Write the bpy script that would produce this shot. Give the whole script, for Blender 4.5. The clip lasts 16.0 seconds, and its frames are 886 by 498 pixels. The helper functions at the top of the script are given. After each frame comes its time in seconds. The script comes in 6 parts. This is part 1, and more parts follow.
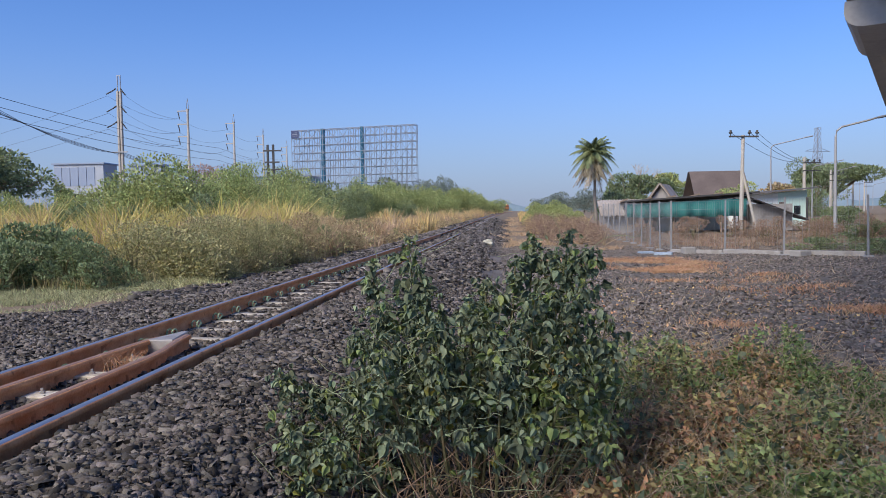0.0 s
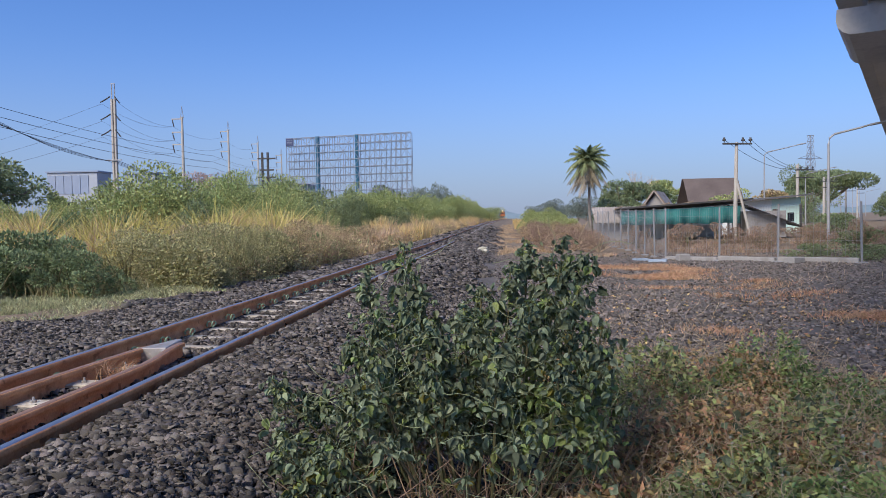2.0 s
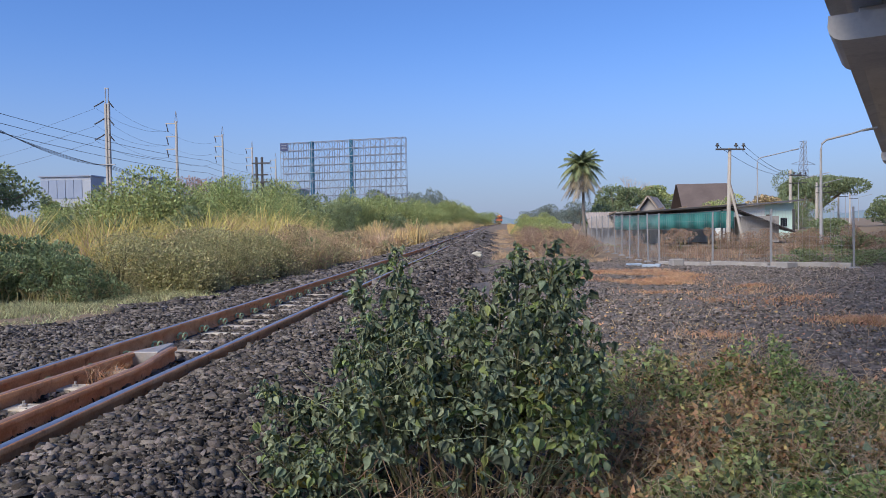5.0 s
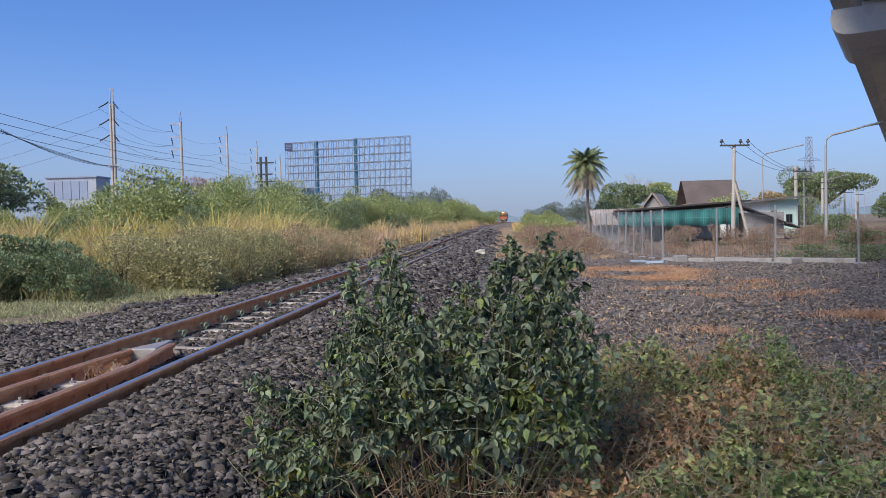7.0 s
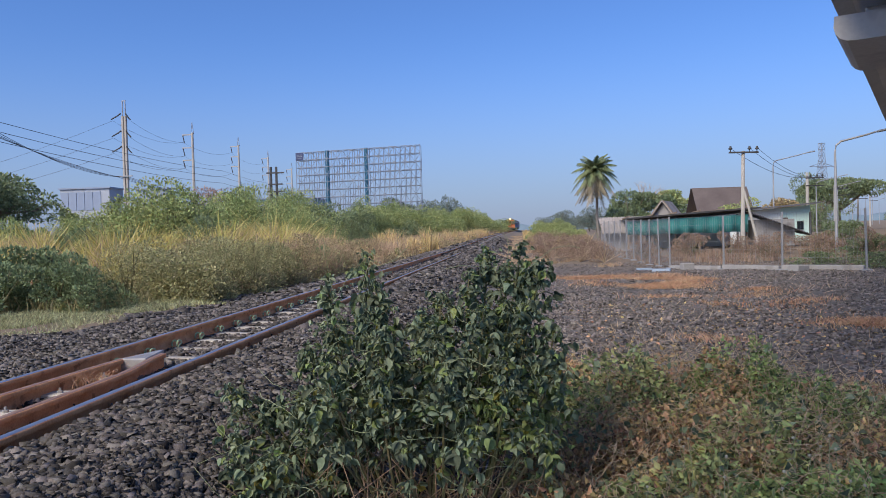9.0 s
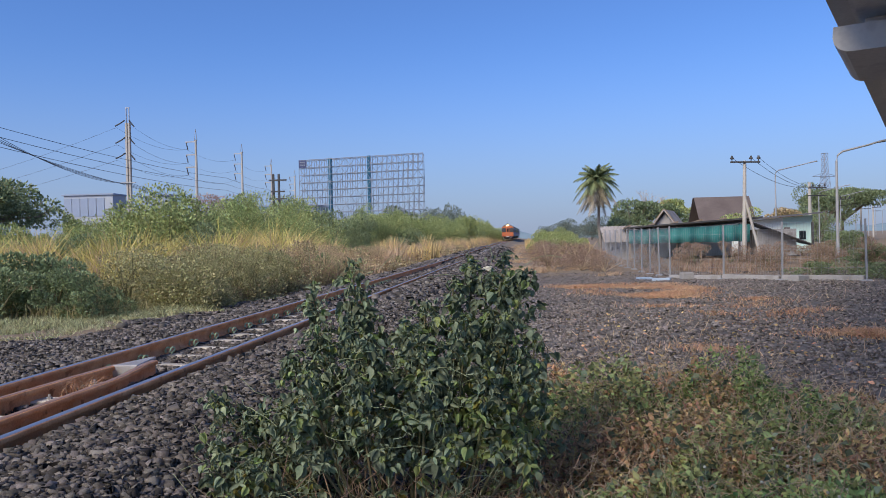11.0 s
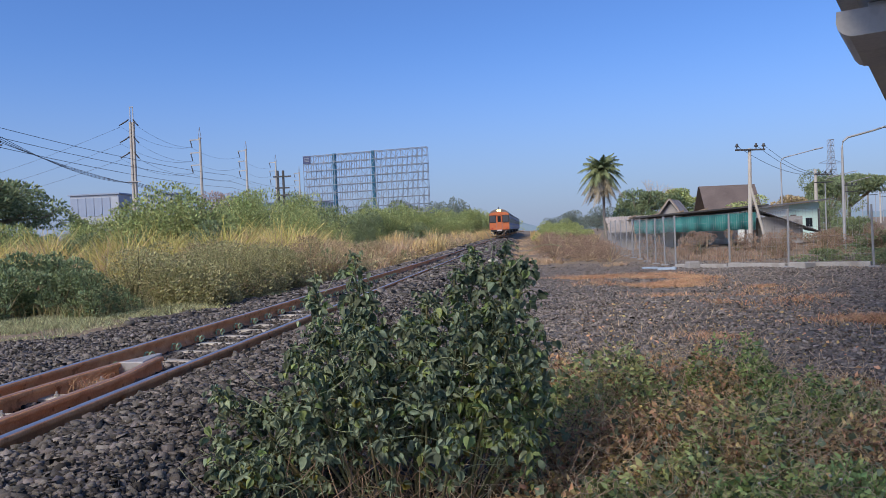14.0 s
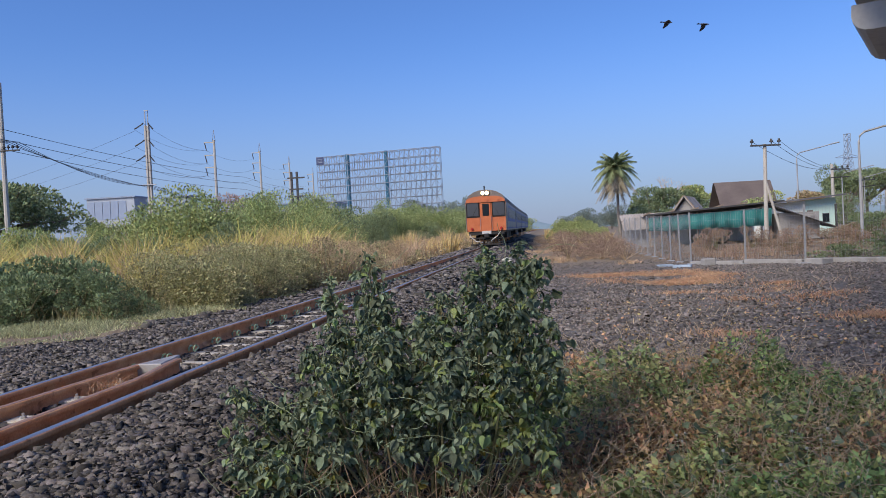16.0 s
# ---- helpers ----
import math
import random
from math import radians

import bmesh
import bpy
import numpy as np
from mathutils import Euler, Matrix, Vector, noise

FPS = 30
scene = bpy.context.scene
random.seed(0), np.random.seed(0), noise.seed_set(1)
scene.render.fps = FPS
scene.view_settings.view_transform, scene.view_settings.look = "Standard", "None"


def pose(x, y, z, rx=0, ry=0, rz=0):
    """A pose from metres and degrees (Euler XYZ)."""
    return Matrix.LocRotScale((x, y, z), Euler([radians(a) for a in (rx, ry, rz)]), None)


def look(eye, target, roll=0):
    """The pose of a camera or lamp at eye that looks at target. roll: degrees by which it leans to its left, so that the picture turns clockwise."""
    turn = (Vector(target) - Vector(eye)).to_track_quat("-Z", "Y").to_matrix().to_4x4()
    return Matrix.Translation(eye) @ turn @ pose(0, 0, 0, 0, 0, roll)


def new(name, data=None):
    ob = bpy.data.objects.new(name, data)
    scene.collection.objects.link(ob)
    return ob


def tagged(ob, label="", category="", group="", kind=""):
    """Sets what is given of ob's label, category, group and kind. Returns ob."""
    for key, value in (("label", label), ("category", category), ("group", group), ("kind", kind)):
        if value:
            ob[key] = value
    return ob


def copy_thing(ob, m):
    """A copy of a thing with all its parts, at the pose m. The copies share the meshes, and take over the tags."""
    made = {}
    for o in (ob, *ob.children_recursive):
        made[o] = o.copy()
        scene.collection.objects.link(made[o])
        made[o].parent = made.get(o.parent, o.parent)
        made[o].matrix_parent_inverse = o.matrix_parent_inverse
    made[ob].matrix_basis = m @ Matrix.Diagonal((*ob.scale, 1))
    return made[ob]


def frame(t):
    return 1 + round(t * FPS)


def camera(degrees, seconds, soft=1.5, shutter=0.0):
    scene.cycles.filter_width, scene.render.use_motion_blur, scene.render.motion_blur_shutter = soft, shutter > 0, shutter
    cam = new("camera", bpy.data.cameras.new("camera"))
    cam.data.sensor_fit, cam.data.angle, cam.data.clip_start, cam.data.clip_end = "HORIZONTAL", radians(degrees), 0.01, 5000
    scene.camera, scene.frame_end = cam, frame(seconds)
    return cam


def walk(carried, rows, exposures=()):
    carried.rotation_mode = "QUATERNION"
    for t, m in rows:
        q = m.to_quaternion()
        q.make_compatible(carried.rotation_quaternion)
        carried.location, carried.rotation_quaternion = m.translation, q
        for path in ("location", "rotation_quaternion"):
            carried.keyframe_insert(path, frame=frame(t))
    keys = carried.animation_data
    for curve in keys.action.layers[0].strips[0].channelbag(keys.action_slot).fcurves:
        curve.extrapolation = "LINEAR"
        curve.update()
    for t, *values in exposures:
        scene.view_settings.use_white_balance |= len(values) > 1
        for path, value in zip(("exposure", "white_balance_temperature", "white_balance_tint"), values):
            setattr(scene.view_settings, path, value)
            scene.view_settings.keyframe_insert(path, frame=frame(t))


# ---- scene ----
cam = camera(61.4, 16.0, soft=0.8)
PATH = [
    (0, (3.346, -0.716, 1.027), (3.198, 1.276, 0.935), -0.9),
    (0.5, (3.349, -0.706, 1.025), (3.203, 1.287, 0.94), -0.9),
    (1, (3.347, -0.697, 1.025), (3.206, 1.296, 0.946), -0.9),
    (1.5, (3.344, -0.688, 1.02), (3.206, 1.306, 0.947), -1.0),
    (2, (3.345, -0.7, 1.021), (3.211, 1.294, 0.949), -1.0),
    (2.5, (3.345, -0.699, 1.02), (3.213, 1.295, 0.948), -1.0),
    (3, (3.341, -0.699, 1.02), (3.215, 1.296, 0.952), -0.9),
    (3.5, (3.348, -0.711, 1.024), (3.223, 1.284, 0.959), -1.0),
    (4, (3.355, -0.715, 1.019), (3.235, 1.281, 0.958), -0.9),
    (6.5, (3.385, -0.691, 0.992), (3.263, 1.304, 0.934), -1.1),
    (7, (3.429, -0.692, 0.98), (3.296, 1.302, 0.918), -1.3),
    (7.5, (3.426, -0.694, 0.991), (3.28, 1.3, 0.938), -1.6),
    (8, (3.45, -0.656, 0.987), (3.304, 1.338, 0.938), -2.5),
    (8.5, (3.571, -0.683, 0.983), (3.419, 1.311, 0.935), -1.9),
    (9, (3.645, -0.71, 0.983), (3.481, 1.283, 0.945), -1.6),
    (11.5, (3.762, -0.723, 0.987), (3.591, 1.27, 0.971), -1.3),
    (12, (3.772, -0.727, 0.982), (3.598, 1.266, 0.961), -1.5),
    (12.5, (3.767, -0.714, 0.975), (3.59, 1.278, 0.949), -1.7),
    (13, (3.776, -0.726, 0.975), (3.596, 1.266, 0.944), -1.9),
    (13.5, (3.781, -0.729, 0.974), (3.597, 1.262, 0.942), -2.1),
    (14, (3.778, -0.725, 0.971), (3.591, 1.266, 0.938), -2.3),
    (14.5, (3.792, -0.749, 0.98), (3.597, 1.241, 0.945), -2.5),
    (15, (3.784, -0.739, 0.977), (3.58, 1.25, 0.942), -2.6),
    (15.5, (3.788, -0.751, 0.978), (3.576, 1.237, 0.942), -2.7),
    (16, (3.78, -0.744, 0.978), (3.556, 1.244, 0.945), -2.9),
]
walk(cam, [(t, look(eye, target, roll)) for t, eye, target, roll in PATH],
     exposures=((0, 0.33), (7.5, 0.33), (9, 0.26), (16, 0.26)))

# ---- world, sun, exposure ----
SUN_FROM = Vector((-0.44, -0.60, 0.62)).normalized()
world = bpy.data.worlds.new("sky")
scene.world = world
world.use_nodes = True
wn = world.node_tree
sky = wn.nodes.new("ShaderNodeTexSky")
sky.sky_type = "NISHITA"
sky.sun_disc = False
sky.sun_elevation = math.asin(SUN_FROM.z)
sky.sun_rotation = math.atan2(SUN_FROM.x, SUN_FROM.y)
sky.air_density, sky.dust_density, sky.ozone_density = 1.0, 1.2, 3.5
tint = wn.nodes.new("ShaderNodeMix")
tint.data_type, tint.blend_type = "RGBA", "MULTIPLY"
tint.inputs[0].default_value = 1.0
tint.inputs[7].default_value = (0.68, 0.95, 1.46, 1)
wn.links.new(sky.outputs[0], tint.inputs[6])
# morning haze that thickens towards the horizon, all the way round
sky_way = wn.nodes.new("ShaderNodeTexCoord")
sky_sep = wn.nodes.new("ShaderNodeSeparateXYZ")
wn.links.new(sky_way.outputs["Generated"], sky_sep.inputs[0])
low = wn.nodes.new("ShaderNodeMapRange")
low.interpolation_type = "SMOOTHERSTEP"
low.inputs[1].default_value, low.inputs[2].default_value = -0.12, 0.30
low.inputs[3].default_value, low.inputs[4].default_value = 0.95, 0.0
wn.links.new(sky_sep.outputs[2], low.inputs[0])
haze = wn.nodes.new("ShaderNodeMix")
haze.data_type = "RGBA"
wn.links.new(low.outputs[0], haze.inputs[0])
wn.links.new(tint.outputs[2], haze.inputs[6])
haze.inputs[7].default_value = (3.1, 3.6, 5.0, 1)
wn.links.new(haze.outputs[2], wn.nodes["Background"].inputs[0])
wn.nodes["Background"].inputs[1].default_value = 0.095
sun_data = bpy.data.lights.new("sun", "SUN")
sun_data.energy, sun_data.angle, sun_data.color = 3.4, radians(30), (1.0, 0.86, 0.68)
sun = new("sun", sun_data)
sun.matrix_world = look(SUN_FROM * 100, (0, 0, 0))


# ---- materials ----
def surface(name, c1, c2, scale=4.0, rough=0.8, bump=0.2, metal=0.0, fine=40.0, c3=None, spots=0.62,
            island=0.0, each=0.0, leaf=0.0, glow=0.0, dist=0.02, spec=0.35):
    """A surface of two colours mixed by noise at two scales, with an optional third colour in spots."""
    m = bpy.data.materials.new(name)
    m.use_nodes = True
    nt = m.node_tree
    N, L = nt.nodes.new, nt.links.new
    bsdf = nt.nodes["Principled BSDF"]
    pos = N("ShaderNodeTexCoord").outputs["Object"] if each == 0 else N("ShaderNodeNewGeometry").outputs["Position"]
    n1, n2 = N("ShaderNodeTexNoise"), N("ShaderNodeTexNoise")
    for n, s in ((n1, scale), (n2, fine)):
        n.inputs["Scale"].default_value = s
        n.inputs["Detail"].default_value = 5
        L(pos, n.inputs["Vector"])
    add = N("ShaderNodeMath")
    add.operation = "MULTIPLY_ADD"
    L(n2.outputs[0], add.inputs[0])
    add.inputs[1].default_value = 0.6
    L(n1.outputs[0], add.inputs[2])
    ramp = N("ShaderNodeMapRange")
    ramp.inputs[1].default_value, ramp.inputs[2].default_value = 0.55, 1.05
    L(add.outputs[0], ramp.inputs[0])
    mix = N("ShaderNodeMix")
    mix.data_type = "RGBA"
    L(ramp.outputs[0], mix.inputs[0])
    mix.inputs[6].default_value, mix.inputs[7].default_value = (*c1, 1), (*c2, 1)
    col = mix.outputs[2]
    if c3:
        n3 = N("ShaderNodeTexNoise")
        n3.inputs["Scale"].default_value, n3.inputs["Detail"].default_value = scale * 1.7, 8
        L(pos, n3.inputs["Vector"])
        r3 = N("ShaderNodeMapRange")
        r3.inputs[1].default_value, r3.inputs[2].default_value = spots, spots + 0.08
        L(n3.outputs[0], r3.inputs[0])
        m3 = N("ShaderNodeMix")
        m3.data_type = "RGBA"
        L(r3.outputs[0], m3.inputs[0])
        L(col, m3.inputs[6])
        m3.inputs[7].default_value = (*c3, 1)
        col = m3.outputs[2]
    if island or each:
        source = N("ShaderNodeNewGeometry").outputs["Random Per Island"] if island else N("ShaderNodeObjectInfo").outputs["Random"]
        amount = island or each
        r = N("ShaderNodeMapRange")
        r.inputs[3].default_value, r.inputs[4].default_value = 1 - amount, 1 + amount
        L(source, r.inputs[0])
        hsv = N("ShaderNodeHueSaturation")
        L(r.outputs[0], hsv.inputs["Value"])
        h = N("ShaderNodeMapRange")
        h.inputs[3].default_value, h.inputs[4].default_value = 0.5 - amount * 0.06, 0.5 + amount * 0.05
        wob = N("ShaderNodeMath")
        wob.operation = "FRACT"
        mul = N("ShaderNodeMath")
        mul.operation = "MULTIPLY"
        mul.inputs[1].default_value = 7.31
        L(source, mul.inputs[0])
        L(mul.outputs[0], wob.inputs[0])
        L(wob.outputs[0], h.inputs[0])
        L(h.outputs[0], hsv.inputs["Hue"])
        L(col, hsv.inputs["Color"])
        col = hsv.outputs[0]
    L(col, bsdf.inputs["Base Color"])
    bsdf.inputs["Roughness"].default_value, bsdf.inputs["Metallic"].default_value = rough, metal
    bsdf.inputs["Specular IOR Level"].default_value = spec
    if bump:
        b = N("ShaderNodeBump")
        b.inputs["Strength"].default_value, b.inputs["Distance"].default_value = bump, dist
        L(n2.outputs[0], b.inputs["Height"])
        L(b.outputs[0], bsdf.inputs["Normal"])
    if leaf:
        tr, mx = N("ShaderNodeBsdfTranslucent"), N("ShaderNodeMixShader")
        L(col, tr.inputs[0])
        mx.inputs[0].default_value = leaf
        L(bsdf.outputs[0], mx.inputs[1])
        L(tr.outputs[0], mx.inputs[2])
        L(mx.outputs[0], nt.nodes["Material Output"].inputs[0])
    if glow:
        L(col, bsdf.inputs["Emission Color"])
        bsdf.inputs["Emission Strength"].default_value = glow
    return m


def glass(name, tint, rough=0.08):
    m = surface(name, tint, tint, rough=rough, bump=0.0, spec=0.3)
    return m


M_RUST = surface("rusty_steel", (0.54, 0.245, 0.115), (0.76, 0.43, 0.24), 6, 0.9, 0.4, 0.0, 70, (0.38, 0.18, 0.095), 0.60, dist=0.006, spec=0.15)
M_RAILHEAD = surface("polished_rail_steel", (0.60, 0.59, 0.60), (0.44, 0.42, 0.43), 8, 0.42, 0.05, 1.0, 90, dist=0.002)
M_OLDRAIL = surface("dull_rusty_rail_head", (0.22, 0.13, 0.095), (0.33, 0.21, 0.16), 5, 0.6, 0.25, 0.2, 70, dist=0.004)
M_POINT = surface("grey_scuffed_steel", (0.30, 0.29, 0.29), (0.42, 0.41, 0.41), 5, 0.55, 0.2, 0.3, 50, (0.26, 0.14, 0.08), 0.6)
M_CONCRETE = surface("weathered_concrete", (0.24, 0.235, 0.23), (0.36, 0.35, 0.34), 1.2, 0.85, 0.3, 0, 25, (0.25, 0.24, 0.23), 0.6)
M_FARSLEEPER = surface("dirty_far_sleeper", (0.16, 0.15, 0.14), (0.24, 0.22, 0.21), 3, 0.9, 0.2, 0, 30)
M_SLEEPER = surface("dusty_sleeper_concrete", (0.44, 0.41, 0.36), (0.58, 0.54, 0.48), 3, 0.9, 0.4, 0, 50, (0.30, 0.25, 0.2), 0.58, each=0.15)
M_BRIDGE = surface("bridge_concrete", (0.44, 0.43, 0.42), (0.58, 0.57, 0.55), 0.35, 0.85, 0.2, 0, 9, (0.42, 0.41, 0.41), 0.6)
M_STONE = surface("ballast_stone", (0.066, 0.060, 0.056), (0.175, 0.160, 0.150), 9, 0.9, 0.5, 0, 120, island=0.8, dist=0.004)
M_YARDSTONE = surface("yard_gravel_stone", (0.10, 0.09, 0.084), (0.25, 0.222, 0.205), 9, 0.85, 0.5, 0, 120, island=0.6, dist=0.004)
M_SEED = surface("pale_seed_head", (0.34, 0.33, 0.26), (0.46, 0.44, 0.36), 9, 0.9, 0.2)
M_STONE_ONE = surface("ballast_stone_single", (0.062, 0.057, 0.054), (0.165, 0.15, 0.14), 9, 0.85, 0.5, 0, 120, each=0.4, dist=0.004)
M_CLIP = surface("green_painted_clip", (0.28, 0.41, 0.25), (0.46, 0.55, 0.38), 20, 0.6, 0.1, 0.2)
M_BUSH = surface("broad_green_leaf", (0.135, 0.18, 0.115), (0.32, 0.38, 0.245), 3.5, 0.95, 0.3, 0, 60, island=0.5, leaf=0.25, dist=0.004, spec=0.12)
M_BUSH_ONE = surface("broad_green_leaf_single", (0.135, 0.18, 0.115), (0.32, 0.38, 0.245), 3.5, 0.95, 0.3, 0, 60, each=0.5, leaf=0.25, dist=0.004, spec=0.12)
M_YOUNG = surface("young_yellow_green_leaf", (0.22, 0.30, 0.10), (0.34, 0.42, 0.16), 1.6, 0.75, 0.3, 0, 60, island=0.4, leaf=0.3)
M_YELLOW = surface("yellowing_leaf", (0.30, 0.24, 0.05), (0.22, 0.24, 0.06), 5, 0.6, 0.2, 0, 60, island=0.3, leaf=0.3)
M_TENDRIL = surface("pale_green_tendril", (0.26, 0.32, 0.17), (0.38, 0.42, 0.25), 4, 0.7, 0.1, 0, 60)
M_STEM = surface("green_brown_stem", (0.10, 0.12, 0.05), (0.20, 0.16, 0.09), 4, 0.7, 0.2, 0, 60)
M_TWIG = surface("dry_twig", (0.42, 0.31, 0.20), (0.64, 0.52, 0.36), 4, 0.9, 0.2, 0, 60, island=0.3)
M_BROWNTWIG = surface("brown_twig", (0.20, 0.14, 0.09), (0.36, 0.26, 0.17), 4, 0.9, 0.2, 0, 60, island=0.3)
M_WEED = surface("light_green_weed", (0.22, 0.32, 0.11), (0.40, 0.49, 0.20), 2, 0.9, 0.1, 0, 40, island=0.6, leaf=0.3)
M_WEEDDARK = surface("dark_weed", (0.24, 0.30, 0.12), (0.45, 0.48, 0.20), 2, 0.65, 0.1, 0, 40, island=0.75, leaf=0.25)
M_DRYLEAF = surface("withered_leaf", (0.38, 0.24, 0.12), (0.60, 0.44, 0.23), 3, 0.8, 0.1, 0, 40, island=0.7, leaf=0.2)
M_SHRUB = surface("shrub_leaf", (0.24, 0.31, 0.12), (0.46, 0.50, 0.21), 0.35, 0.8, 0.0, 0, 3, island=0.5, leaf=0.25)
M_SHRUBDARK = surface("dark_shrub_leaf", (0.15, 0.21, 0.11), (0.26, 0.32, 0.16), 0.6, 0.7, 0.0, 0, 9, island=0.45, leaf=0.2)
M_SHRUBDRY = surface("dry_shrub_leaf", (0.35, 0.28, 0.165), (0.52, 0.43, 0.255), 0.7, 0.85, 0.0, 0, 9, island=0.55, leaf=0.2, spec=0.1)
M_SHRUBOLIVE = surface("olive_bush_leaf", (0.28, 0.285, 0.145), (0.50, 0.47, 0.245), 0.6, 0.85, 0.0, 0, 9, island=0.5, leaf=0.2, spec=0.1)
M_BRUSH = surface("reddish_dry_brush", (0.25, 0.175, 0.13), (0.38, 0.28, 0.20), 0.6, 0.85, 0.0, 0, 9, island=0.45, leaf=0.15)
M_TREE = surface("tree_leaf", (0.155, 0.21, 0.115), (0.27, 0.33, 0.17), 0.3, 0.7, 0.0, 0, 6, island=0.45, leaf=0.2)
# leaf green greyed and blued, so the distance haze is in the colour
M_HAZYTREE = surface("far_tree_leaf_hazed", (0.15, 0.19, 0.165), (0.22, 0.27, 0.225), 0.1, 0.9, 0.0, 0, 2, island=0.3, leaf=0.15)
M_PINK = surface("pinkish_blossom_twig", (0.35, 0.24, 0.22), (0.45, 0.33, 0.28), 0.5, 0.8, 0.0, 0, 9, island=0.3, leaf=0.2)
M_STRAW = surface("yellow_straw_grass", (0.60, 0.46, 0.20), (0.76, 0.60, 0.30), 0.15, 0.8, 0.0, 0, 3, island=0.35, leaf=0.3)
M_REED = surface("yellow_green_reed", (0.52, 0.47, 0.14), (0.70, 0.60, 0.22), 0.2, 0.8, 0.0, 0, 3, island=0.3, leaf=0.3)
M_TAN = surface("tan_dry_grass", (0.44, 0.31, 0.20), (0.60, 0.46, 0.30), 0.2, 0.85, 0.0, 0, 3, island=0.35, leaf=0.2)
M_ORANGEGRASS = surface("orange_dry_grass", (0.42, 0.22, 0.125), (0.66, 0.45, 0.28), 1.4, 0.85, 0.0, 0, 6, island=0.35, leaf=0.2)
M_GRASS = surface("short_green_grass", (0.30, 0.34, 0.18), (0.47, 0.47, 0.27), 0.9, 0.8, 0.0, 0, 4, island=0.7, leaf=0.25)
M_MIXGRASS = surface("olive_mixed_grass", (0.30, 0.29, 0.14), (0.48, 0.43, 0.23), 0.3, 0.8, 0.0, 0, 4, island=0.45, leaf=0.25)
M_BARK = surface("grey_bark", (0.16, 0.13, 0.10), (0.26, 0.22, 0.17), 2, 0.9, 0.5, 0, 25)
M_PALMBARK = surface("palm_bark", (0.17, 0.15, 0.13), (0.27, 0.24, 0.21), 2, 0.9, 0.5, 0, 18)
M_PALM = surface("palm_frond", (0.16, 0.21, 0.10), (0.27, 0.31, 0.15), 0.6, 0.55, 0.0, 0, 8, island=0.35, leaf=0.2)
M_PALMDRY = surface("hanging_dry_frond", (0.30, 0.26, 0.19), (0.43, 0.38, 0.28), 0.6, 0.8, 0.0, 0, 8, island=0.3, leaf=0.2)
M_GALV = surface("galvanised_steel", (0.30, 0.31, 0.33), (0.40, 0.41, 0.43), 2, 0.6, 0.1, 0.3, 30)
M_FENCEPOST = surface("grey_fence_post", (0.20, 0.21, 0.23), (0.29, 0.30, 0.32), 2, 0.7, 0.1, 0.1, 30)
M_POLE = surface("pole_concrete", (0.38, 0.36, 0.33), (0.50, 0.475, 0.43), 0.7, 0.85, 0.2, 0, 12, (0.40, 0.37, 0.33), 0.62)
M_DARKSTEEL = surface("dark_steel", (0.05, 0.05, 0.055), (0.10, 0.10, 0.10), 3, 0.6, 0.1, 0.3)
M_WIRE = surface("black_cable", (0.05, 0.055, 0.07), (0.09, 0.095, 0.11), 3, 0.6, 0.0)
M_BLUEPOST = surface("blue_painted_column", (0.03, 0.14, 0.24), (0.06, 0.20, 0.31), 0.6, 0.6, 0.1, 0, 8)
M_SIGN = surface("dark_blue_sign", (0.05, 0.07, 0.15), (0.08, 0.10, 0.20), 0.6, 0.6, 0.0)
M_LATTICE = surface("pale_lattice_steel", (0.24, 0.28, 0.35), (0.32, 0.36, 0.43), 0.6, 0.6, 0.0, 0.2, 8)
M_WHITEWALL = surface("white_painted_wall", (0.62, 0.68, 0.68), (0.75, 0.79, 0.78), 0.5, 0.85, 0.1, 0, 8, (0.55, 0.56, 0.54), 0.62)
M_MINT = surface("mint_green_wall", (0.46, 0.66, 0.62), (0.56, 0.73, 0.69), 0.5, 0.85, 0.1, 0, 8)
M_GREYWALL = surface("grey_block_wall", (0.24, 0.23, 0.23), (0.34, 0.33, 0.32), 0.8, 0.9, 0.2, 0, 10, (0.18, 0.17, 0.17), 0.6)
M_ROOF = surface("weathered_fibre_cement", (0.26, 0.23, 0.21), (0.40, 0.37, 0.35), 0.9, 0.9, 0.2, 0, 9, (0.18, 0.15, 0.13), 0.58)
M_BROWNROOF = surface("brown_tile_roof", (0.10, 0.08, 0.075), (0.16, 0.13, 0.12), 0.6, 0.85, 0.2, 0, 9)
M_METALROOF = surface("dark_metal_roof", (0.10, 0.10, 0.11), (0.20, 0.20, 0.21), 0.6, 0.6, 0.1, 0.3, 9, (0.26, 0.16, 0.10), 0.63)
M_TEAL = surface("teal_shade_net", (0.03, 0.17, 0.17), (0.06, 0.25, 0.245), 0.9, 0.8, 0.2, 0, 14)
M_WOOD = surface("old_timber", (0.20, 0.15, 0.11), (0.32, 0.25, 0.18), 2, 0.9, 0.3, 0, 20)
M_ORANGE = surface("orange_train_paint", (0.45, 0.12, 0.045), (0.55, 0.17, 0.07), 1.6, 0.6, 0.08, 0, 14, (0.36, 0.10, 0.045), 0.6)
M_TRAINROOF = surface("sooty_train_roof", (0.13, 0.11, 0.10), (0.22, 0.19, 0.17), 0.8, 0.7, 0.1, 0, 10)
M_TRAINBLUE = surface("blue_train_paint", (0.035, 0.06, 0.28), (0.06, 0.10, 0.38), 0.6, 0.5, 0.05, 0, 9)
M_TRAINGREY = surface("silver_grey_train_side", (0.20, 0.205, 0.23), (0.30, 0.305, 0.33), 0.6, 0.5, 0.05, 0.2, 9)
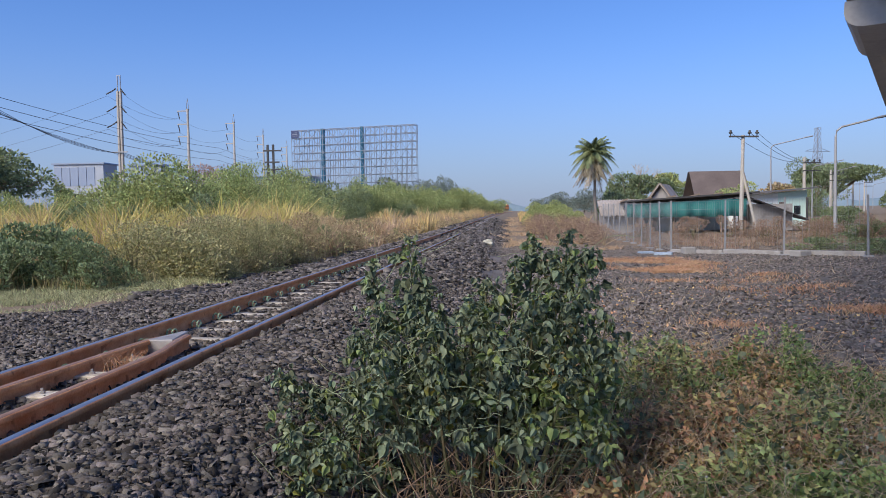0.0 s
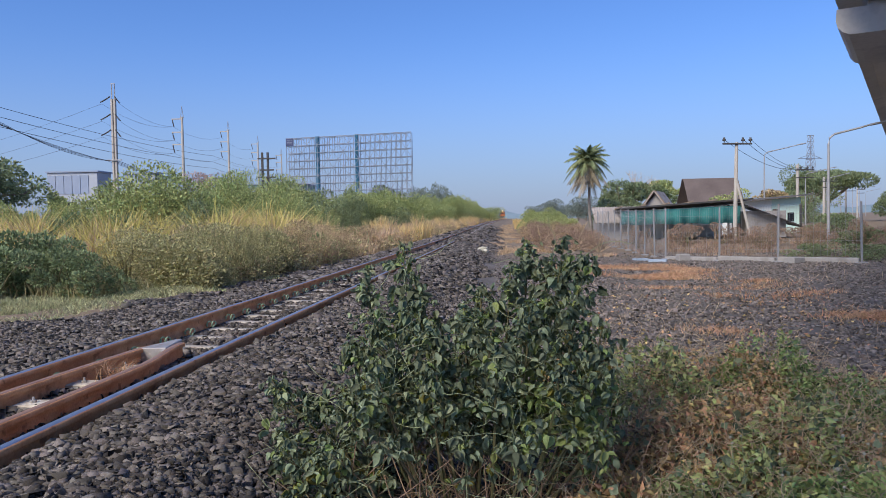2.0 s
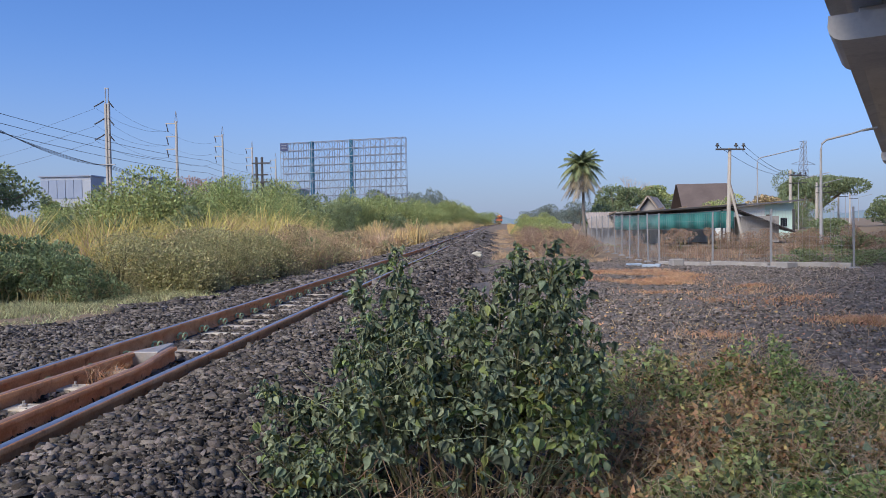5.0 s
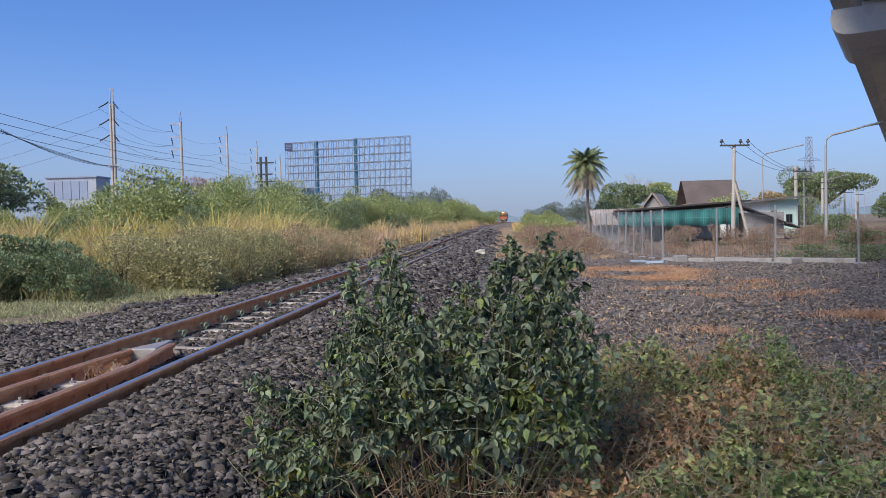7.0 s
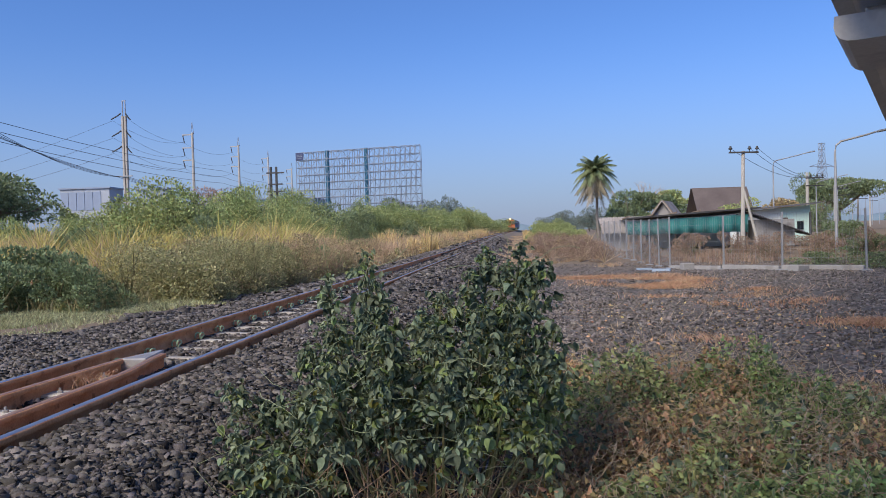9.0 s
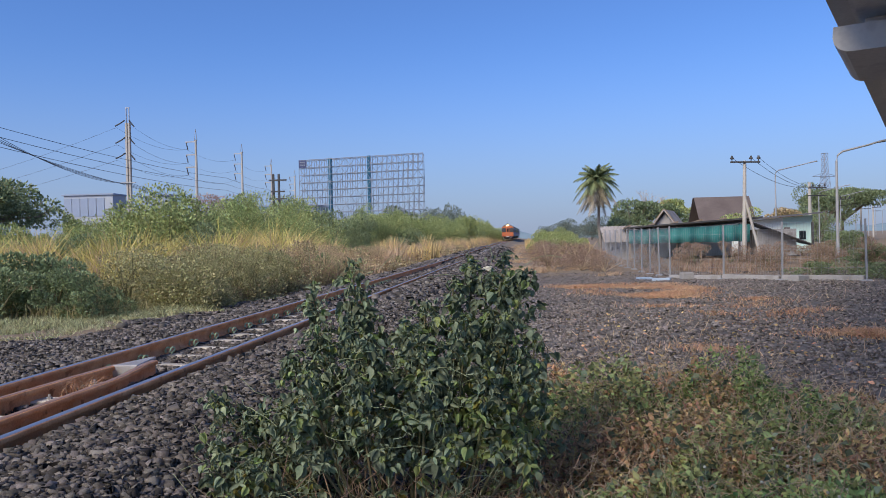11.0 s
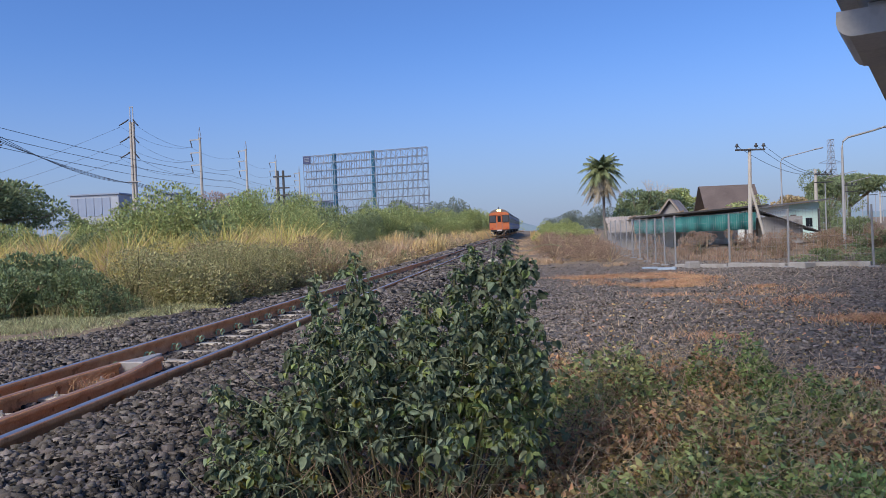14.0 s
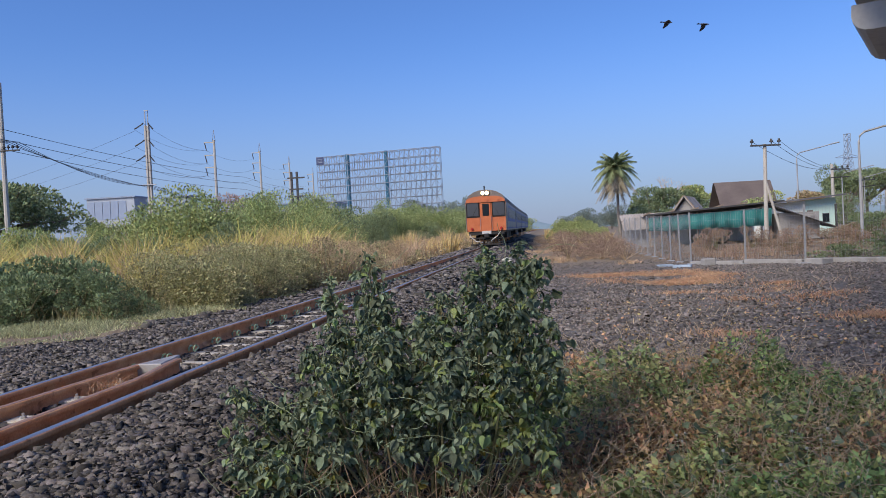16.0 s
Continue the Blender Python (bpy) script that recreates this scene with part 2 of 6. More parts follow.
M_UNDER = surface("greasy_black_underframe", (0.02, 0.02, 0.022), (0.06, 0.055, 0.05), 2, 0.7, 0.2, 0.2, 14)
M_GLASS = glass("dark_window_glass", (0.012, 0.016, 0.02), 0.3)
M_CABGLASS = glass("cab_window_glass", (0.07, 0.075, 0.085), 0.3)
M_HOSE = surface("pale_rubber_hose", (0.45, 0.44, 0.42), (0.58, 0.57, 0.55), 3, 0.7, 0.0)
M_LAMPGLOW = surface("lit_headlamp", (1.0, 0.62, 0.24), (1.0, 0.68, 0.30), 3, 0.3, 0.0, glow=7.5)
M_RED = surface("red_lens", (0.35, 0.02, 0.015), (0.45, 0.03, 0.02), 3, 0.3, 0.0)
M_BIRD = surface("dark_feathers", (0.035, 0.035, 0.045), (0.09, 0.09, 0.105), 9, 0.8, 0.1, 0, 60)
M_BLUETANK = surface("faded_blue_plastic", (0.24, 0.33, 0.45), (0.38, 0.46, 0.56), 1, 0.6, 0.1, 0, 8)
M_RUBBISH = surface("pale_litter_bag", (0.40, 0.39, 0.31), (0.55, 0.53, 0.44), 4, 0.7, 0.3)
# white cladding toned down to blue-grey: far haze put into the base colour
M_FARWHITE = surface("distant_white_cladding_hazed", (0.34, 0.38, 0.44), (0.41, 0.45, 0.51), 0.08, 0.8, 0.0, 0, 1)
M_FARBLUE = surface("distant_blue_grey_panel", (0.24, 0.30, 0.41), (0.29, 0.35, 0.46), 0.08, 0.7, 0.0, 0, 1)
M_FARGREEN = surface("distant_green_roof", (0.22, 0.36, 0.30), (0.28, 0.42, 0.35), 0.08, 0.7, 0.0, 0, 1)
# air haze put into the colour: blue-grey base with a glow of its own
M_BACKDROP = surface("far_wood_painted_haze", (0.105, 0.15, 0.19), (0.135, 0.185, 0.225), 0.03, 1.0, 0.0, 0, 0.3, glow=0.55)


def ground_material():
    """Grey gravel by the line and in the yard, brown earth and thin grass elsewhere."""
    m = surface("gravelly_ground", (0.088, 0.082, 0.08), (0.19, 0.176, 0.168), 1.1, 0.95, 0.9, 0, 34, (0.21, 0.16, 0.125), 0.57, dist=0.03)
    nt = m.node_tree
    N, L = nt.nodes.new, nt.links.new
    bsdf = nt.nodes["Principled BSDF"]
    gravel = bsdf.inputs["Base Color"].links[0].from_socket
    pos = N("ShaderNodeNewGeometry").outputs["Position"]
    sep = N("ShaderNodeSeparateXYZ")
    L(pos, sep.inputs[0])
    wob = N("ShaderNodeTexNoise")
    wob.inputs["Scale"].default_value, wob.inputs["Detail"].default_value = 0.5, 6
    L(pos, wob.inputs["Vector"])

    def step(socket, a, b, wobble):
        s = N("ShaderNodeMath")
        s.operation = "MULTIPLY_ADD"
        L(wob.outputs[0], s.inputs[0])
        s.inputs[1].default_value = wobble
        L(socket, s.inputs[2])
        r = N("ShaderNodeMapRange")
        r.inputs[1].default_value, r.inputs[2].default_value = a, b
        L(s.outputs[0], r.inputs[0])
        return r.outputs[0]

    earth = N("ShaderNodeMix")
    earth.data_type = "RGBA"
    L(wob.outputs[0], earth.inputs[0])
    earth.inputs[6].default_value, earth.inputs[7].default_value = (0.20, 0.15, 0.11, 1), (0.25, 0.205, 0.14, 1)
    left = step(sep.outputs[0], -1.4, -2.0, 1.0)
    far = step(sep.outputs[1], 29, 34, 8)
    right = step(sep.outputs[0], 3.6, 4.6, 1.5)
    both = N("ShaderNodeMath")
    both.operation = "MULTIPLY"
    L(far, both.inputs[0])
    L(right, both.inputs[1])
    top = N("ShaderNodeMath")
    top.operation = "MAXIMUM"
    L(left, top.inputs[0])
    L(both.outputs[0], top.inputs[1])
    mix = N("ShaderNodeMix")
    mix.data_type = "RGBA"
    L(top.outputs[0], mix.inputs[0])
    L(gravel, mix.inputs[6])
    L(earth.outputs[2], mix.inputs[7])
    L(mix.outputs[2], bsdf.inputs["Base Color"])
    return m


M_GROUND = ground_material()


# ---- mesh tools ----
def bake(name, verts, faces, mats, smooth=False, index=None):
    """A mesh from arrays of corners and of faces with one number of corners each."""
    me = bpy.data.meshes.new(name)
    v, f = np.asarray(verts, dtype=np.float32), np.asarray(faces, dtype=np.int32)
    k = f.shape[1]
    me.vertices.add(len(v))
    me.vertices.foreach_set("co", v.ravel())
    me.loops.add(f.size)
    me.loops.foreach_set("vertex_index", f.ravel())
    me.polygons.add(len(f))
    me.polygons.foreach_set("loop_start", np.arange(0, f.size, k, dtype=np.int32))
    me.polygons.foreach_set("loop_total", np.full(len(f), k, dtype=np.int32))
    for m in mats if isinstance(mats, (list, tuple)) else [mats]:
        me.materials.append(m)
    if index is not None:
        me.polygons.foreach_set("material_index", np.asarray(index, dtype=np.int32))
    me.update(calc_edges=True)
    if smooth:
        me.polygons.foreach_set("use_smooth", np.ones(len(f), dtype=bool))
    return me


def part(name, bm, material, parent=None, label="", smooth=False):
    me = bpy.data.meshes.new(name)
    bm.to_mesh(me)
    bm.free()
    me.materials.append(material)
    if smooth:
        for p in me.polygons:
            p.use_smooth = True
    ob = new(name, me)
    ob.parent = parent
    return tagged(ob, label)


def meshed(name, me, parent=None, label="", kind=""):
    ob = new(name, me)
    ob.parent = parent
    return tagged(ob, label, kind=kind)


def thing(name, m, label, category, group="", kind=""):
    ob = new(name)
    ob.empty_display_size = 0.1
    ob.matrix_basis = m
    return tagged(ob, label, category, group, kind)


def box(bm, x, y, z, sx, sy, sz, turn=None, bevel=0.0):
    """A box of full sizes about a centre, its edges bevelled."""
    made = bmesh.ops.create_cube(bm, size=1.0)["verts"]
    for v in made:
        v.co = Vector((v.co.x * sx, v.co.y * sy, v.co.z * sz))
    if bevel:
        edges = list({e for v in made for e in v.link_edges})
        made = bmesh.ops.bevel(bm, geom=edges, offset=bevel, segments=1, affect="EDGES")["verts"]
        made = [v for v in made]
    for v in made:
        v.co = (turn @ v.co if turn else v.co) + Vector((x, y, z))
    return bm


def tube(bm, points, radii, sides=8, caps=True):
    """A round bar through points with a radius at each."""
    pts = [Vector(p) for p in points]
    radii = [radii] * len(pts) if not isinstance(radii, (list, tuple)) else radii
    rings = []
    for i, p in enumerate(pts):
        d = (pts[min(i + 1, len(pts) - 1)] - pts[max(i - 1, 0)]).normalized()
        side = d.cross(Vector((0, 0, 1)) if abs(d.z) < 0.95 else Vector((1, 0, 0))).normalized()
        up = side.cross(d)
        rings.append([bm.verts.new(p + (side * math.cos(a) + up * math.sin(a)) * radii[i])
                      for a in (2 * math.pi * k / sides for k in range(sides))])
    for a, b in zip(rings, rings[1:]):
        for k in range(sides):
            bm.faces.new((a[k], a[(k + 1) % sides], b[(k + 1) % sides], b[k]))
    if caps and sides > 2:
        bm.faces.new(rings[0][::-1])
        bm.faces.new(rings[-1])
    return bm


def sag(a, b, drop, n=12):
    a, b = Vector(a), Vector(b)
    return [a.lerp(b, i / n) - Vector((0, 0, drop * 4 * (i / n) * (1 - i / n))) for i in range(n + 1)]


def bars(name, segs, r, mat, sides=4):
    """Many straight bars in one mesh, from pairs of ends."""
    s = np.asarray(segs, dtype=float)
    a, b = s[:, 0], s[:, 1]
    d = b - a
    d /= np.linalg.norm(d, axis=1)[:, None] + 1e-9
    ref = np.where(np.abs(d[:, 2:3]) < 0.9, np.array([[0, 0, 1.0]]), np.array([[1.0, 0, 0]]))
    u = np.cross(d, ref)
    u /= np.linalg.norm(u, axis=1)[:, None]
    w = np.cross(u, d)
    ang = np.arange(sides) * 2 * np.pi / sides
    rr = np.broadcast_to(np.asarray(r, dtype=float), (len(s),))[:, None, None]
    ring = (u[:, None] * np.cos(ang)[None, :, None] + w[:, None] * np.sin(ang)[None, :, None]) * rr
    v = np.concatenate([a[:, None] + ring, b[:, None] + ring], axis=1).reshape(-1, 3)
    k = np.arange(sides)
    f = np.stack([k, (k + 1) % sides, (k + 1) % sides + sides, k + sides], axis=1)
    f = (f[None] + np.arange(len(s))[:, None, None] * 2 * sides).reshape(-1, 4)
    return bake(name, v, f, mat)


RNG = np.random.default_rng(7)


def unit(v):
    return v / (np.linalg.norm(v, axis=-1, keepdims=True) + 1e-9)


def leaf_sheet(name, at, way, size, mat, width=0.6, fold=0.25, rng=RNG):
    """Folded leaves: at their bases, along way, each of two quads about a midrib."""
    n = len(at)
    way = unit(way)
    side = unit(np.cross(way, unit(rng.normal(size=(n, 3)))))
    up = np.cross(side, way)
    s = np.broadcast_to(np.asarray(size, dtype=float), (n,))[:, None]
    tip = at + way * s
    mid1, mid2 = at + way * s * 0.3 - up * s * 0.04, at + way * s * 0.7 + up * s * 0.0
    l1, r1 = (at + way * s * 0.38 + k * side * s * width / 2 + up * s * fold * 0.5 for k in (1, -1))
    v = np.stack([at, l1, tip - up * s * 0.12, r1, mid1, mid2], axis=1).reshape(-1, 3)
    f = np.array([[0, 4, 1], [4, 5, 1], [5, 2, 1], [0, 3, 4], [4, 3, 5], [5, 3, 2]])
    f = (f[None] + np.arange(n)[:, None, None] * 6).reshape(-1, 3)
    return bake(name, v, f, mat)


def flakes(name, at, way, size, mat, width=0.55, rng=RNG):
    """Small far leaves: one bent diamond each."""
    n = len(at)
    way = unit(way)
    side = unit(np.cross(way, unit(rng.normal(size=(n, 3)))))
    s = np.broadcast_to(np.asarray(size, dtype=float), (n,))[:, None]
    v = np.stack([at, at + way * s * 0.5 + side * s * width / 2, at + way * s, at + way * s * 0.5 - side * s * width / 2], axis=1).reshape(-1, 3)
    f = (np.array([[0, 1, 2, 3]])[None] + np.arange(n)[:, None, None] * 4).reshape(-1, 4)
    return bake(name, v, f, mat)


def blades(name, at, height, lean, width, mat, rng=RNG):
    """Grass blades: two quads each, bending over."""
    n = len(at)
    h = np.broadcast_to(np.asarray(height, dtype=float), (n,)) * rng.uniform(0.6, 1.25, n)
    a = rng.uniform(0, 2 * np.pi, n)
    d = np.stack([np.cos(a), np.sin(a), np.zeros(n)], axis=1)
    b = rng.uniform(0, 2 * np.pi, n)
    s = np.stack([np.cos(b), np.sin(b), np.zeros(n)], axis=1) * (width / 2)
    ln = (lean * rng.uniform(0.2, 1.6, n) * h)[:, None]
    up = np.array([[0, 0, 1.0]])
    m = at + d * ln * 0.3 + up * (h * 0.55)[:, None]
    t = at + d * ln + up * h[:, None]
    v = np.stack([at - s, at + s, m + s * 0.8, m - s * 0.8, t + s * 0.25, t - s * 0.25], axis=1).reshape(-1, 3)
    f = np.array([[0, 1, 2, 3], [3, 2, 4, 5]])
    f = (f[None] + np.arange(n)[:, None, None] * 6).reshape(-1, 4)
    return bake(name, v, f, mat)


# ---- the lie of the land ----
def past(y):
    return np.log1p(np.exp(np.clip((np.asarray(y, dtype=float) - 14) / 5, -30, 60))) * 5


def line_x(y):
    """The middle of the line, which bends gently to the right."""
    s = past(y)
    near = np.clip((np.asarray(y, dtype=float) - 4) / 10, 0, 1)
    return 0.4875 + 0.045 * near * near * (3 - 2 * near) + 0.0117 * s + 5.4e-5 * np.minimum(s, 480) ** 2


def rise(y):
    s = np.log1p(np.exp(np.clip((np.asarray(y, dtype=float) - 42) / 8, -30, 70))) * 8
    s = np.minimum(s, 600)
    return 0.0086 * s - 4e-6 * s * s


def smooth(a, b, x):
    t = np.clip((x - a) / (b - a), 0, 1)
    return t * t * (3 - 2 * t)


def ground(x, y):
    x, y = np.asarray(x, dtype=float), np.asarray(y, dtype=float)
    off = x - line_x(y)
    bed = 1 - smooth(1.25, 2.9, np.abs(off))
    lump = 0.03 * np.sin(x * 1.9 + 0.7 * y) * np.sin(1.3 * y - x) + 0.05 * np.sin(0.31 * x + 1) * np.sin(0.27 * y)
    low = -0.47 + lump * smooth(2, 3.5, np.abs(off)) - 0.25 * smooth(40, 120, y) * smooth(4, 14, np.abs(off))
    crib = 0.080 * (1 - smooth(0.40, 0.62, np.abs(off))) * (0.35 + 0.65 * smooth(5.3, 6.0, y))
    shoulder = 0.050 * smooth(0.58, 0.72, off) * (1 - smooth(1.3, 1.9, off))
    return rise(y) + low + bed * (-0.112 + shoulder - crib - low)


def on_ground(x, y):
    return np.stack([x, y, ground(x, y)], axis=-1)


def build_ground():
    xs = np.concatenate([-np.geomspace(2500, 9.5, 46), np.arange(-9, 12.01, 0.16), np.geomspace(12.4, 2500, 46)])
    ys = np.concatenate([np.linspace(-400, -12, 8), np.arange(-10, 34, 0.2), np.geomspace(34.5, 3800, 80)])
    gx, gy = np.meshgrid(xs, ys, indexing="ij")
    z = ground(gx, gy) + 0.012 * RNG.normal(size=gx.shape) * (np.abs(gx) < 14) * (gy < 34)
    v = np.stack([gx, gy, z], axis=-1).reshape(-1, 3)
    i, j = np.meshgrid(np.arange(len(xs) - 1), np.arange(len(ys) - 1), indexing="ij")
    a = (i * len(ys) + j).ravel()
    f = np.stack([a, a + len(ys), a + len(ys) + 1, a + 1], axis=1)
    return tagged(meshed("ground", bake("ground", v, f, M_GROUND, True)), "grey gravel and brown earth beside the railway", "ground", kind="structure")


GROUND = build_ground()


# ---- the railway line ----
def rail_mesh(name, offset_of, y0, y1, step, mats):
    """A flat-bottomed rail swept along the line, its running head of another steel."""
    prof = [(-0.055, -0.158), (-0.055, -0.148), (-0.012, -0.128), (-0.009, -0.045), (-0.034, -0.034), (-0.035, -0.010), (-0.026, 0.0),
            (0.026, 0.0), (0.035, -0.010), (0.034, -0.034), (0.009, -0.045), (0.012, -0.128), (0.055, -0.148), (0.055, -0.158)]
    ys = np.arange(y0, y1 + 1e-6, step) if step else np.concatenate([np.arange(y0, 60, 1.0), np.arange(60, y1, 6.0)])
    n = len(prof)
    v = np.array([[line_x(y) + offset_of(y) + p, y, rise(y) + q] for y in ys for p, q in prof])
    f, idx = [], []
    for i in range(len(ys) - 1):
        for k in range(n):
            a, b = i * n + k, i * n + (k + 1) % n
            f.append((a, b, b + n, a + n))
            idx.append(1 if k in (5, 6) else 0)
    return bake(name, v, f, mats, index=idx)


def sleeper_mesh():
    """A concrete sleeper with raised rail seats and a waisted middle."""
    sec = [(-1.0, -0.19, 0.10), (-0.92, -0.168, 0.11), (-0.75, -0.160, 0.11), (-0.36, -0.158, 0.105), (-0.22, -0.166, 0.09), (0, -0.174, 0.085),
           (0.22, -0.172, 0.088), (0.36, -0.163, 0.105), (0.75, -0.160, 0.11), (0.92, -0.168, 0.11), (1.0, -0.19, 0.10)]
    v, f = [], []
    for x, top, w in sec:
        v += [(x, -w, -0.36), (x, -w * 0.92, top - 0.012), (x, -w * 0.82, top), (x, w * 0.82, top), (x, w * 0.92, top - 0.012), (x, w, -0.36)]
    for i in range(len(sec) - 1):
        for k in range(5):
            a = i * 6 + k
            f.append((a, a + 6, a + 7, a + 1))
    return bake("sleeper", v, f, M_SLEEPER)


def clip_mesh():
    """A spring clip bent from round bar."""
    bm = bmesh.new()
    pts = [(-0.06, -0.05, 0.0)] + [(0.036 * math.cos(a), -0.055 + 0.0085 * a, 0.030 + 0.030 * math.sin(a)) for a in (0.55 * k for k in range(24))] + [(0.06, 0.07, 0.0)]
    tube(bm, pts, 0.0085, 6)
    me = bpy.data.meshes.new("clip")
    bm.to_mesh(me)
    bm.free()
    me.materials.append(M_CLIP)
    return me


def guard(y, s):
    """The guard rails draw in towards a point."""
    return 0.28 - 0.05 * max(0.0, y - 3.6) - 0.08 * smooth(5.45, 5.8, y) if s < 0 else 0.195 - 0.14 * smooth(4.7, 5.8, y)


def build_track():
    track = thing("railway_track", pose(0, 0, 0), "single metre-gauge track of rusty rails on concrete sleepers", "railway track")
    for s in (-1, 1):
        meshed("rail", rail_mesh("rail", lambda y: s * 0.5325, -30, 620, 0, [M_RUST, M_RAILHEAD]), track, "rusty rail with a polished running head")
        g = meshed("guard_rail", rail_mesh("guard_rail", lambda y: s * guard(y, s), -10, 5.75, 0.25, [M_RUST, M_OLDRAIL]), track, "dull rusty guard rail bent in to a point")
        g.location.z = -0.012
        for y in (5.1, 5.35):
            bm = bmesh.new()
            tube(bm, [(line_x(y) + s * (guard(y, s) - 0.012), y, -0.09), (line_x(y) + s * (guard(y, s) - 0.05), y, -0.09)], 0.022, 6)
            part("bolt", bm, M_RUST, g)
    for y in (3.3, 3.9, 4.5, 5.1):
        bm = bmesh.new()
        c = float(line_x(y)) - 0.03
        box(bm, c, y, -0.116, 0.40, 0.17, 0.035, bevel=0.008)
        plate = part("tie_plate", bm, M_SLEEPER, track, "dusty pale tie plate between the guard rails")
        for k in (-0.10, 0.10):
            bm = bmesh.new()
            tube(bm, [(c + k, y, -0.105), (c + k, y, -0.082), (c + k, y, -0.081), (c + k, y, -0.062)], [0.020, 0.020, 0.009, 0.009], 6)
            part("bolt", bm, M_POINT, plate)
    bm = bmesh.new()
    nose = [(-0.17, 5.45), (0.06, 5.45), (-0.01, 5.95), (-0.06, 5.95)]
    lo = [bm.verts.new((0.4925 + x, y, -0.16)) for x, y in nose]
    hi = [bm.verts.new((0.4925 + x, y, -0.008)) for x, y in nose]
    bm.faces.new(hi)
    bm.faces.new(lo[::-1])
    for i in range(4):
        bm.faces.new((lo[i], lo[(i + 1) % 4], hi[(i + 1) % 4], hi[i]))
    bmesh.ops.bevel(bm, geom=list(bm.edges), offset=0.008, segments=1, affect="EDGES")
    part("point_casting", bm, M_POINT, track, "grey-brown steel point casting")
    sm, cm = sleeper_mesh(), clip_mesh()
    far = []
    for i in range(-12, 560):
        y = 6.5 + 0.6 * i
        if i < 150:
            s = meshed("sleeper", sm, track)
            s.matrix_basis = pose(float(line_x(y)), y, float(rise(y)) + RNG.uniform(-0.006, 0.004), 0, 0, RNG.uniform(-0.8, 0.8))
            if -6 <= i < 26:
                for side in (-1, 1):
                    for k in (-1, 1):
                        c = meshed("clip", cm, s)
                        c.matrix_basis = pose(side * 0.5325 + k * 0.085, 0, -0.135, 0, 0, 90 * k + RNG.uniform(-8, 8))
        else:
            far.append(y)
    segs = [((float(line_x(y)) - 1, y, float(rise(y)) - 0.19), (float(line_x(y)) + 1, y, float(rise(y)) - 0.19)) for y in far]
    meshed("distant_sleepers", bars("distant_sleepers", segs, 0.05, M_FARSLEEPER), track, kind="stuff")


build_track()


# ---- the train ----
def hull(bm, prof, y0, y1, cap=True):
    """A closed profile in x and z drawn out along y."""
    a = [bm.verts.new((x, y0, z)) for x, z in prof]
    b = [bm.verts.new((x, y1, z)) for x, z in prof]
    for i in range(len(prof)):
        j = (i + 1) % len(prof)
        bm.faces.new((a[i], b[i], b[j], a[j]))
    if cap:
        bm.faces.new(a)
        bm.faces.new(b[::-1])
    bmesh.ops.recalc_face_normals(bm, faces=list(bm.faces))
    return bm


CAR = 20.6


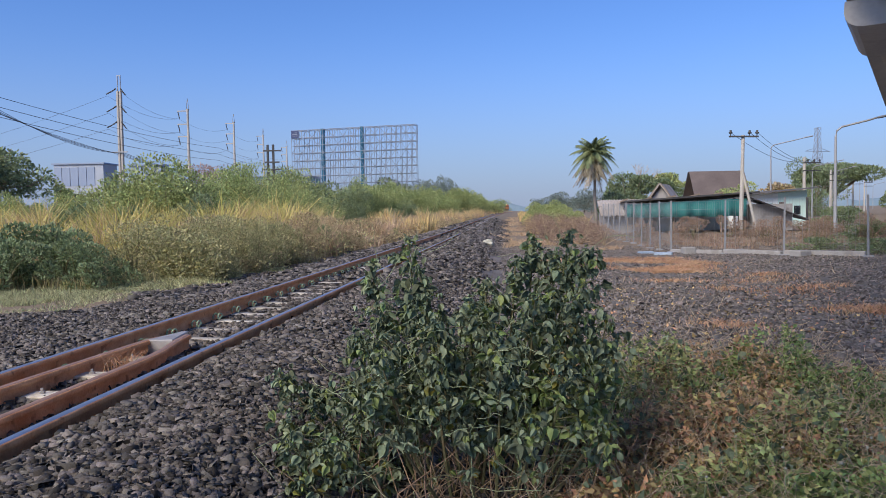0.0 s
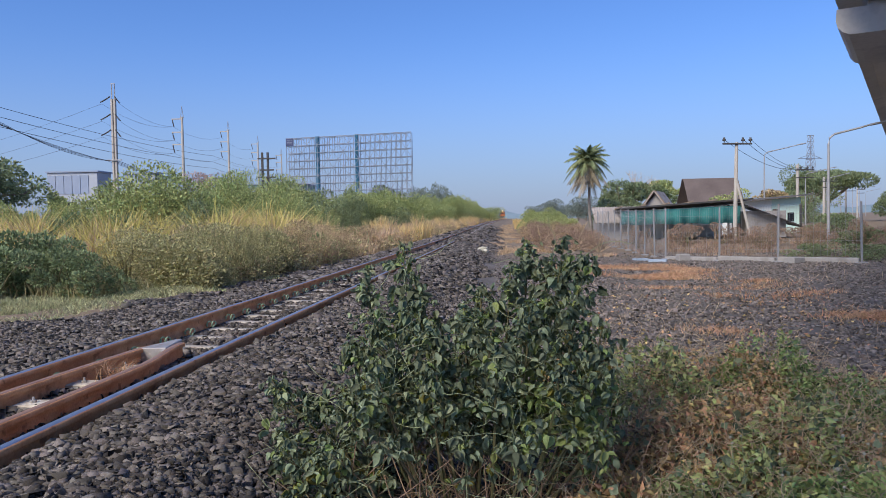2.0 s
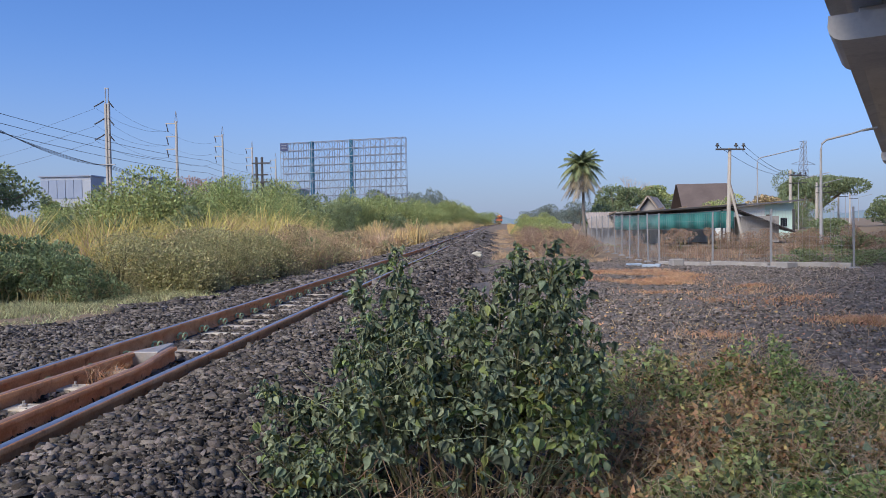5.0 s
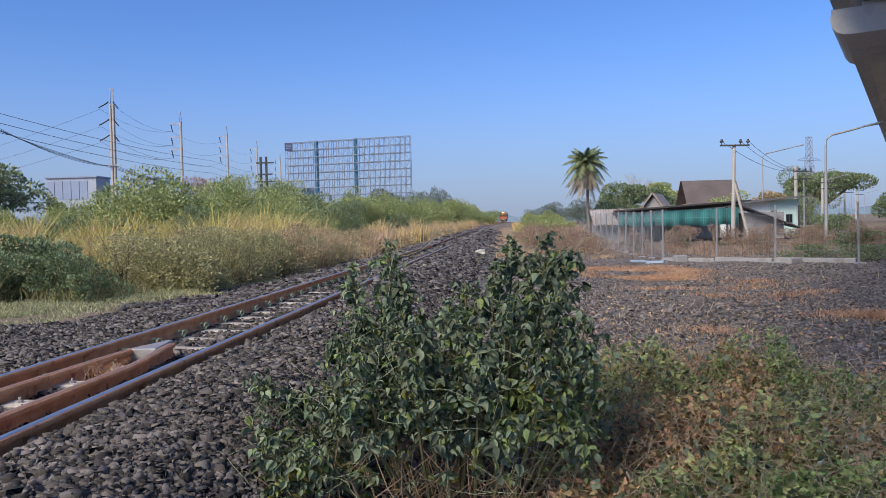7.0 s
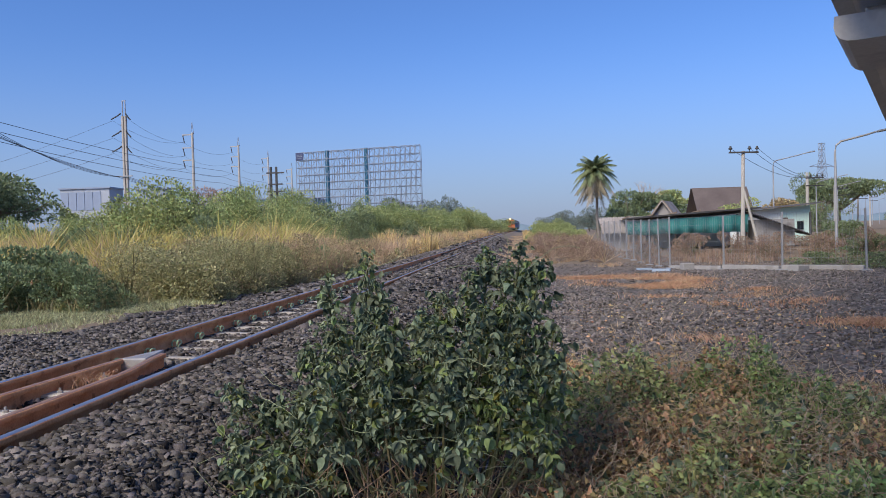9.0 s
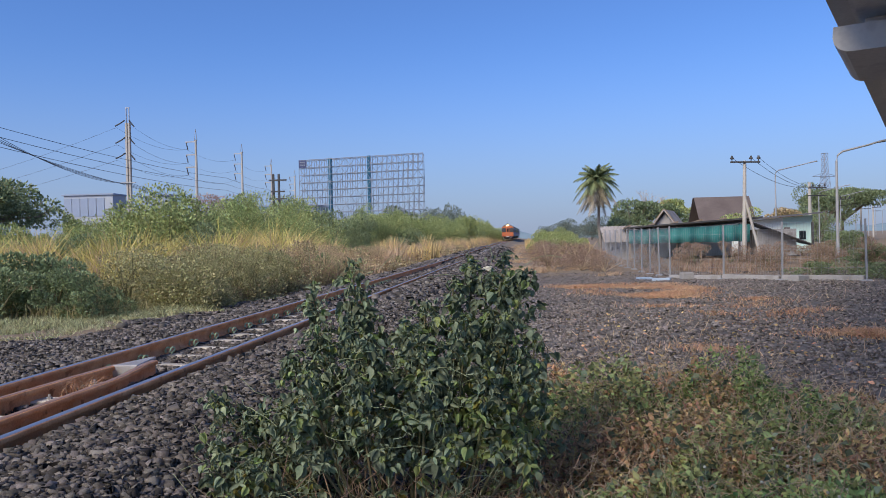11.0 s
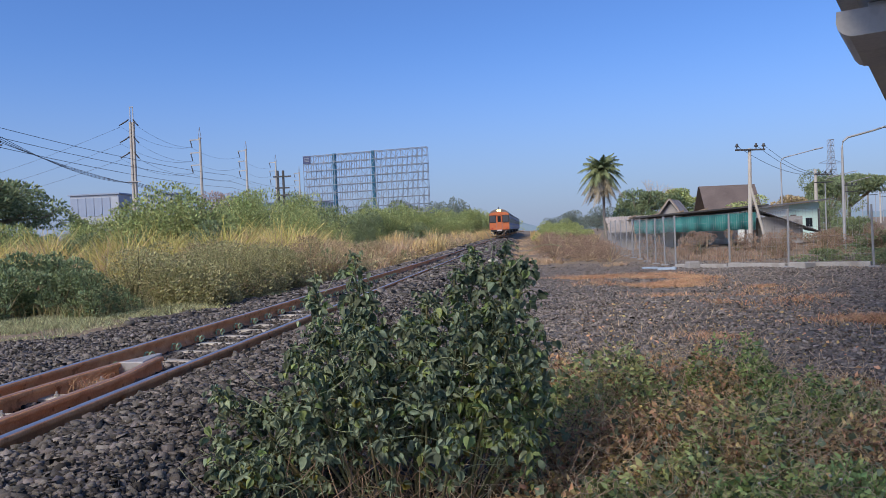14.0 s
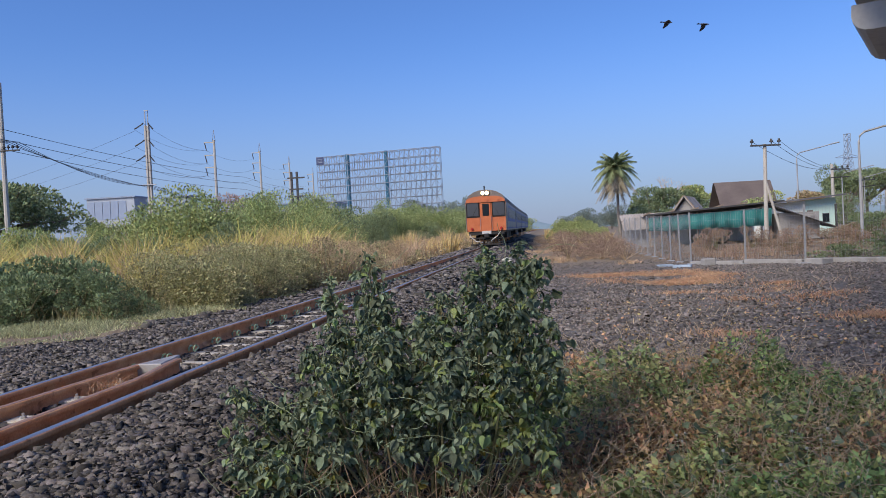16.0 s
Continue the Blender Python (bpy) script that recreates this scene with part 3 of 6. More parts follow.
def build_car(front):
    """A railcar; its nose is at y = 0 and it reaches back along +y."""
    car = thing("railcar", pose(0, 0, 0), "orange-fronted diesel railcar with blue and grey sides" if front else
                "blue and grey diesel railcar coupled behind", "train", "railcars of the train")
    W = 1.41
    half = [(W, 1.12), (W, 3.12), (W - 0.05, 3.34), (W - 0.22, 3.60), (0.78, 3.84), (0.4, 3.95), (0, 3.98)]
    lower = [(-W, 1.12), (W, 1.12), (W, 3.12), (-W, 3.12)]
    part("body", hull(bmesh.new(), lower, 0.12, CAR), M_TRAINGREY, car)
    roof = [(x, z) for x, z in half[1:]] + [(-x, z) for x, z in half[1:-1]][::-1]
    r = part("roof", hull(bmesh.new(), roof, 0.02, CAR), M_TRAINROOF, car, "sooty brown-grey curved roof")
    bm = bmesh.new()
    for k in range(6):
        box(bm, 0, 2.5 + 3.1 * k, 3.99, 0.5, 0.5, 0.16, bevel=0.04)
    part("ventilator", bm, M_TRAINROOF, r)
    for s in (-1, 1):
        bm = bmesh.new()
        box(bm, s * (W + 0.004), CAR / 2 + 1.2, 2.36, 0.016, CAR - 4.2, 1.16, bevel=0.004)
        band = part("window_band", bm, M_TRAINBLUE, car, "blue painted window band")
        for k in range(10):
            bm = bmesh.new()
            box(bm, s * (W + 0.012), 4.3 + 1.62 * k, 2.42, 0.02, 1.12, 0.78, bevel=0.006)
            part("side_window", bm, M_GLASS, band)
        bm = bmesh.new()
        box(bm, s * (W + 0.004), 1.55, 2.0, 0.02, 0.78, 1.7, bevel=0.01)
        door = part("side_door", bm, M_TRAINBLUE if not front else M_TRAINGREY, car)
        bm = bmesh.new()
        box(bm, s * (W + 0.02), 1.55, 2.42, 0.02, 0.5, 0.7, bevel=0.01)
        part("door_window", bm, M_GLASS, door)
        bm = bmesh.new()
        box(bm, s * (W + 0.004), 0.62, 2.55, 0.02, 0.5, 0.75, bevel=0.01)
        part("cab_window", bm, M_GLASS, car)
        bm = bmesh.new()
        box(bm, s * (W + 0.006), CAR / 2, 1.28, 0.012, CAR - 0.6, 0.10)
        part("stripe", bm, M_TRAINBLUE, car)
    bm = bmesh.new()
    for y, w, h in ((6.6, 2.0, 0.55), (9.4, 2.6, 0.6), (12.6, 2.2, 0.5)):
        box(bm, 0, y, 0.80, 2.3, w, h, bevel=0.03)
    box(bm, 0, CAR / 2, 1.06, 2.5, CAR - 0.4, 0.12)
    part("underframe", bm, M_UNDER, car, "greasy black underframe boxes")
    for y in (3.0, CAR - 3.4):
        bm = bmesh.new()
        for s in (-1, 1):
            box(bm, s * 0.86, y, 0.56, 0.14, 2.7, 0.24, bevel=0.03)
            for k in (-0.55, 0.55):
                box(bm, s * 0.88, y + k, 0.66, 0.18, 0.24, 0.30, bevel=0.02)
        box(bm, 0, y, 0.62, 1.7, 0.5, 0.3)
        bogie = part("bogie", bm, M_UNDER, car)
        for k in (-1.0, 1.0):
            bm = bmesh.new()
            for s in (-1, 1):
                tube(bm, [(s * 0.485, y + k, 0.43), (s * 0.585, y + k, 0.43)], 0.43, 20)
            tube(bm, [(-0.5, y + k, 0.43), (0.5, y + k, 0.43)], 0.07, 8)
            part("wheelset", bm, M_RUST, bogie)
    if not front:
        bm = bmesh.new()
        box(bm, 0, -0.1, 2.1, 0.9, 0.5, 1.9, bevel=0.03)
        part("gangway", bm, M_UNDER, car)
        return car
    # cab front: orange panels between dark windows under a dark brow
    bm = bmesh.new()
    face = [(x, z) for x, z in half[:2]] + [(-x, z) for x, z in half[:2]][::-1]
    hull(bm, face, 0.04, 0.12)
    cab = part("cab_front", bm, M_ORANGE, car, "weathered orange cab front")
    for s in (-1, 1):
        bm = bmesh.new()
        box(bm, s * 0.90, 0.035, 2.64, 0.94, 0.06, 1.10, bevel=0.05)
        fr = part("window_frame", bm, M_UNDER, cab, "black rubber window surround")
        bm = bmesh.new()
        box(bm, s * 0.90, 0.0, 2.66, 0.80, 0.03, 0.94, bevel=0.03)
        part("windscreen", bm, M_CABGLASS, fr)
        bm = bmesh.new()
        tube(bm, [(s * 0.9, -0.02, 2.24), (s * 0.62, -0.03, 2.75)], 0.012, 5)
        part("wiper", bm, M_UNDER, fr)
        bm = bmesh.new()
        tube(bm, [(s * 1.02, 0.05, 1.30), (s * 1.02, -0.06, 1.30)], [0.10, 0.085], 14)
        part("tail_lamp", bm, M_RED, cab, "round red tail lamp")
        bm = bmesh.new()
        tube(bm, [(s * 0.40, 0.03, 1.2), (s * 0.40, -0.05, 1.24), (s * 0.40, -0.05, 2.1), (s * 0.40, 0.03, 2.14)], 0.016, 6)
        part("handrail", bm, M_TRAINGREY, cab)
        bm = bmesh.new()
        tube(bm, [(s * 1.2, 0.02, 1.0), (s * 1.12, -0.16, 0.75), (s * 0.72, -0.30, 0.42), (s * 0.30, -0.2, 0.36)] if s < 0 else
             [(0.95, -0.1, 1.05), (0.75, -0.22, 0.75), (0.45, -0.25, 0.55), (0.3, -0.12, 0.42)], 0.03, 7)
        part("brake_hose", bm, M_HOSE, car, "pale rubber brake hose")
        bm = bmesh.new()
        box(bm, s * 1.385, 0.03, 2.05, 0.05, 0.05, 1.9, bevel=0.012)
        part("corner_post", bm, M_TRAINROOF, cab)
    bm = bmesh.new()
    box(bm, 0, 0.02, 2.10, 0.72, 0.06, 1.98, bevel=0.02)
    door = part("end_door", bm, M_ORANGE, cab, "orange gangway door with a narrow window")
    bm = bmesh.new()
    box(bm, 0, -0.012, 2.60, 0.46, 0.03, 0.84, bevel=0.02)
    part("door_glass", bm, M_GLASS, door)
    bm = bmesh.new()
    box(bm, 0, -0.02, 1.02, 0.66, 0.10, 0.22, bevel=0.02)
    part("step_plate", bm, M_HOSE, cab, "pale worn step plate")
    brow = [(x * 0.985, z) for x, z in half[1:]] + [(-x * 0.985, z) for x, z in half[1:-1]][::-1]
    part("brow", hull(bmesh.new(), [(x, z + 0.02 if z > 3.2 else z + 0.06) for x, z in brow], -0.05, 0.06), M_TRAINROOF, r, "dark roof brow over the cab")
    arch = [(W - 0.03, 3.13), (W - 0.08, 3.30), (W - 0.28, 3.45), (0.75, 3.54), (0, 3.57)]
    arch += [(-x, z) for x, z in arch[:-1]][::-1]
    part("fascia", hull(bmesh.new(), arch, -0.062, 0.0), M_ORANGE, car, "orange arched panel above the cab windows")
    bm = bmesh.new()
    box(bm, 0, -0.06, 3.76, 0.66, 0.14, 0.30, bevel=0.05)
    lamp = part("headlamp_housing", bm, M_TRAINROOF, r)
    for s in (-1, 1):
        bm = bmesh.new()
        tube(bm, [(s * 0.15, -0.12, 3.76), (s * 0.15, -0.16, 3.76)], [0.135, 0.12], 16)
        part("headlamp", bm, M_LAMPGLOW, lamp, "lit warm white headlamp")
    bm = bmesh.new()
    tube(bm, [(-0.05, 0.3, 3.9), (-0.05, 0.3, 4.28)], 0.05, 8)
    part("horn", bm, M_UNDER, r)
    bm = bmesh.new()
    box(bm, 0, 0.1, 0.95, 2.5, 0.3, 0.2, bevel=0.03)
    box(bm, 0, -0.12, 0.80, 0.34, 0.5, 0.3, bevel=0.04)
    for k in range(-4, 5):
        box(bm, k * 0.26, -0.08 - 0.06 * (4 - abs(k)) / 4, 0.42, 0.05, 0.05, 0.5)
    box(bm, 0, -0.12, 0.20, 2.3, 0.08, 0.08)
    box(bm, 0, -0.10, 0.64, 2.4, 0.08, 0.08)
    part("cowcatcher", bm, M_UNDER, car, "black barred cowcatcher and coupler")
    return car


CARS = [build_car(True), build_car(False), build_car(False), build_car(False)]


# ---- the road bridge overhead ----
BRIDGE_TURN = -28.5


def build_bridge():
    """Deck, girders and crossbeams, along +y of a frame turned to the road's direction, its origin below the eye."""
    b = thing("road_bridge", pose(3.48, -0.76, 0, 0, 0, BRIDGE_TURN), "grey concrete road bridge passing overhead", "bridge")
    bm = bmesh.new()
    box(bm, 1.6, 45, 7.62, 7.4, 190, 0.25)
    part("deck_slab", bm, M_BRIDGE, b)
    bm = bmesh.new()
    hull(bm, [(-2.17, 7.35), (-1.72, 7.49), (-1.72, 8.55), (-1.95, 8.6), (-2.15, 8.5), (-2.22, 7.6)], -50, 140)
    part("parapet", bm, M_BRIDGE, b, "stained concrete parapet")
    for k in range(3):
        bm = bmesh.new()
        x = -1.0 + 2.5 * k
        prof = [(x - 0.32, 6.45), (x + 0.32, 6.45), (x + 0.32, 6.65), (x + 0.10, 6.85), (x + 0.10, 7.25), (x + 0.42, 7.42), (x + 0.42, 7.49),
                (x - 0.42, 7.49), (x - 0.42, 7.42), (x - 0.10, 7.25), (x - 0.10, 6.85), (x - 0.32, 6.65)]
        hull(bm, prof, -50, 140)
        part("girder", bm, M_BRIDGE, b, "precast concrete girder")
    for y in (-22, 23.3, 68):
        bm = bmesh.new()
        end = [(-1.82, 6.12), (-1.84, 5.84), (-1.80, 5.68), (-1.70, 5.56), (-1.56, 5.49), (-1.38, 5.47), (4.6, 5.47), (4.8, 5.6), (4.8, 6.12)]
        hull(bm, end, y - 2.2, y + 2.2)
        box(bm, 1.6, y, 6.29, 5.6, 2.6, 0.34, bevel=0.03)
        part("crossbeam", bm, M_BRIDGE, b, "deep concrete crossbeam with rounded ends")
        for x in (3.4,):
            bm = bmesh.new()
            tube(bm, [(x, y, -1.2), (x, y, 5.5)], 0.75, 24)
            part("column", bm, M_BRIDGE, b)
    return b


build_bridge()


# ---- the fence and yard ----
def build_fence():
    fence = thing("wire_fence", pose(0, 0, 0), "wire mesh fence on pale concrete posts with a low kerb", "fence")
    front = [(9.7, 27.3), (11.25, 26.0), (12.62, 24.3), (14.6, 22.9), (17.6, 21.4)]
    side = [(9.7 - 0.03 * k, 27.3 + 1.75 * k) for k in range(1, 10)]
    bm = bmesh.new()
    box(bm, 0, 0, 0.9, 0.055, 0.055, 2.0, bevel=0.008)
    box(bm, 0, 0, -0.06, 0.3, 0.3, 0.22, bevel=0.03)
    me = bpy.data.meshes.new("post")
    bm.to_mesh(me)
    bm.free()
    me.materials.append(M_FENCEPOST)
    for x, y in front + side:
        p = meshed("post", me, fence)
        p.matrix_basis = pose(x, y, float(ground(x, y)), RNG.uniform(-1, 1), RNG.uniform(-1, 1), RNG.uniform(-9, 9))
    for run in (front[:4], [front[0]] + side):
        for (x0, y0), (x1, y1) in zip(run, run[1:]):
            z0, z1 = float(ground(x0, y0)), float(ground(x1, y1))
            segs = [((x0, y0, z0 + h), (x1, y1, z1 + h)) for h in np.arange(0.12, 1.86, 0.29)]
            for k in range(24):
                u = (k + 0.5) / 24
                segs.append(((x0 + u * (x1 - x0), y0 + u * (y1 - y0), z0 + u * (z1 - z0) + 0.1),
                             (x0 + u * (x1 - x0), y0 + u * (y1 - y0), z0 + u * (z1 - z0) + 1.86)))
            meshed("wire_panel", bars("wire_panel", segs, 0.0024, M_GALV, 3), fence, "thin galvanised wire mesh", "stuff")
    for (x0, y0), (x1, y1) in zip(front[:3], front[1:4]):
        bm = bmesh.new()
        a = math.atan2(y1 - y0, x1 - x0)
        box(bm, 0, 0, 0.05, math.hypot(x1 - x0, y1 - y0) - 0.05, 0.22, 0.18, bevel=0.02)
        k = part("kerb_beam", bm, M_CONCRETE, fence, "broken pale concrete ground beam")
        k.matrix_basis = pose((x0 + x1) / 2, (y0 + y1) / 2 + 0.1, float(ground((x0 + x1) / 2, (y0 + y1) / 2)), 0, 0, math.degrees(a))


build_fence()


def build_slab(name, x, y, sx, sy, sz, turn, mat, label, category, dz=0.0):
    t = thing(name, pose(x, y, float(ground(x, y)) + dz, 0, 0, turn), label, category)
    bm = bmesh.new()
    box(bm, 0, 0, sz / 2 - 0.02, sx, sy, sz, bevel=min(sx, sy, sz) * 0.12)
    part("block", bm, mat, t)
    return t


build_slab("concrete_block", 9.9, 25.6, 0.42, 0.3, 0.26, 12, M_CONCRETE, "pale broken concrete block beside the fence", "concrete block")
build_slab("blue_sheet", 9.0, 25.4, 0.6, 0.3, 0.10, -20, M_BLUETANK, "faded blue plastic sheet lying on the gravel", "plastic sheet")
build_slab("blue_sheet", 8.6, 26.4, 0.5, 0.3, 0.10, 14, M_BLUETANK, "faded blue plastic sheet lying on the gravel", "plastic sheet")
build_slab("concrete_block", 12.9, 23.7, 0.5, 0.4, 0.2, 30, M_CONCRETE, "pale broken concrete block beside the fence", "concrete block")


# ---- poles, lamps and cables ----
def build_street_lamp(x, y, height, arm, label="tall galvanised street lamp with a long single arm"):
    z = float(ground(x, y))
    lamp = thing("street_lamp", pose(x, y, z), label, "street lamp", "street lamps along the road")
    bm = bmesh.new()
    tube(bm, [(0, 0, -0.3), (0, 0, height * 0.5), (0, 0, height - 0.5), (0.06, 0, height - 0.2), (0.3, 0, height)], [0.085, 0.075, 0.055, 0.05, 0.045], 8)
    part("post", bm, M_GALV, lamp)
    bm = bmesh.new()
    tube(bm, [(0.28, 0, height - 0.01), (arm * 0.6, 0, height + arm * 0.11), (arm - 0.5, 0, height + arm * 0.17)], [0.055, 0.05, 0.045], 7)
    part("arm", bm, M_GALV, lamp)
    bm = bmesh.new()
    box(bm, 0, 0, 0, 0.75, 0.26, 0.12, Matrix.Rotation(radians(-10), 3, "Y"), bevel=0.04)
    for v in bm.verts:
        v.co += Vector((arm - 0.15, 0, height + arm * 0.19))
    part("lamp_head", bm, M_GALV, lamp)


for lx, ly, lh, la in ((20.6, 39, 5.65, 2.6), (28.35, 70, 7.25, 3.5), (44.2, 100, 6.7, 3.7), (53.3, 115, 6.7, 3.2), (66.6, 140, 6.8, 3.7), (80.4, 165, 6.9, 3.7), (96, 195, 7, 3.7), (112, 225, 7, 3.7)):
    build_street_lamp(lx, ly, lh, la)


def pin_insulator(bm, x, y, z):
    tube(bm, [(x, y, z), (x, y, z + 0.14), (x, y, z + 0.16), (x, y, z + 0.24), (x, y, z + 0.26), (x, y, z + 0.36)], [0.03, 0.03, 0.11, 0.12, 0.07, 0.06], 8)


def build_power_pole():
    x, y = 18.1, 46
    z = float(ground(x, y))
    p = thing("power_pole", pose(x, y, z, 0, 1.2, 0), "leaning concrete power pole with a brace and three insulators", "power pole")
    bm = bmesh.new()
    tube(bm, [(0, 0, -0.5), (0, 0, 5.95)], [0.14, 0.10], 8)
    part("post", bm, M_POLE, p)
    bm = bmesh.new()
    tube(bm, [(0.02, -0.1, 3.6), (0.95, -0.2, -0.1)], [0.075, 0.09], 7)
    part("brace", bm, M_POLE, p, "slanting concrete brace")
    bm = bmesh.new()
    box(bm, 0, -0.12, 5.86, 1.75, 0.1, 0.1, bevel=0.012)
    arm = part("crossarm", bm, M_DARKSTEEL, p)
    for k in (-0.78, 0.34, 0.78):
        bm = bmesh.new()
        pin_insulator(bm, k, -0.12, 5.88)
        part("insulator", bm, M_DARKSTEEL, arm)


build_power_pole()


def build_small_pole(x, y, h):
    z = float(ground(x, y))
    p = thing("power_pole", pose(x, y, z), "slim concrete power pole with short crossarms", "power pole", "power poles along the road")
    bm = bmesh.new()
    tube(bm, [(0, 0, -0.5), (0, 0, h)], [0.19, 0.14], 8)
    part("post", bm, M_POLE, p)
    for k in (0.55, 1.3):
        bm = bmesh.new()
        box(bm, 0.7, -0.1, h - k, 1.7, 0.1, 0.1, bevel=0.01)
        arm = part("crossarm", bm, M_DARKSTEEL, p)
        if k < 1:
            for q in (0.3, 0.9, 1.4):
                bm = bmesh.new()
                pin_insulator(bm, q, -0.1, h - k)
                part("insulator", bm, M_DARKSTEEL, arm)


for sx, sy, sh in ((33.3, 75, 6.4), (44.4, 95, 6.0), (63, 130, 6.4), (79, 160, 6.6)):
    build_small_pole(sx, sy, sh)


def build_line_pole(x, y, h, double):
    """A tall concrete pole of the high-voltage line."""
    z = float(ground(x, y))
    p = thing("transmission_pole", pose(x, y, z), "tall pale concrete pole with sloping brackets and insulators" if double else
              "tall slim concrete pole with three side arms", "power pole", "poles of the transmission line")
    if double:
        for s in (-0.17, 0.17):
            bm = bmesh.new()
            box(bm, s, 0, h / 2 - 0.9, 0.24, 0.34, h - 1.8, bevel=0.04)
            part("post", bm, M_POLE, p)
            bm = bmesh.new()
            tube(bm, [(s, 0, h - 1.9), (s, 0, h)], 0.06, 5)
            part("earth_peak", bm, M_GALV, p)
        bm = bmesh.new()
        box(bm, 0, 0, h - 0.05, 0.5, 0.1, 0.1)
        part("peak_bar", bm, M_GALV, p)
        for k in (1.5, 3.5, 5.3):
            for s in (-1, 1):
                bm = bmesh.new()
                n = 9
                tube(bm, [(s * (0.28 + 1.15 * i / n * (1 if s < 0 else 0.5)), -0.2, h - k - (0.65 if s < 0 else 0.8) * (i / n) ** 0.8) for i in range(n + 1)],
                     [0.05 + 0.05 * (i % 2) for i in range(n + 1)], 6)
                part("insulator", bm, M_DARKSTEEL, p, "dark string insulator")
        bm = bmesh.new()
        box(bm, 0, -0.25, h - 8.8, 1.8, 0.12, 0.12)
        part("crossarm", bm, M_GALV, p)
    else:
        bm = bmesh.new()
        tube(bm, [(0, 0, -0.5), (0, 0, h - 1.5)], [0.27, 0.17], 8)
        part("post", bm, M_POLE, p)
        bm = bmesh.new()
        tube(bm, [(-0.22, 0, h - 1.7), (0, 0, h)], 0.04, 4)
        tube(bm, [(0.22, 0, h - 1.7), (0, 0, h)], 0.04, 4)
        part("earth_peak", bm, M_GALV, p)
        for k in (1.8, 3.7, 5.5):
            bm = bmesh.new()
            box(bm, -0.75, 0, h - k, 1.6, 0.12, 0.14)
            arm = part("side_arm", bm, M_POLE, p)
            bm = bmesh.new()
            tube(bm, [(-1.45 + 0.025 * i, 0, h - k - 0.08 - 0.12 * i) for i in range(10)], [0.05 + 0.05 * (i % 2) for i in range(10)], 6)
            part("insulator", bm, M_DARKSTEEL, arm, "dark string insulator")


LINE = ((-40.0, 83, 17.9, True), (-41.4, 105.4, 18.6, False), (-45.2, 135, 20.2, False), (-49.2, 165, 20.9, False), (-53, 197, 21, False))
for lx, ly, lh, ld in LINE:
    build_line_pole(lx, ly, lh, ld)


def build_edge_pole():
    x, y = -33.5, 49.5
    p = thing("power_pole", pose(x, y, float(ground(x, y))), "pale concrete power pole with one crossarm", "power pole")
    bm = bmesh.new()
    tube(bm, [(0, 0, -0.5), (0, 0, 14.1)], [0.2, 0.14], 8)
    part("post", bm, M_POLE, p)
    bm = bmesh.new()
    box(bm, 0.6, -0.16, 9.15, 1.6, 0.1, 0.1, bevel=0.01)
    arm = part("crossarm", bm, M_DARKSTEEL, p)
    for k in range(4):
        bm = bmesh.new()
        pin_insulator(bm, 0.2 + 0.34 * k, -0.16, 9.18)
        part("insulator", bm, M_DARKSTEEL, arm)


build_edge_pole()


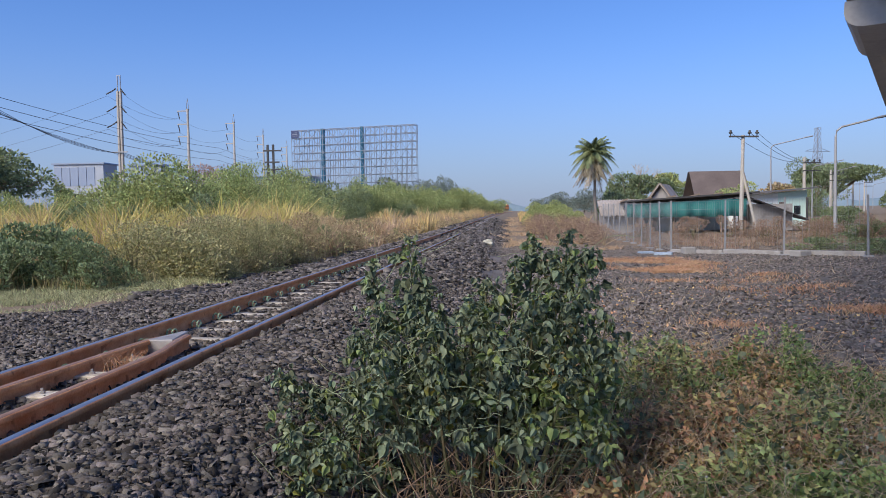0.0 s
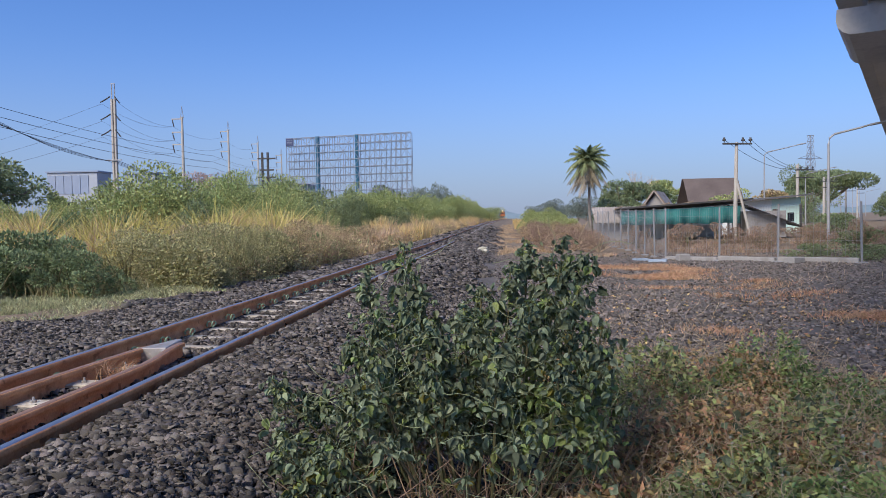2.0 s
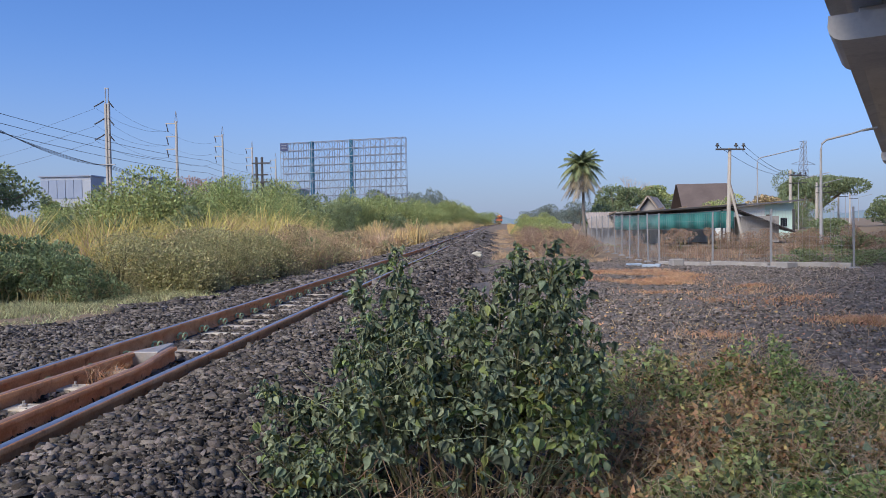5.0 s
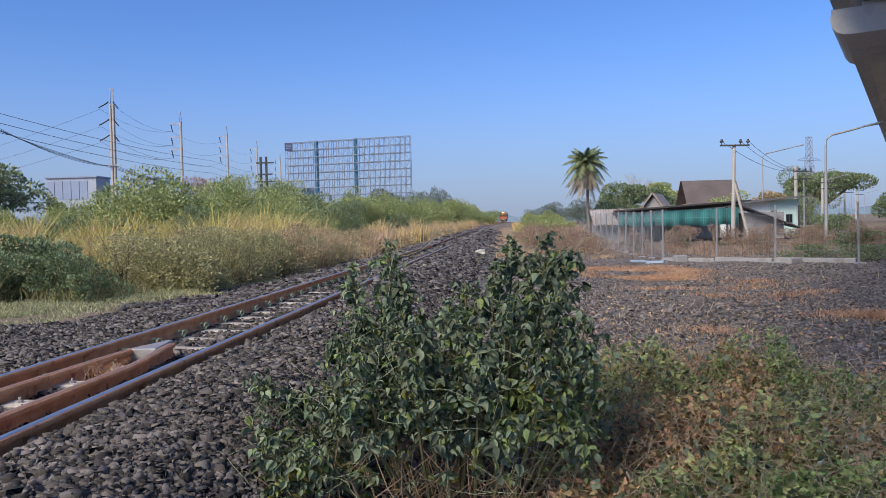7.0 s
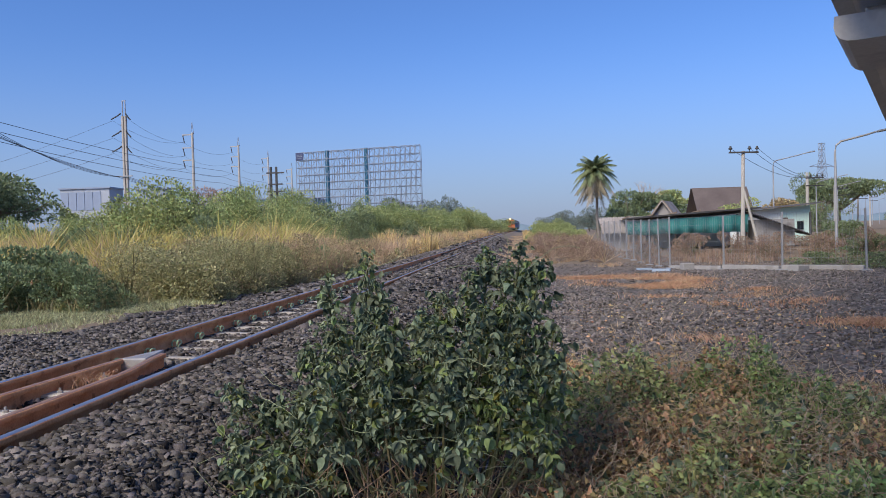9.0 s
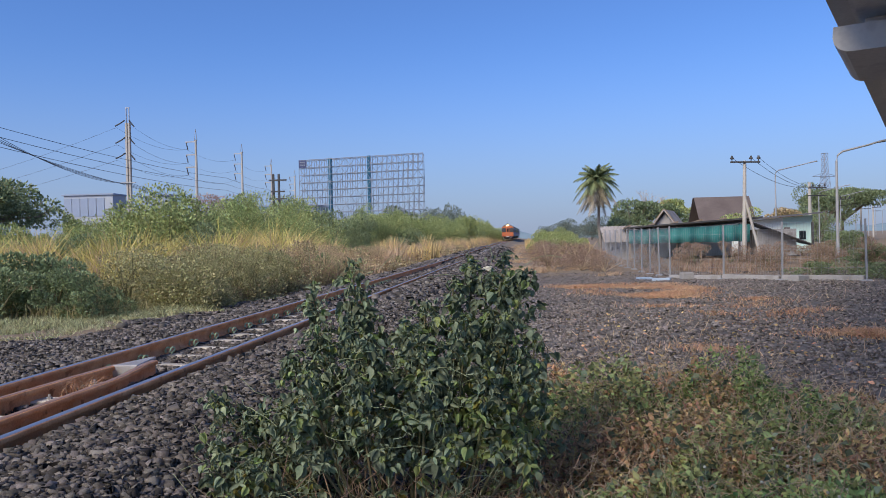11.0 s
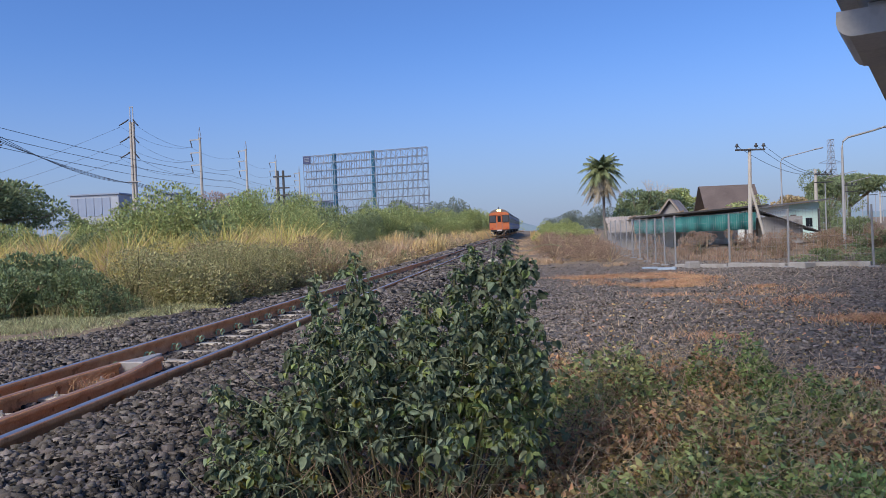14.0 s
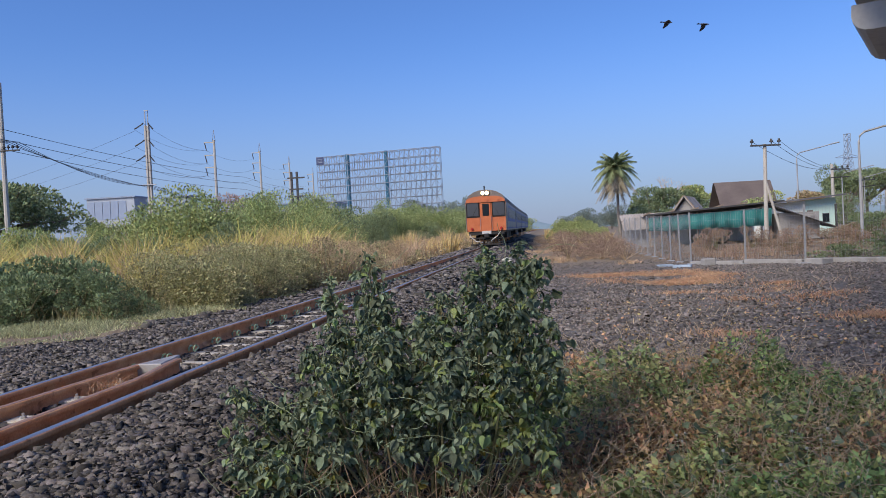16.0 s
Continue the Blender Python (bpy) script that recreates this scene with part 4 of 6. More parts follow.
def build_cables():
    """Each span is a thing of its own."""
    def span(a, b, drop, r, label):
        c = tagged(part("cable", tube(bmesh.new(), sag(a, b, drop, 16), r, 4), M_WIRE), label, "cable", "overhead cables")
        return c

    tops = [(x, y, float(ground(x, y)) + h, d) for x, y, h, d in LINE]
    order = [0, 1, 2, 3, 4]
    for i, j in zip(order, order[1:]):
        a, b = tops[i], tops[j]
        for k in (1.6, 3.6, 5.4):
            for s in (-1,):
                span((a[0] + s * 1.35, a[1], a[2] - k - (0.7 if a[3] else 1.3)), (b[0] + s * 1.35, b[1], b[2] - k - (0.7 if b[3] else 1.3)), 0.9, 0.014, "thin dark high-voltage cable overhead")
    for k in (1.6, 3.6, 5.4):
        span((-41.4, 83, tops[0][2] - k - 0.7), (-150, 165, 17.5 - k), 2.2, 0.016, "thin dark high-voltage cable overhead")
        span((-39.2, 83, tops[0][2] - k - 0.8), (-41.4 - 1.4, 105.4, tops[1][2] - k - 1.3), 0.6, 0.014, "thin dark high-voltage cable overhead")
    for k in range(3):
        d = 0.85 * k
        span((-25, 20, 9.2 - 0.8 * d), (-33.3, 49.4, 10.3 - 0.85 * d), 0.3, 0.022, "dark sagging cable between tall poles")
        span((-33.3, 49.4, 10.3 - 0.85 * d), (-42.5, 120, 12.6 - 1.2 * d), 0.5, 0.022, "dark sagging cable between tall poles")
        span((-42.5, 120, 12.6 - 1.2 * d), (-56, 200, 16.0 - 1.6 * d), 0.6, 0.022, "dark sagging cable between tall poles")
    for k in range(4):
        span((-26, 20, 8.6), (-33.1 + 0.34 * k, 49.3, 9.3), 0.4, 0.02, "thick bundled telephone cable between poles")
        span((-33.1 + 0.34 * k, 49.3, 9.3), (-40.7 + 0.4 * k, 82.7, 8.7), 0.25 + 0.22 * k, 0.022, "thick bundled telephone cable between poles")
        span((-40.7 + 0.4 * k, 82.7, 8.7), (-46, 140, 9.0), 1.0, 0.025, "thick bundled telephone cable between poles")
    z0, z1 = float(ground(18.1, 46)) + 6.15, float(ground(33.3, 75)) + 6.0
    for k, q in ((-0.78, 0.3), (0.34, 0.9), (0.78, 1.4)):
        span((18.2 + k, 45.9, z0), (33.3 + q, 74.9, z1), 0.7, 0.016, "thin low-voltage cable along the road")
        span((33.3 + q, 74.9, z1), (44.4 + q, 94.9, float(ground(44.4, 95)) + 5.6), 0.6, 0.016, "thin low-voltage cable along the road")
        span((44.4 + q, 94.9, float(ground(44.4, 95)) + 5.6), (63 + q, 129.9, float(ground(63, 130)) + 6), 0.6, 0.016, "thin low-voltage cable along the road")


build_cables()


def build_signal_posts():
    x, y = -18.4, 70
    p = thing("twin_post_frame", pose(x, y, float(ground(x, y))), "dark steel twin-post frame with three crossarms", "power pole")
    for s in (-0.27, 0.27):
        bm = bmesh.new()
        box(bm, s, 0, 4.1, 0.2, 0.2, 8.4, bevel=0.03)
        part("post", bm, M_DARKSTEEL, p)
    for z in (7.7, 6.6, 5.9):
        bm = bmesh.new()
        box(bm, 0.2, -0.16, z, 1.75 if z != 6.6 else 1.4, 0.1, 0.14)
        part("crossarm", bm, M_DARKSTEEL, p)


build_signal_posts()


def build_pylon():
    x, y = 77.8, 180
    z = float(ground(x, y))
    p = thing("lattice_pylon", pose(x, y, z, 0, 0, 20), "distant grey lattice transmission tower", "pylon")
    h, segs = 19.4, []
    ring = lambda q: 1.7 - 1.2 * min(q / 16, 1)
    cs = ((-1, -1), (1, -1), (1, 1), (-1, 1))
    for k in range(14):
        a, b = h * k / 14, h * (k + 1) / 14
        for i in range(4):
            (c, d), (e, f) = cs[i], cs[(i + 1) % 4]
            segs += [((c * ring(a), d * ring(a), a), (c * ring(b), d * ring(b), b)), ((c * ring(a), d * ring(a), a), (e * ring(b), f * ring(b), b)),
                     ((e * ring(a), f * ring(a), a), (c * ring(b), d * ring(b), b)), ((c * ring(b), d * ring(b), b), (e * ring(b), f * ring(b), b))]
    meshed("lattice_body", bars("lattice_body", segs, 0.055, M_LATTICE), p)
    for q in (10.5, 14.0):
        segs = [((-3.4, 0, q), (3.4, 0, q)), ((-3.4, 0, q), (-0.6, 0, q + 0.8)), ((3.4, 0, q), (0.6, 0, q + 0.8))]
        meshed("crossarm", bars("crossarm", segs, 0.055, M_LATTICE), p)


build_pylon()


def build_billboard():
    """An empty advertising frame: two blue columns and a steel lattice."""
    a, b = Vector((-37.3, 146, 0)), Vector((-12.4, 146, 0))
    z = float(ground(-25, 146))
    p = thing("billboard_frame", pose(-37.3, 146, z, 0, 0, 0), "empty billboard frame of pale lattice on blue columns", "billboard")
    w, top, bottom = 24.9, 18.0, 4.5
    for u in (6.1, 14.0):
        bm = bmesh.new()
        tube(bm, [(u, 0.5, -0.5), (u, 0.5, top + 0.2 + 0.03 * u)], 0.42, 16)
        part("column", bm, M_BLUEPOST, p, "blue painted steel column")
    cols, rows = 24, 9
    for depth in (-0.45, 1.5):
        segs = []
        for i in range(cols + 1):
            u = w * i / cols
            segs.append(((u, depth, bottom), (u, depth, top + 0.03 * u)))
        for j in range(rows + 1):
            v = bottom + (top - bottom) * j / rows
            segs.append(((0, depth, v), (w, depth, v + 0.03 * w * j / rows)))
        meshed("lattice_panel", bars("lattice_panel", segs, 0.06, M_LATTICE), p)
    segs = []
    for j in range(rows + 1):
        for i in range(cols):
            u, v = w * i / cols, bottom + (top - bottom) * j / rows + 0.03 * w * i / cols * j / rows
            segs.append(((u, -0.45, v), (u + w / cols, 1.5, v)))
            if j < rows:
                d = (top - bottom) / rows
                segs.append(((u, -0.45, v + (d if (i + j) % 2 else 0)), (u + w / cols, -0.45, v + (0 if (i + j) % 2 else d))))
    meshed("bracing", bars("bracing", segs, 0.045, M_LATTICE), p)
    for j in range(rows + 1):
        v = bottom + (top - bottom) * j / rows
        bm = bmesh.new()
        box(bm, w / 2, -0.5, v + 0.015 * w * j / rows, w, 0.06, 0.09, Matrix.Rotation(-0.03 * j / rows, 3, "Y"))
        part("rail", bm, M_LATTICE, p)
    bm = bmesh.new()
    box(bm, 0.75, -0.6, top - 0.75, 1.5, 0.08, 1.5)
    part("sign_panel", bm, M_SIGN, p, "small dark blue sign panel with illegible pale bars")
    bm = bmesh.new()
    for k in range(3):
        box(bm, 0.75, -0.66, top - 0.45 - 0.3 * k, 1.0, 0.03, 0.08)
    part("bar", bm, M_LATTICE, p)


build_billboard()


# ---- houses ----
def gable(bm, w, d, eave, ridge, over, thick=0.08):
    """Two roof slopes with thickness; the ridge runs along y."""
    for s in (-1, 1):
        run, up = w / 2 + over, (ridge - eave) * (w / 2 + over) / (w / 2)
        a = math.atan2(up, run)
        box(bm, s * run / 2, 0, ridge - up / 2, math.hypot(run, up), d + 2 * over, thick, Matrix.Rotation(s * a, 3, "Y"))
    return bm


def corrugate(name, w, d, mat, pitch=0.18, amp=0.03):
    """A corrugated sheet, its waves running along y."""
    n = int(w / pitch * 4)
    xs = np.linspace(-w / 2, w / 2, n + 1)
    z = amp * np.cos(2 * np.pi * xs / pitch)
    v = np.concatenate([np.stack([xs, np.full(n + 1, q), z + dz], axis=1) for q, dz in ((-d / 2, 0), (d / 2, 0), (d / 2, -0.012), (-d / 2, -0.012))])
    i = np.arange(n)
    m = n + 1
    f = np.concatenate([np.stack([i, i + 1, i + 1 + m, i + m], axis=1), np.stack([i + 2 * m, i + 1 + 2 * m, i + 1 + 3 * m, i + 3 * m], axis=1),
                        np.stack([i + 3 * m, i + 3 * m + 1, i + 1, i], axis=1)])
    return bake(name, v, f, mat)


def build_long_shed():
    """A low open shed with a thin sloping metal roof and a teal net along its front."""
    x, y = 15.6, 48.5
    z = float(ground(x, y))
    s = thing("long_shed", pose(x, y, z + 0.2), "low open shed with metal roof and teal shade netting", "shed")
    r = meshed("roof", corrugate("roof", 8.4, 6.0, M_METALROOF, 0.25), s, "thin dark corrugated roof")
    r.matrix_basis = pose(0.1, 2.5, 2.02, -2.5, -3.2, 0)
    bm = bmesh.new()
    box(bm, 0.1, -0.46, 2.14, 8.4, 0.08, 0.10, Matrix.Rotation(radians(-3.2), 3, "Y"))
    part("fascia", bm, M_DARKSTEEL, s)
    n = 60
    xs = np.linspace(-4.0, 3.6, n)
    off = 0.06 * np.sin(xs * 7) + 0.05 * np.sin(xs * 2.3)
    v = np.concatenate([np.stack([xs, off * k - 0.2 + g, np.full(n, h) + (0.03 * np.sin(xs * 3) if h < 1 else 0.03 * xs)], axis=1)
                        for k, h, g in ((0.3, 1.86, 0), (1, 1.4, 0), (1.4, 0.85, 0), (1.4, 0.85, 0.02), (1, 1.4, 0.02), (0.3, 1.86, 0.02))])
    i = np.arange(n - 1)
    f = np.concatenate([np.stack([i + q * n, i + 1 + q * n, i + 1 + (q + 1) * n, i + (q + 1) * n], axis=1) for q in range(5)])
    meshed("shade_net", bake("shade_net", v, f, M_TEAL), s, "teal shade netting")
    for k in range(6):
        bm = bmesh.new()
        box(bm, -3.9 + 1.5 * k, 0.15, 0.9, 0.1, 0.1, 2.1)
        part("post", bm, M_WOOD, s)
        bm = bmesh.new()
        box(bm, -3.9 + 1.5 * k, 2.4, 1.93 + 0.084 * k, 0.06, 5.4, 0.1, Matrix.Rotation(radians(-2.5), 3, "X"))
        part("rafter", bm, M_WOOD, s)
    bm = bmesh.new()
    box(bm, 0, 5.2, 0.9, 8.0, 0.15, 2.2)
    part("back_wall", bm, M_WHITEWALL, s)
    bm = bmesh.new()
    box(bm, 5.3, 1.6, 0.75, 2.4, 3.2, 1.7)
    part("side_room", bm, M_GREYWALL, s, "grey rough block room")
    lean = meshed("lean_to_roof", corrugate("lean_to_roof", 4.3, 3.6, M_METALROOF), s)
    lean.matrix_basis = pose(5.7, 1.0, 1.35, 4, 22, 0)


build_long_shed()


def build_small_shed():
    x, y = 11.6, 50
    s = thing("small_shed", pose(x, y, float(ground(x, y)) + 0.2), "small shed with weathered corrugated roof", "shed")
    r = meshed("roof", corrugate("roof", 3.2, 2.3, M_ROOF), s, "weathered grey corrugated roof")
    r.matrix_basis = pose(0.1, 0.3, 1.55, 28, 0, 0)
    bm = bmesh.new()
    box(bm, 0.1, 0.8, 0.45, 2.8, 1.6, 1.5)
    part("wall", bm, M_GREYWALL, s)


build_small_shed()


def build_sala():
    x, y = 17.7, 65
    s = thing("gabled_house", pose(x, y, float(ground(x, y)) + 0.25, 0, 0, -22), "small house with a steep weathered gable roof", "house")
    part("roof", gable(bmesh.new(), 2.1, 4.2, 1.95, 3.4, 0.25), M_ROOF, s, "steep grey roof")
    bm = bmesh.new()
    hull(bm, [(-0.9, -0.4), (0.9, -0.4), (0.9, 2.0), (0, 3.15), (-0.9, 2.0)], -1.9, 1.9)
    part("wall", bm, M_GREYWALL, s)
    bm = bmesh.new()
    for k in (-1, 1):
        box(bm, k * 0.55, -2.28, 2.72, 1.75, 0.06, 0.12, Matrix.Rotation(k * math.atan2(1.3, 0.95), 3, "Y"))
    part("bargeboard", bm, M_WOOD, s)


build_sala()


def build_brown_house():
    x, y = 25.4, 77
    s = thing("brown_roofed_house", pose(x, y, float(ground(x, y)), 0, 0, 0), "house with a broad dark brown tiled roof", "house")
    bm = bmesh.new()
    hull(bm, [(-2.6, -0.5), (2.6, -0.5), (2.6, 2.6), (-2.6, 2.6)], -2, 2)
    part("wall", bm, M_WOOD, s)
    bm = bmesh.new()
    for k in (-1, 1):
        box(bm, 0, k * 1.35, 3.9, 5.4, 0.1, 3.5, Matrix.Rotation(k * radians(40), 3, "X"))
    roof = part("roof", bm, M_BROWNROOF, s, "dark brown tiled roof")
    for k in range(9):
        bm = bmesh.new()
        c = k / 9
        box(bm, 0, -2.43 + 2.2 * c, 2.62 + 2.58 * c, 5.38, 0.05, 0.32, Matrix.Rotation(radians(-36), 3, "X"))
        part("tile_course", bm, M_BROWNROOF, roof)


build_brown_house()


def build_white_building():
    x, y = 26.4, 62
    s = thing("white_building", pose(x, y, float(ground(x, y))), "low white and mint green building with a mono-pitch roof", "building")
    bm = bmesh.new()
    hull(bm, [(-4.2, -0.5), (-0.3, -0.5), (-0.3, 2.75), (-4.2, 2.45)], 0, 6)
    part("wall", bm, M_WHITEWALL, s)
    bm = bmesh.new()
    hull(bm, [(-0.3, -0.5), (2.0, -0.5), (2.0, 2.9), (-0.3, 2.75)], -0.004, 6)
    part("wall", bm, M_MINT, s, "mint green wall")
    bm = bmesh.new()
    box(bm, -1.0, 2.8, 2.80, 7.0, 7.4, 0.12, Matrix.Rotation(radians(-4.4), 3, "Y"))
    part("roof", bm, M_METALROOF, s)
    for px, w, h, m in ((-1.1, 0.7, 1.1, M_TEAL), (0.0, 0.45, 1.3, M_BROWNROOF), (1.2, 0.5, 0.7, M_GLASS)):
        bm = bmesh.new()
        box(bm, px, -0.05, 1.3, w, 0.08, h, bevel=0.01)
        part("window", bm, m, s)
    for px in (-3.9, 1.8):
        bm = bmesh.new()
        box(bm, px, -0.5, 0.9, 0.14, 0.14, 2.9)
        part("post", bm, M_DARKSTEEL, s)


build_white_building()


def build_far_works():
    """Pale works buildings far off beyond the shrubs."""
    for name, x, y, w, d, h, mat, label in (
            ("works_hall", -74.5, 136, 9.6, 5, 11.4, M_FARWHITE, "distant pale works hall with a blue-grey panelled upper wall"),
            ("works_hall", -63.5, 139, 6, 3, 11.2, M_FARBLUE, "distant blue-grey works block"),
            ("works_hall", -44, 158, 16, 12, 9.2, M_FARGREEN, "distant long hall with a pale green roof")):
        z = float(ground(x, y))
        s = thing(name, pose(x, y, z), label, "industrial building", "distant works halls")
        bm = bmesh.new()
        box(bm, 0, 0, h / 2 - 0.5, w, d, h + 1)
        wall = part("wall", bm, mat, s)
        bm = bmesh.new()
        box(bm, 0, 0, h + 0.12, w + 0.6, d + 0.6, 0.25)
        part("roof_edge", bm, M_FARBLUE, s)
        for k in range(int(w / 1.6)):
            bm = bmesh.new()
            box(bm, -w / 2 + 0.8 + 1.6 * k, -d / 2 - 0.05, h * 0.80, 1.45, 0.1, h * 0.3)
            part("panel", bm, M_FARBLUE, wall)
        for k in range(int(w / 3)):
            bm = bmesh.new()
            box(bm, -w / 2 + 1.5 + 3 * k, -d / 2 - 0.04, 5.4, 2.0, 0.08, 1.0)
            part("window", bm, M_GLASS, wall)


build_far_works()


# ---- trees and shrubs ----
def lobes_points(n, lobes, rng, shell=0.72):
    """Points and outward ways spread through a set of rounded lobes (x, y, z, radius, squash)."""
    L = np.array(lobes, dtype=float)
    w = L[:, 3] ** 2
    pick = rng.choice(len(L), size=n, p=w / w.sum())
    d = unit(rng.normal(size=(n, 3)))
    r = L[pick, 3] * (shell + (1 - shell) * rng.random(n) ** 0.6) * (0.88 + 0.2 * rng.random(n))
    p = L[pick, :3] + d * r[:, None] * np.stack([np.ones(n), np.ones(n), L[pick, 4]], axis=1)
    return p, d


def random_lobes(rng, width, height, count, base=0.25):
    out = []
    for _ in range(count):
        a, q = rng.uniform(0, 2 * np.pi), rng.uniform(0, 1) ** 0.6
        h = rng.uniform(base, 0.9)
        taper = 1 - 0.55 * max(0, h - 0.4)
        out.append((math.cos(a) * q * width / 2 * taper, math.sin(a) * q * width / 2 * taper, h * height, rng.uniform(0.16, 0.30) * min(width, height * 1.2), rng.uniform(0.6, 0.9)))
    return out


def crown_thing(name, label, category, group, leaves, size, lobes, mat, trunk, bark, rng, width=0.55, up=0.5):
    """A plant in two parts: limbs that reach into each lobe, and a crown of many leaves."""
    t = thing(name, pose(0, 0, 0), label, category, group)
    bm = bmesh.new()
    r0 = trunk[1]
    fork = Vector((0, 0, trunk[0]))
    if trunk[0] > 0.3:
        tube(bm, [(0, 0, -0.3), (0.03, 0.02, trunk[0] * 0.5), fork], [r0, r0 * 0.85, r0 * 0.75], 8)
    for x, y, z, r, q in lobes:
        e = Vector((x, y, z))
        m = fork.lerp(e, 0.5) + Vector((rng.uniform(-1, 1), rng.uniform(-1, 1), rng.uniform(0, 1))) * 0.08 * e.length
        tube(bm, [fork * (1 if trunk[0] > 0.3 else 0), m, e, e + Vector((x, y, z + 0.3)).normalized() * r * 0.6], [r0 * 0.5, r0 * 0.35, r0 * 0.2, r0 * 0.08], 5)
    part("trunk" if trunk[0] > 0.3 else "branchwork", bm, bark, t)
    p, d = lobes_points(leaves, lobes, rng)
    p[:, 2] = np.maximum(p[:, 2], 0.02)
    way = d + rng.normal(size=p.shape) * 0.6 + np.array([[0, 0, up]])
    meshed("crown", flakes("crown", p, way, size * rng.uniform(0.6, 1.4, leaves), mat, width, rng), t)
    return t


def scatter(protos, places):
    """Copies of plants at (x, y, scale, height scale)."""
    for i, (x, y, s, h) in enumerate(places):
        m = Matrix.Translation((x, y, float(ground(x, y)))) @ Matrix.Rotation(i * 2.399 + x, 4, "Z") @ Matrix.Diagonal((s, s, h, 1))
        copy_thing(protos[i % len(protos)], m)
    for p in protos:
        for o in (*p.children_recursive, p):
            bpy.data.objects.remove(o)


def shrub_set(label, group, mat, n, leaves=2600, size=0.10, width=2.2, height=1.6, twig=M_STEM, lob=9):
    out = []
    for k in range(n):
        rng = np.random.default_rng(100 + k * 13 + len(label))
        out.append(crown_thing("shrub", label, "shrub", group, leaves, size, random_lobes(rng, width, height, lob, 0.18), mat, (0.05, 0.05), twig, rng))
    return out


rnd = random.Random(5)
# dark low shrubs by the gravel on the left, olive ones behind
scatter(shrub_set("low dark green leafy shrub among grass", "dark shrubs in the grass", M_SHRUBDARK, 3, 5200, 0.085, 2.4, 1.35, lob=13),
        [(-6.4, 15.2, 0.85, 0.9), (-7.6, 15.6, 1.0, 1.0), (-5.4, 14.6, 0.7, 0.7), (-6.9, 14.0, 0.8, 0.75), (-8.6, 14.6, 1.0, 0.95), (-4.4, 19.6, 0.55, 0.8), (-5.6, 21.6, 0.7, 1.0), (-4.3, 24.0, 0.6, 0.9), (-7.4, 23.2, 0.6, 0.85), (-3.6, 28.0, 0.5, 0.8), (-12.6, 27.0, 0.95, 1.5), (-11.2, 27.5, 0.85, 1.4), (-13.6, 27.6, 0.7, 1.3)])
scatter(shrub_set("olive half-dry weedy shrub beside the track", "half-dry shrubs beside the track", M_SHRUBOLIVE, 3, 5600, 0.058, 2.0, 1.5),
        [(-5.6, 19.3, 1.0, 1.0), (-4.7, 20.6, 0.95, 1.0), (-6.3, 21.5, 1.1, 1.05), (-4.0, 22.4, 0.9, 1.0), (-5.4, 24, 1.1, 1.0), (-3.9, 25.5, 0.9, 1.0)])
scatter(shrub_set("brownish green scrub along the ballast", "scrub along the ballast", M_SHRUBDRY, 3, 5600, 0.058, 2.0, 1.6),
        [(-3.2 - rnd.uniform(0, 2.6), 20.5 + 1.55 * k, rnd.uniform(0.6, 1.1), rnd.uniform(0.45, 1.0)) for k in range(14)])
scatter(shrub_set("olive green weedy bush in tall grass", "olive bushes in the tall grass", M_SHRUBOLIVE, 3, 6000, 0.055, 2.2, 1.7, lob=14),
        [(-3.3 - 0.42 * (k % 5) - rnd.uniform(0, 0.4), 17.0 + 1.7 * (k // 5) + rnd.uniform(-0.5, 0.5), rnd.uniform(0.5, 0.95), rnd.uniform(0.3, 0.85)) for k in range(18)])
# tall green thicket in a broken belt behind the yellow grass
scatter(shrub_set("tall bright green thicket shrub", "green thicket", M_SHRUB, 4, 8500, 0.15, 5.2, 4.6, lob=22),
        [(-19.5 + 0.115 * (k * 3.1) + rnd.uniform(-3.0, 2.5) - (3 if k % 3 == 0 else 0) + (5 if k < 2 else 0), 42 + k * 2.9, rnd.uniform(0.55, 1.2), rnd.choice((0.6, 0.8, 0.95, 1.1, 1.25))) for k in range(60)])
scatter(shrub_set("green thicket shrub beyond the grass", "green thicket edge", M_SHRUB, 3, 9500, 0.13, 5.6, 4.6, lob=22),
        [(-15.5 + rnd.uniform(-6.5, 6), 46 + rnd.uniform(-5, 9), rnd.uniform(0.6, 1.2), rnd.choice((0.35, 0.5, 0.65, 0.8))) for k in range(20)])
scatter(shrub_set("low green undergrowth below the rain tree", "undergrowth below the rain tree", M_SHRUB, 2, 4200, 0.15, 4.0, 2.4, lob=14),
        [(-42 + 2.3 * k, 54 + rnd.uniform(-2, 3), rnd.uniform(0.8, 1.1), rnd.uniform(0.7, 1.3)) for k in range(8)] + [(-27.5 - 0.95 * j, 50 + 0.8 * (j % 3), 0.8, 0.75 + 0.3 * (j % 2)) for j in range(8)] + [(-24.6 - 1.25 * j, 45.5 + 0.7 * (j % 3), 0.75, 0.5 + 0.25 * (j % 2) + 0.04 * j) for j in range(9)] + [(-24.2, 44, 0.7, 0.8), (-29.5, 47, 0.8, 1.2), (-31.2, 48, 0.9, 1.35), (-33, 49, 0.9, 1.1), (-22, 46, 0.8, 0.9), (-20.3, 43, 0.7, 0.8), (-18.4, 45, 0.9, 1.0), (-26.5, 46, 0.7, 0.6)])
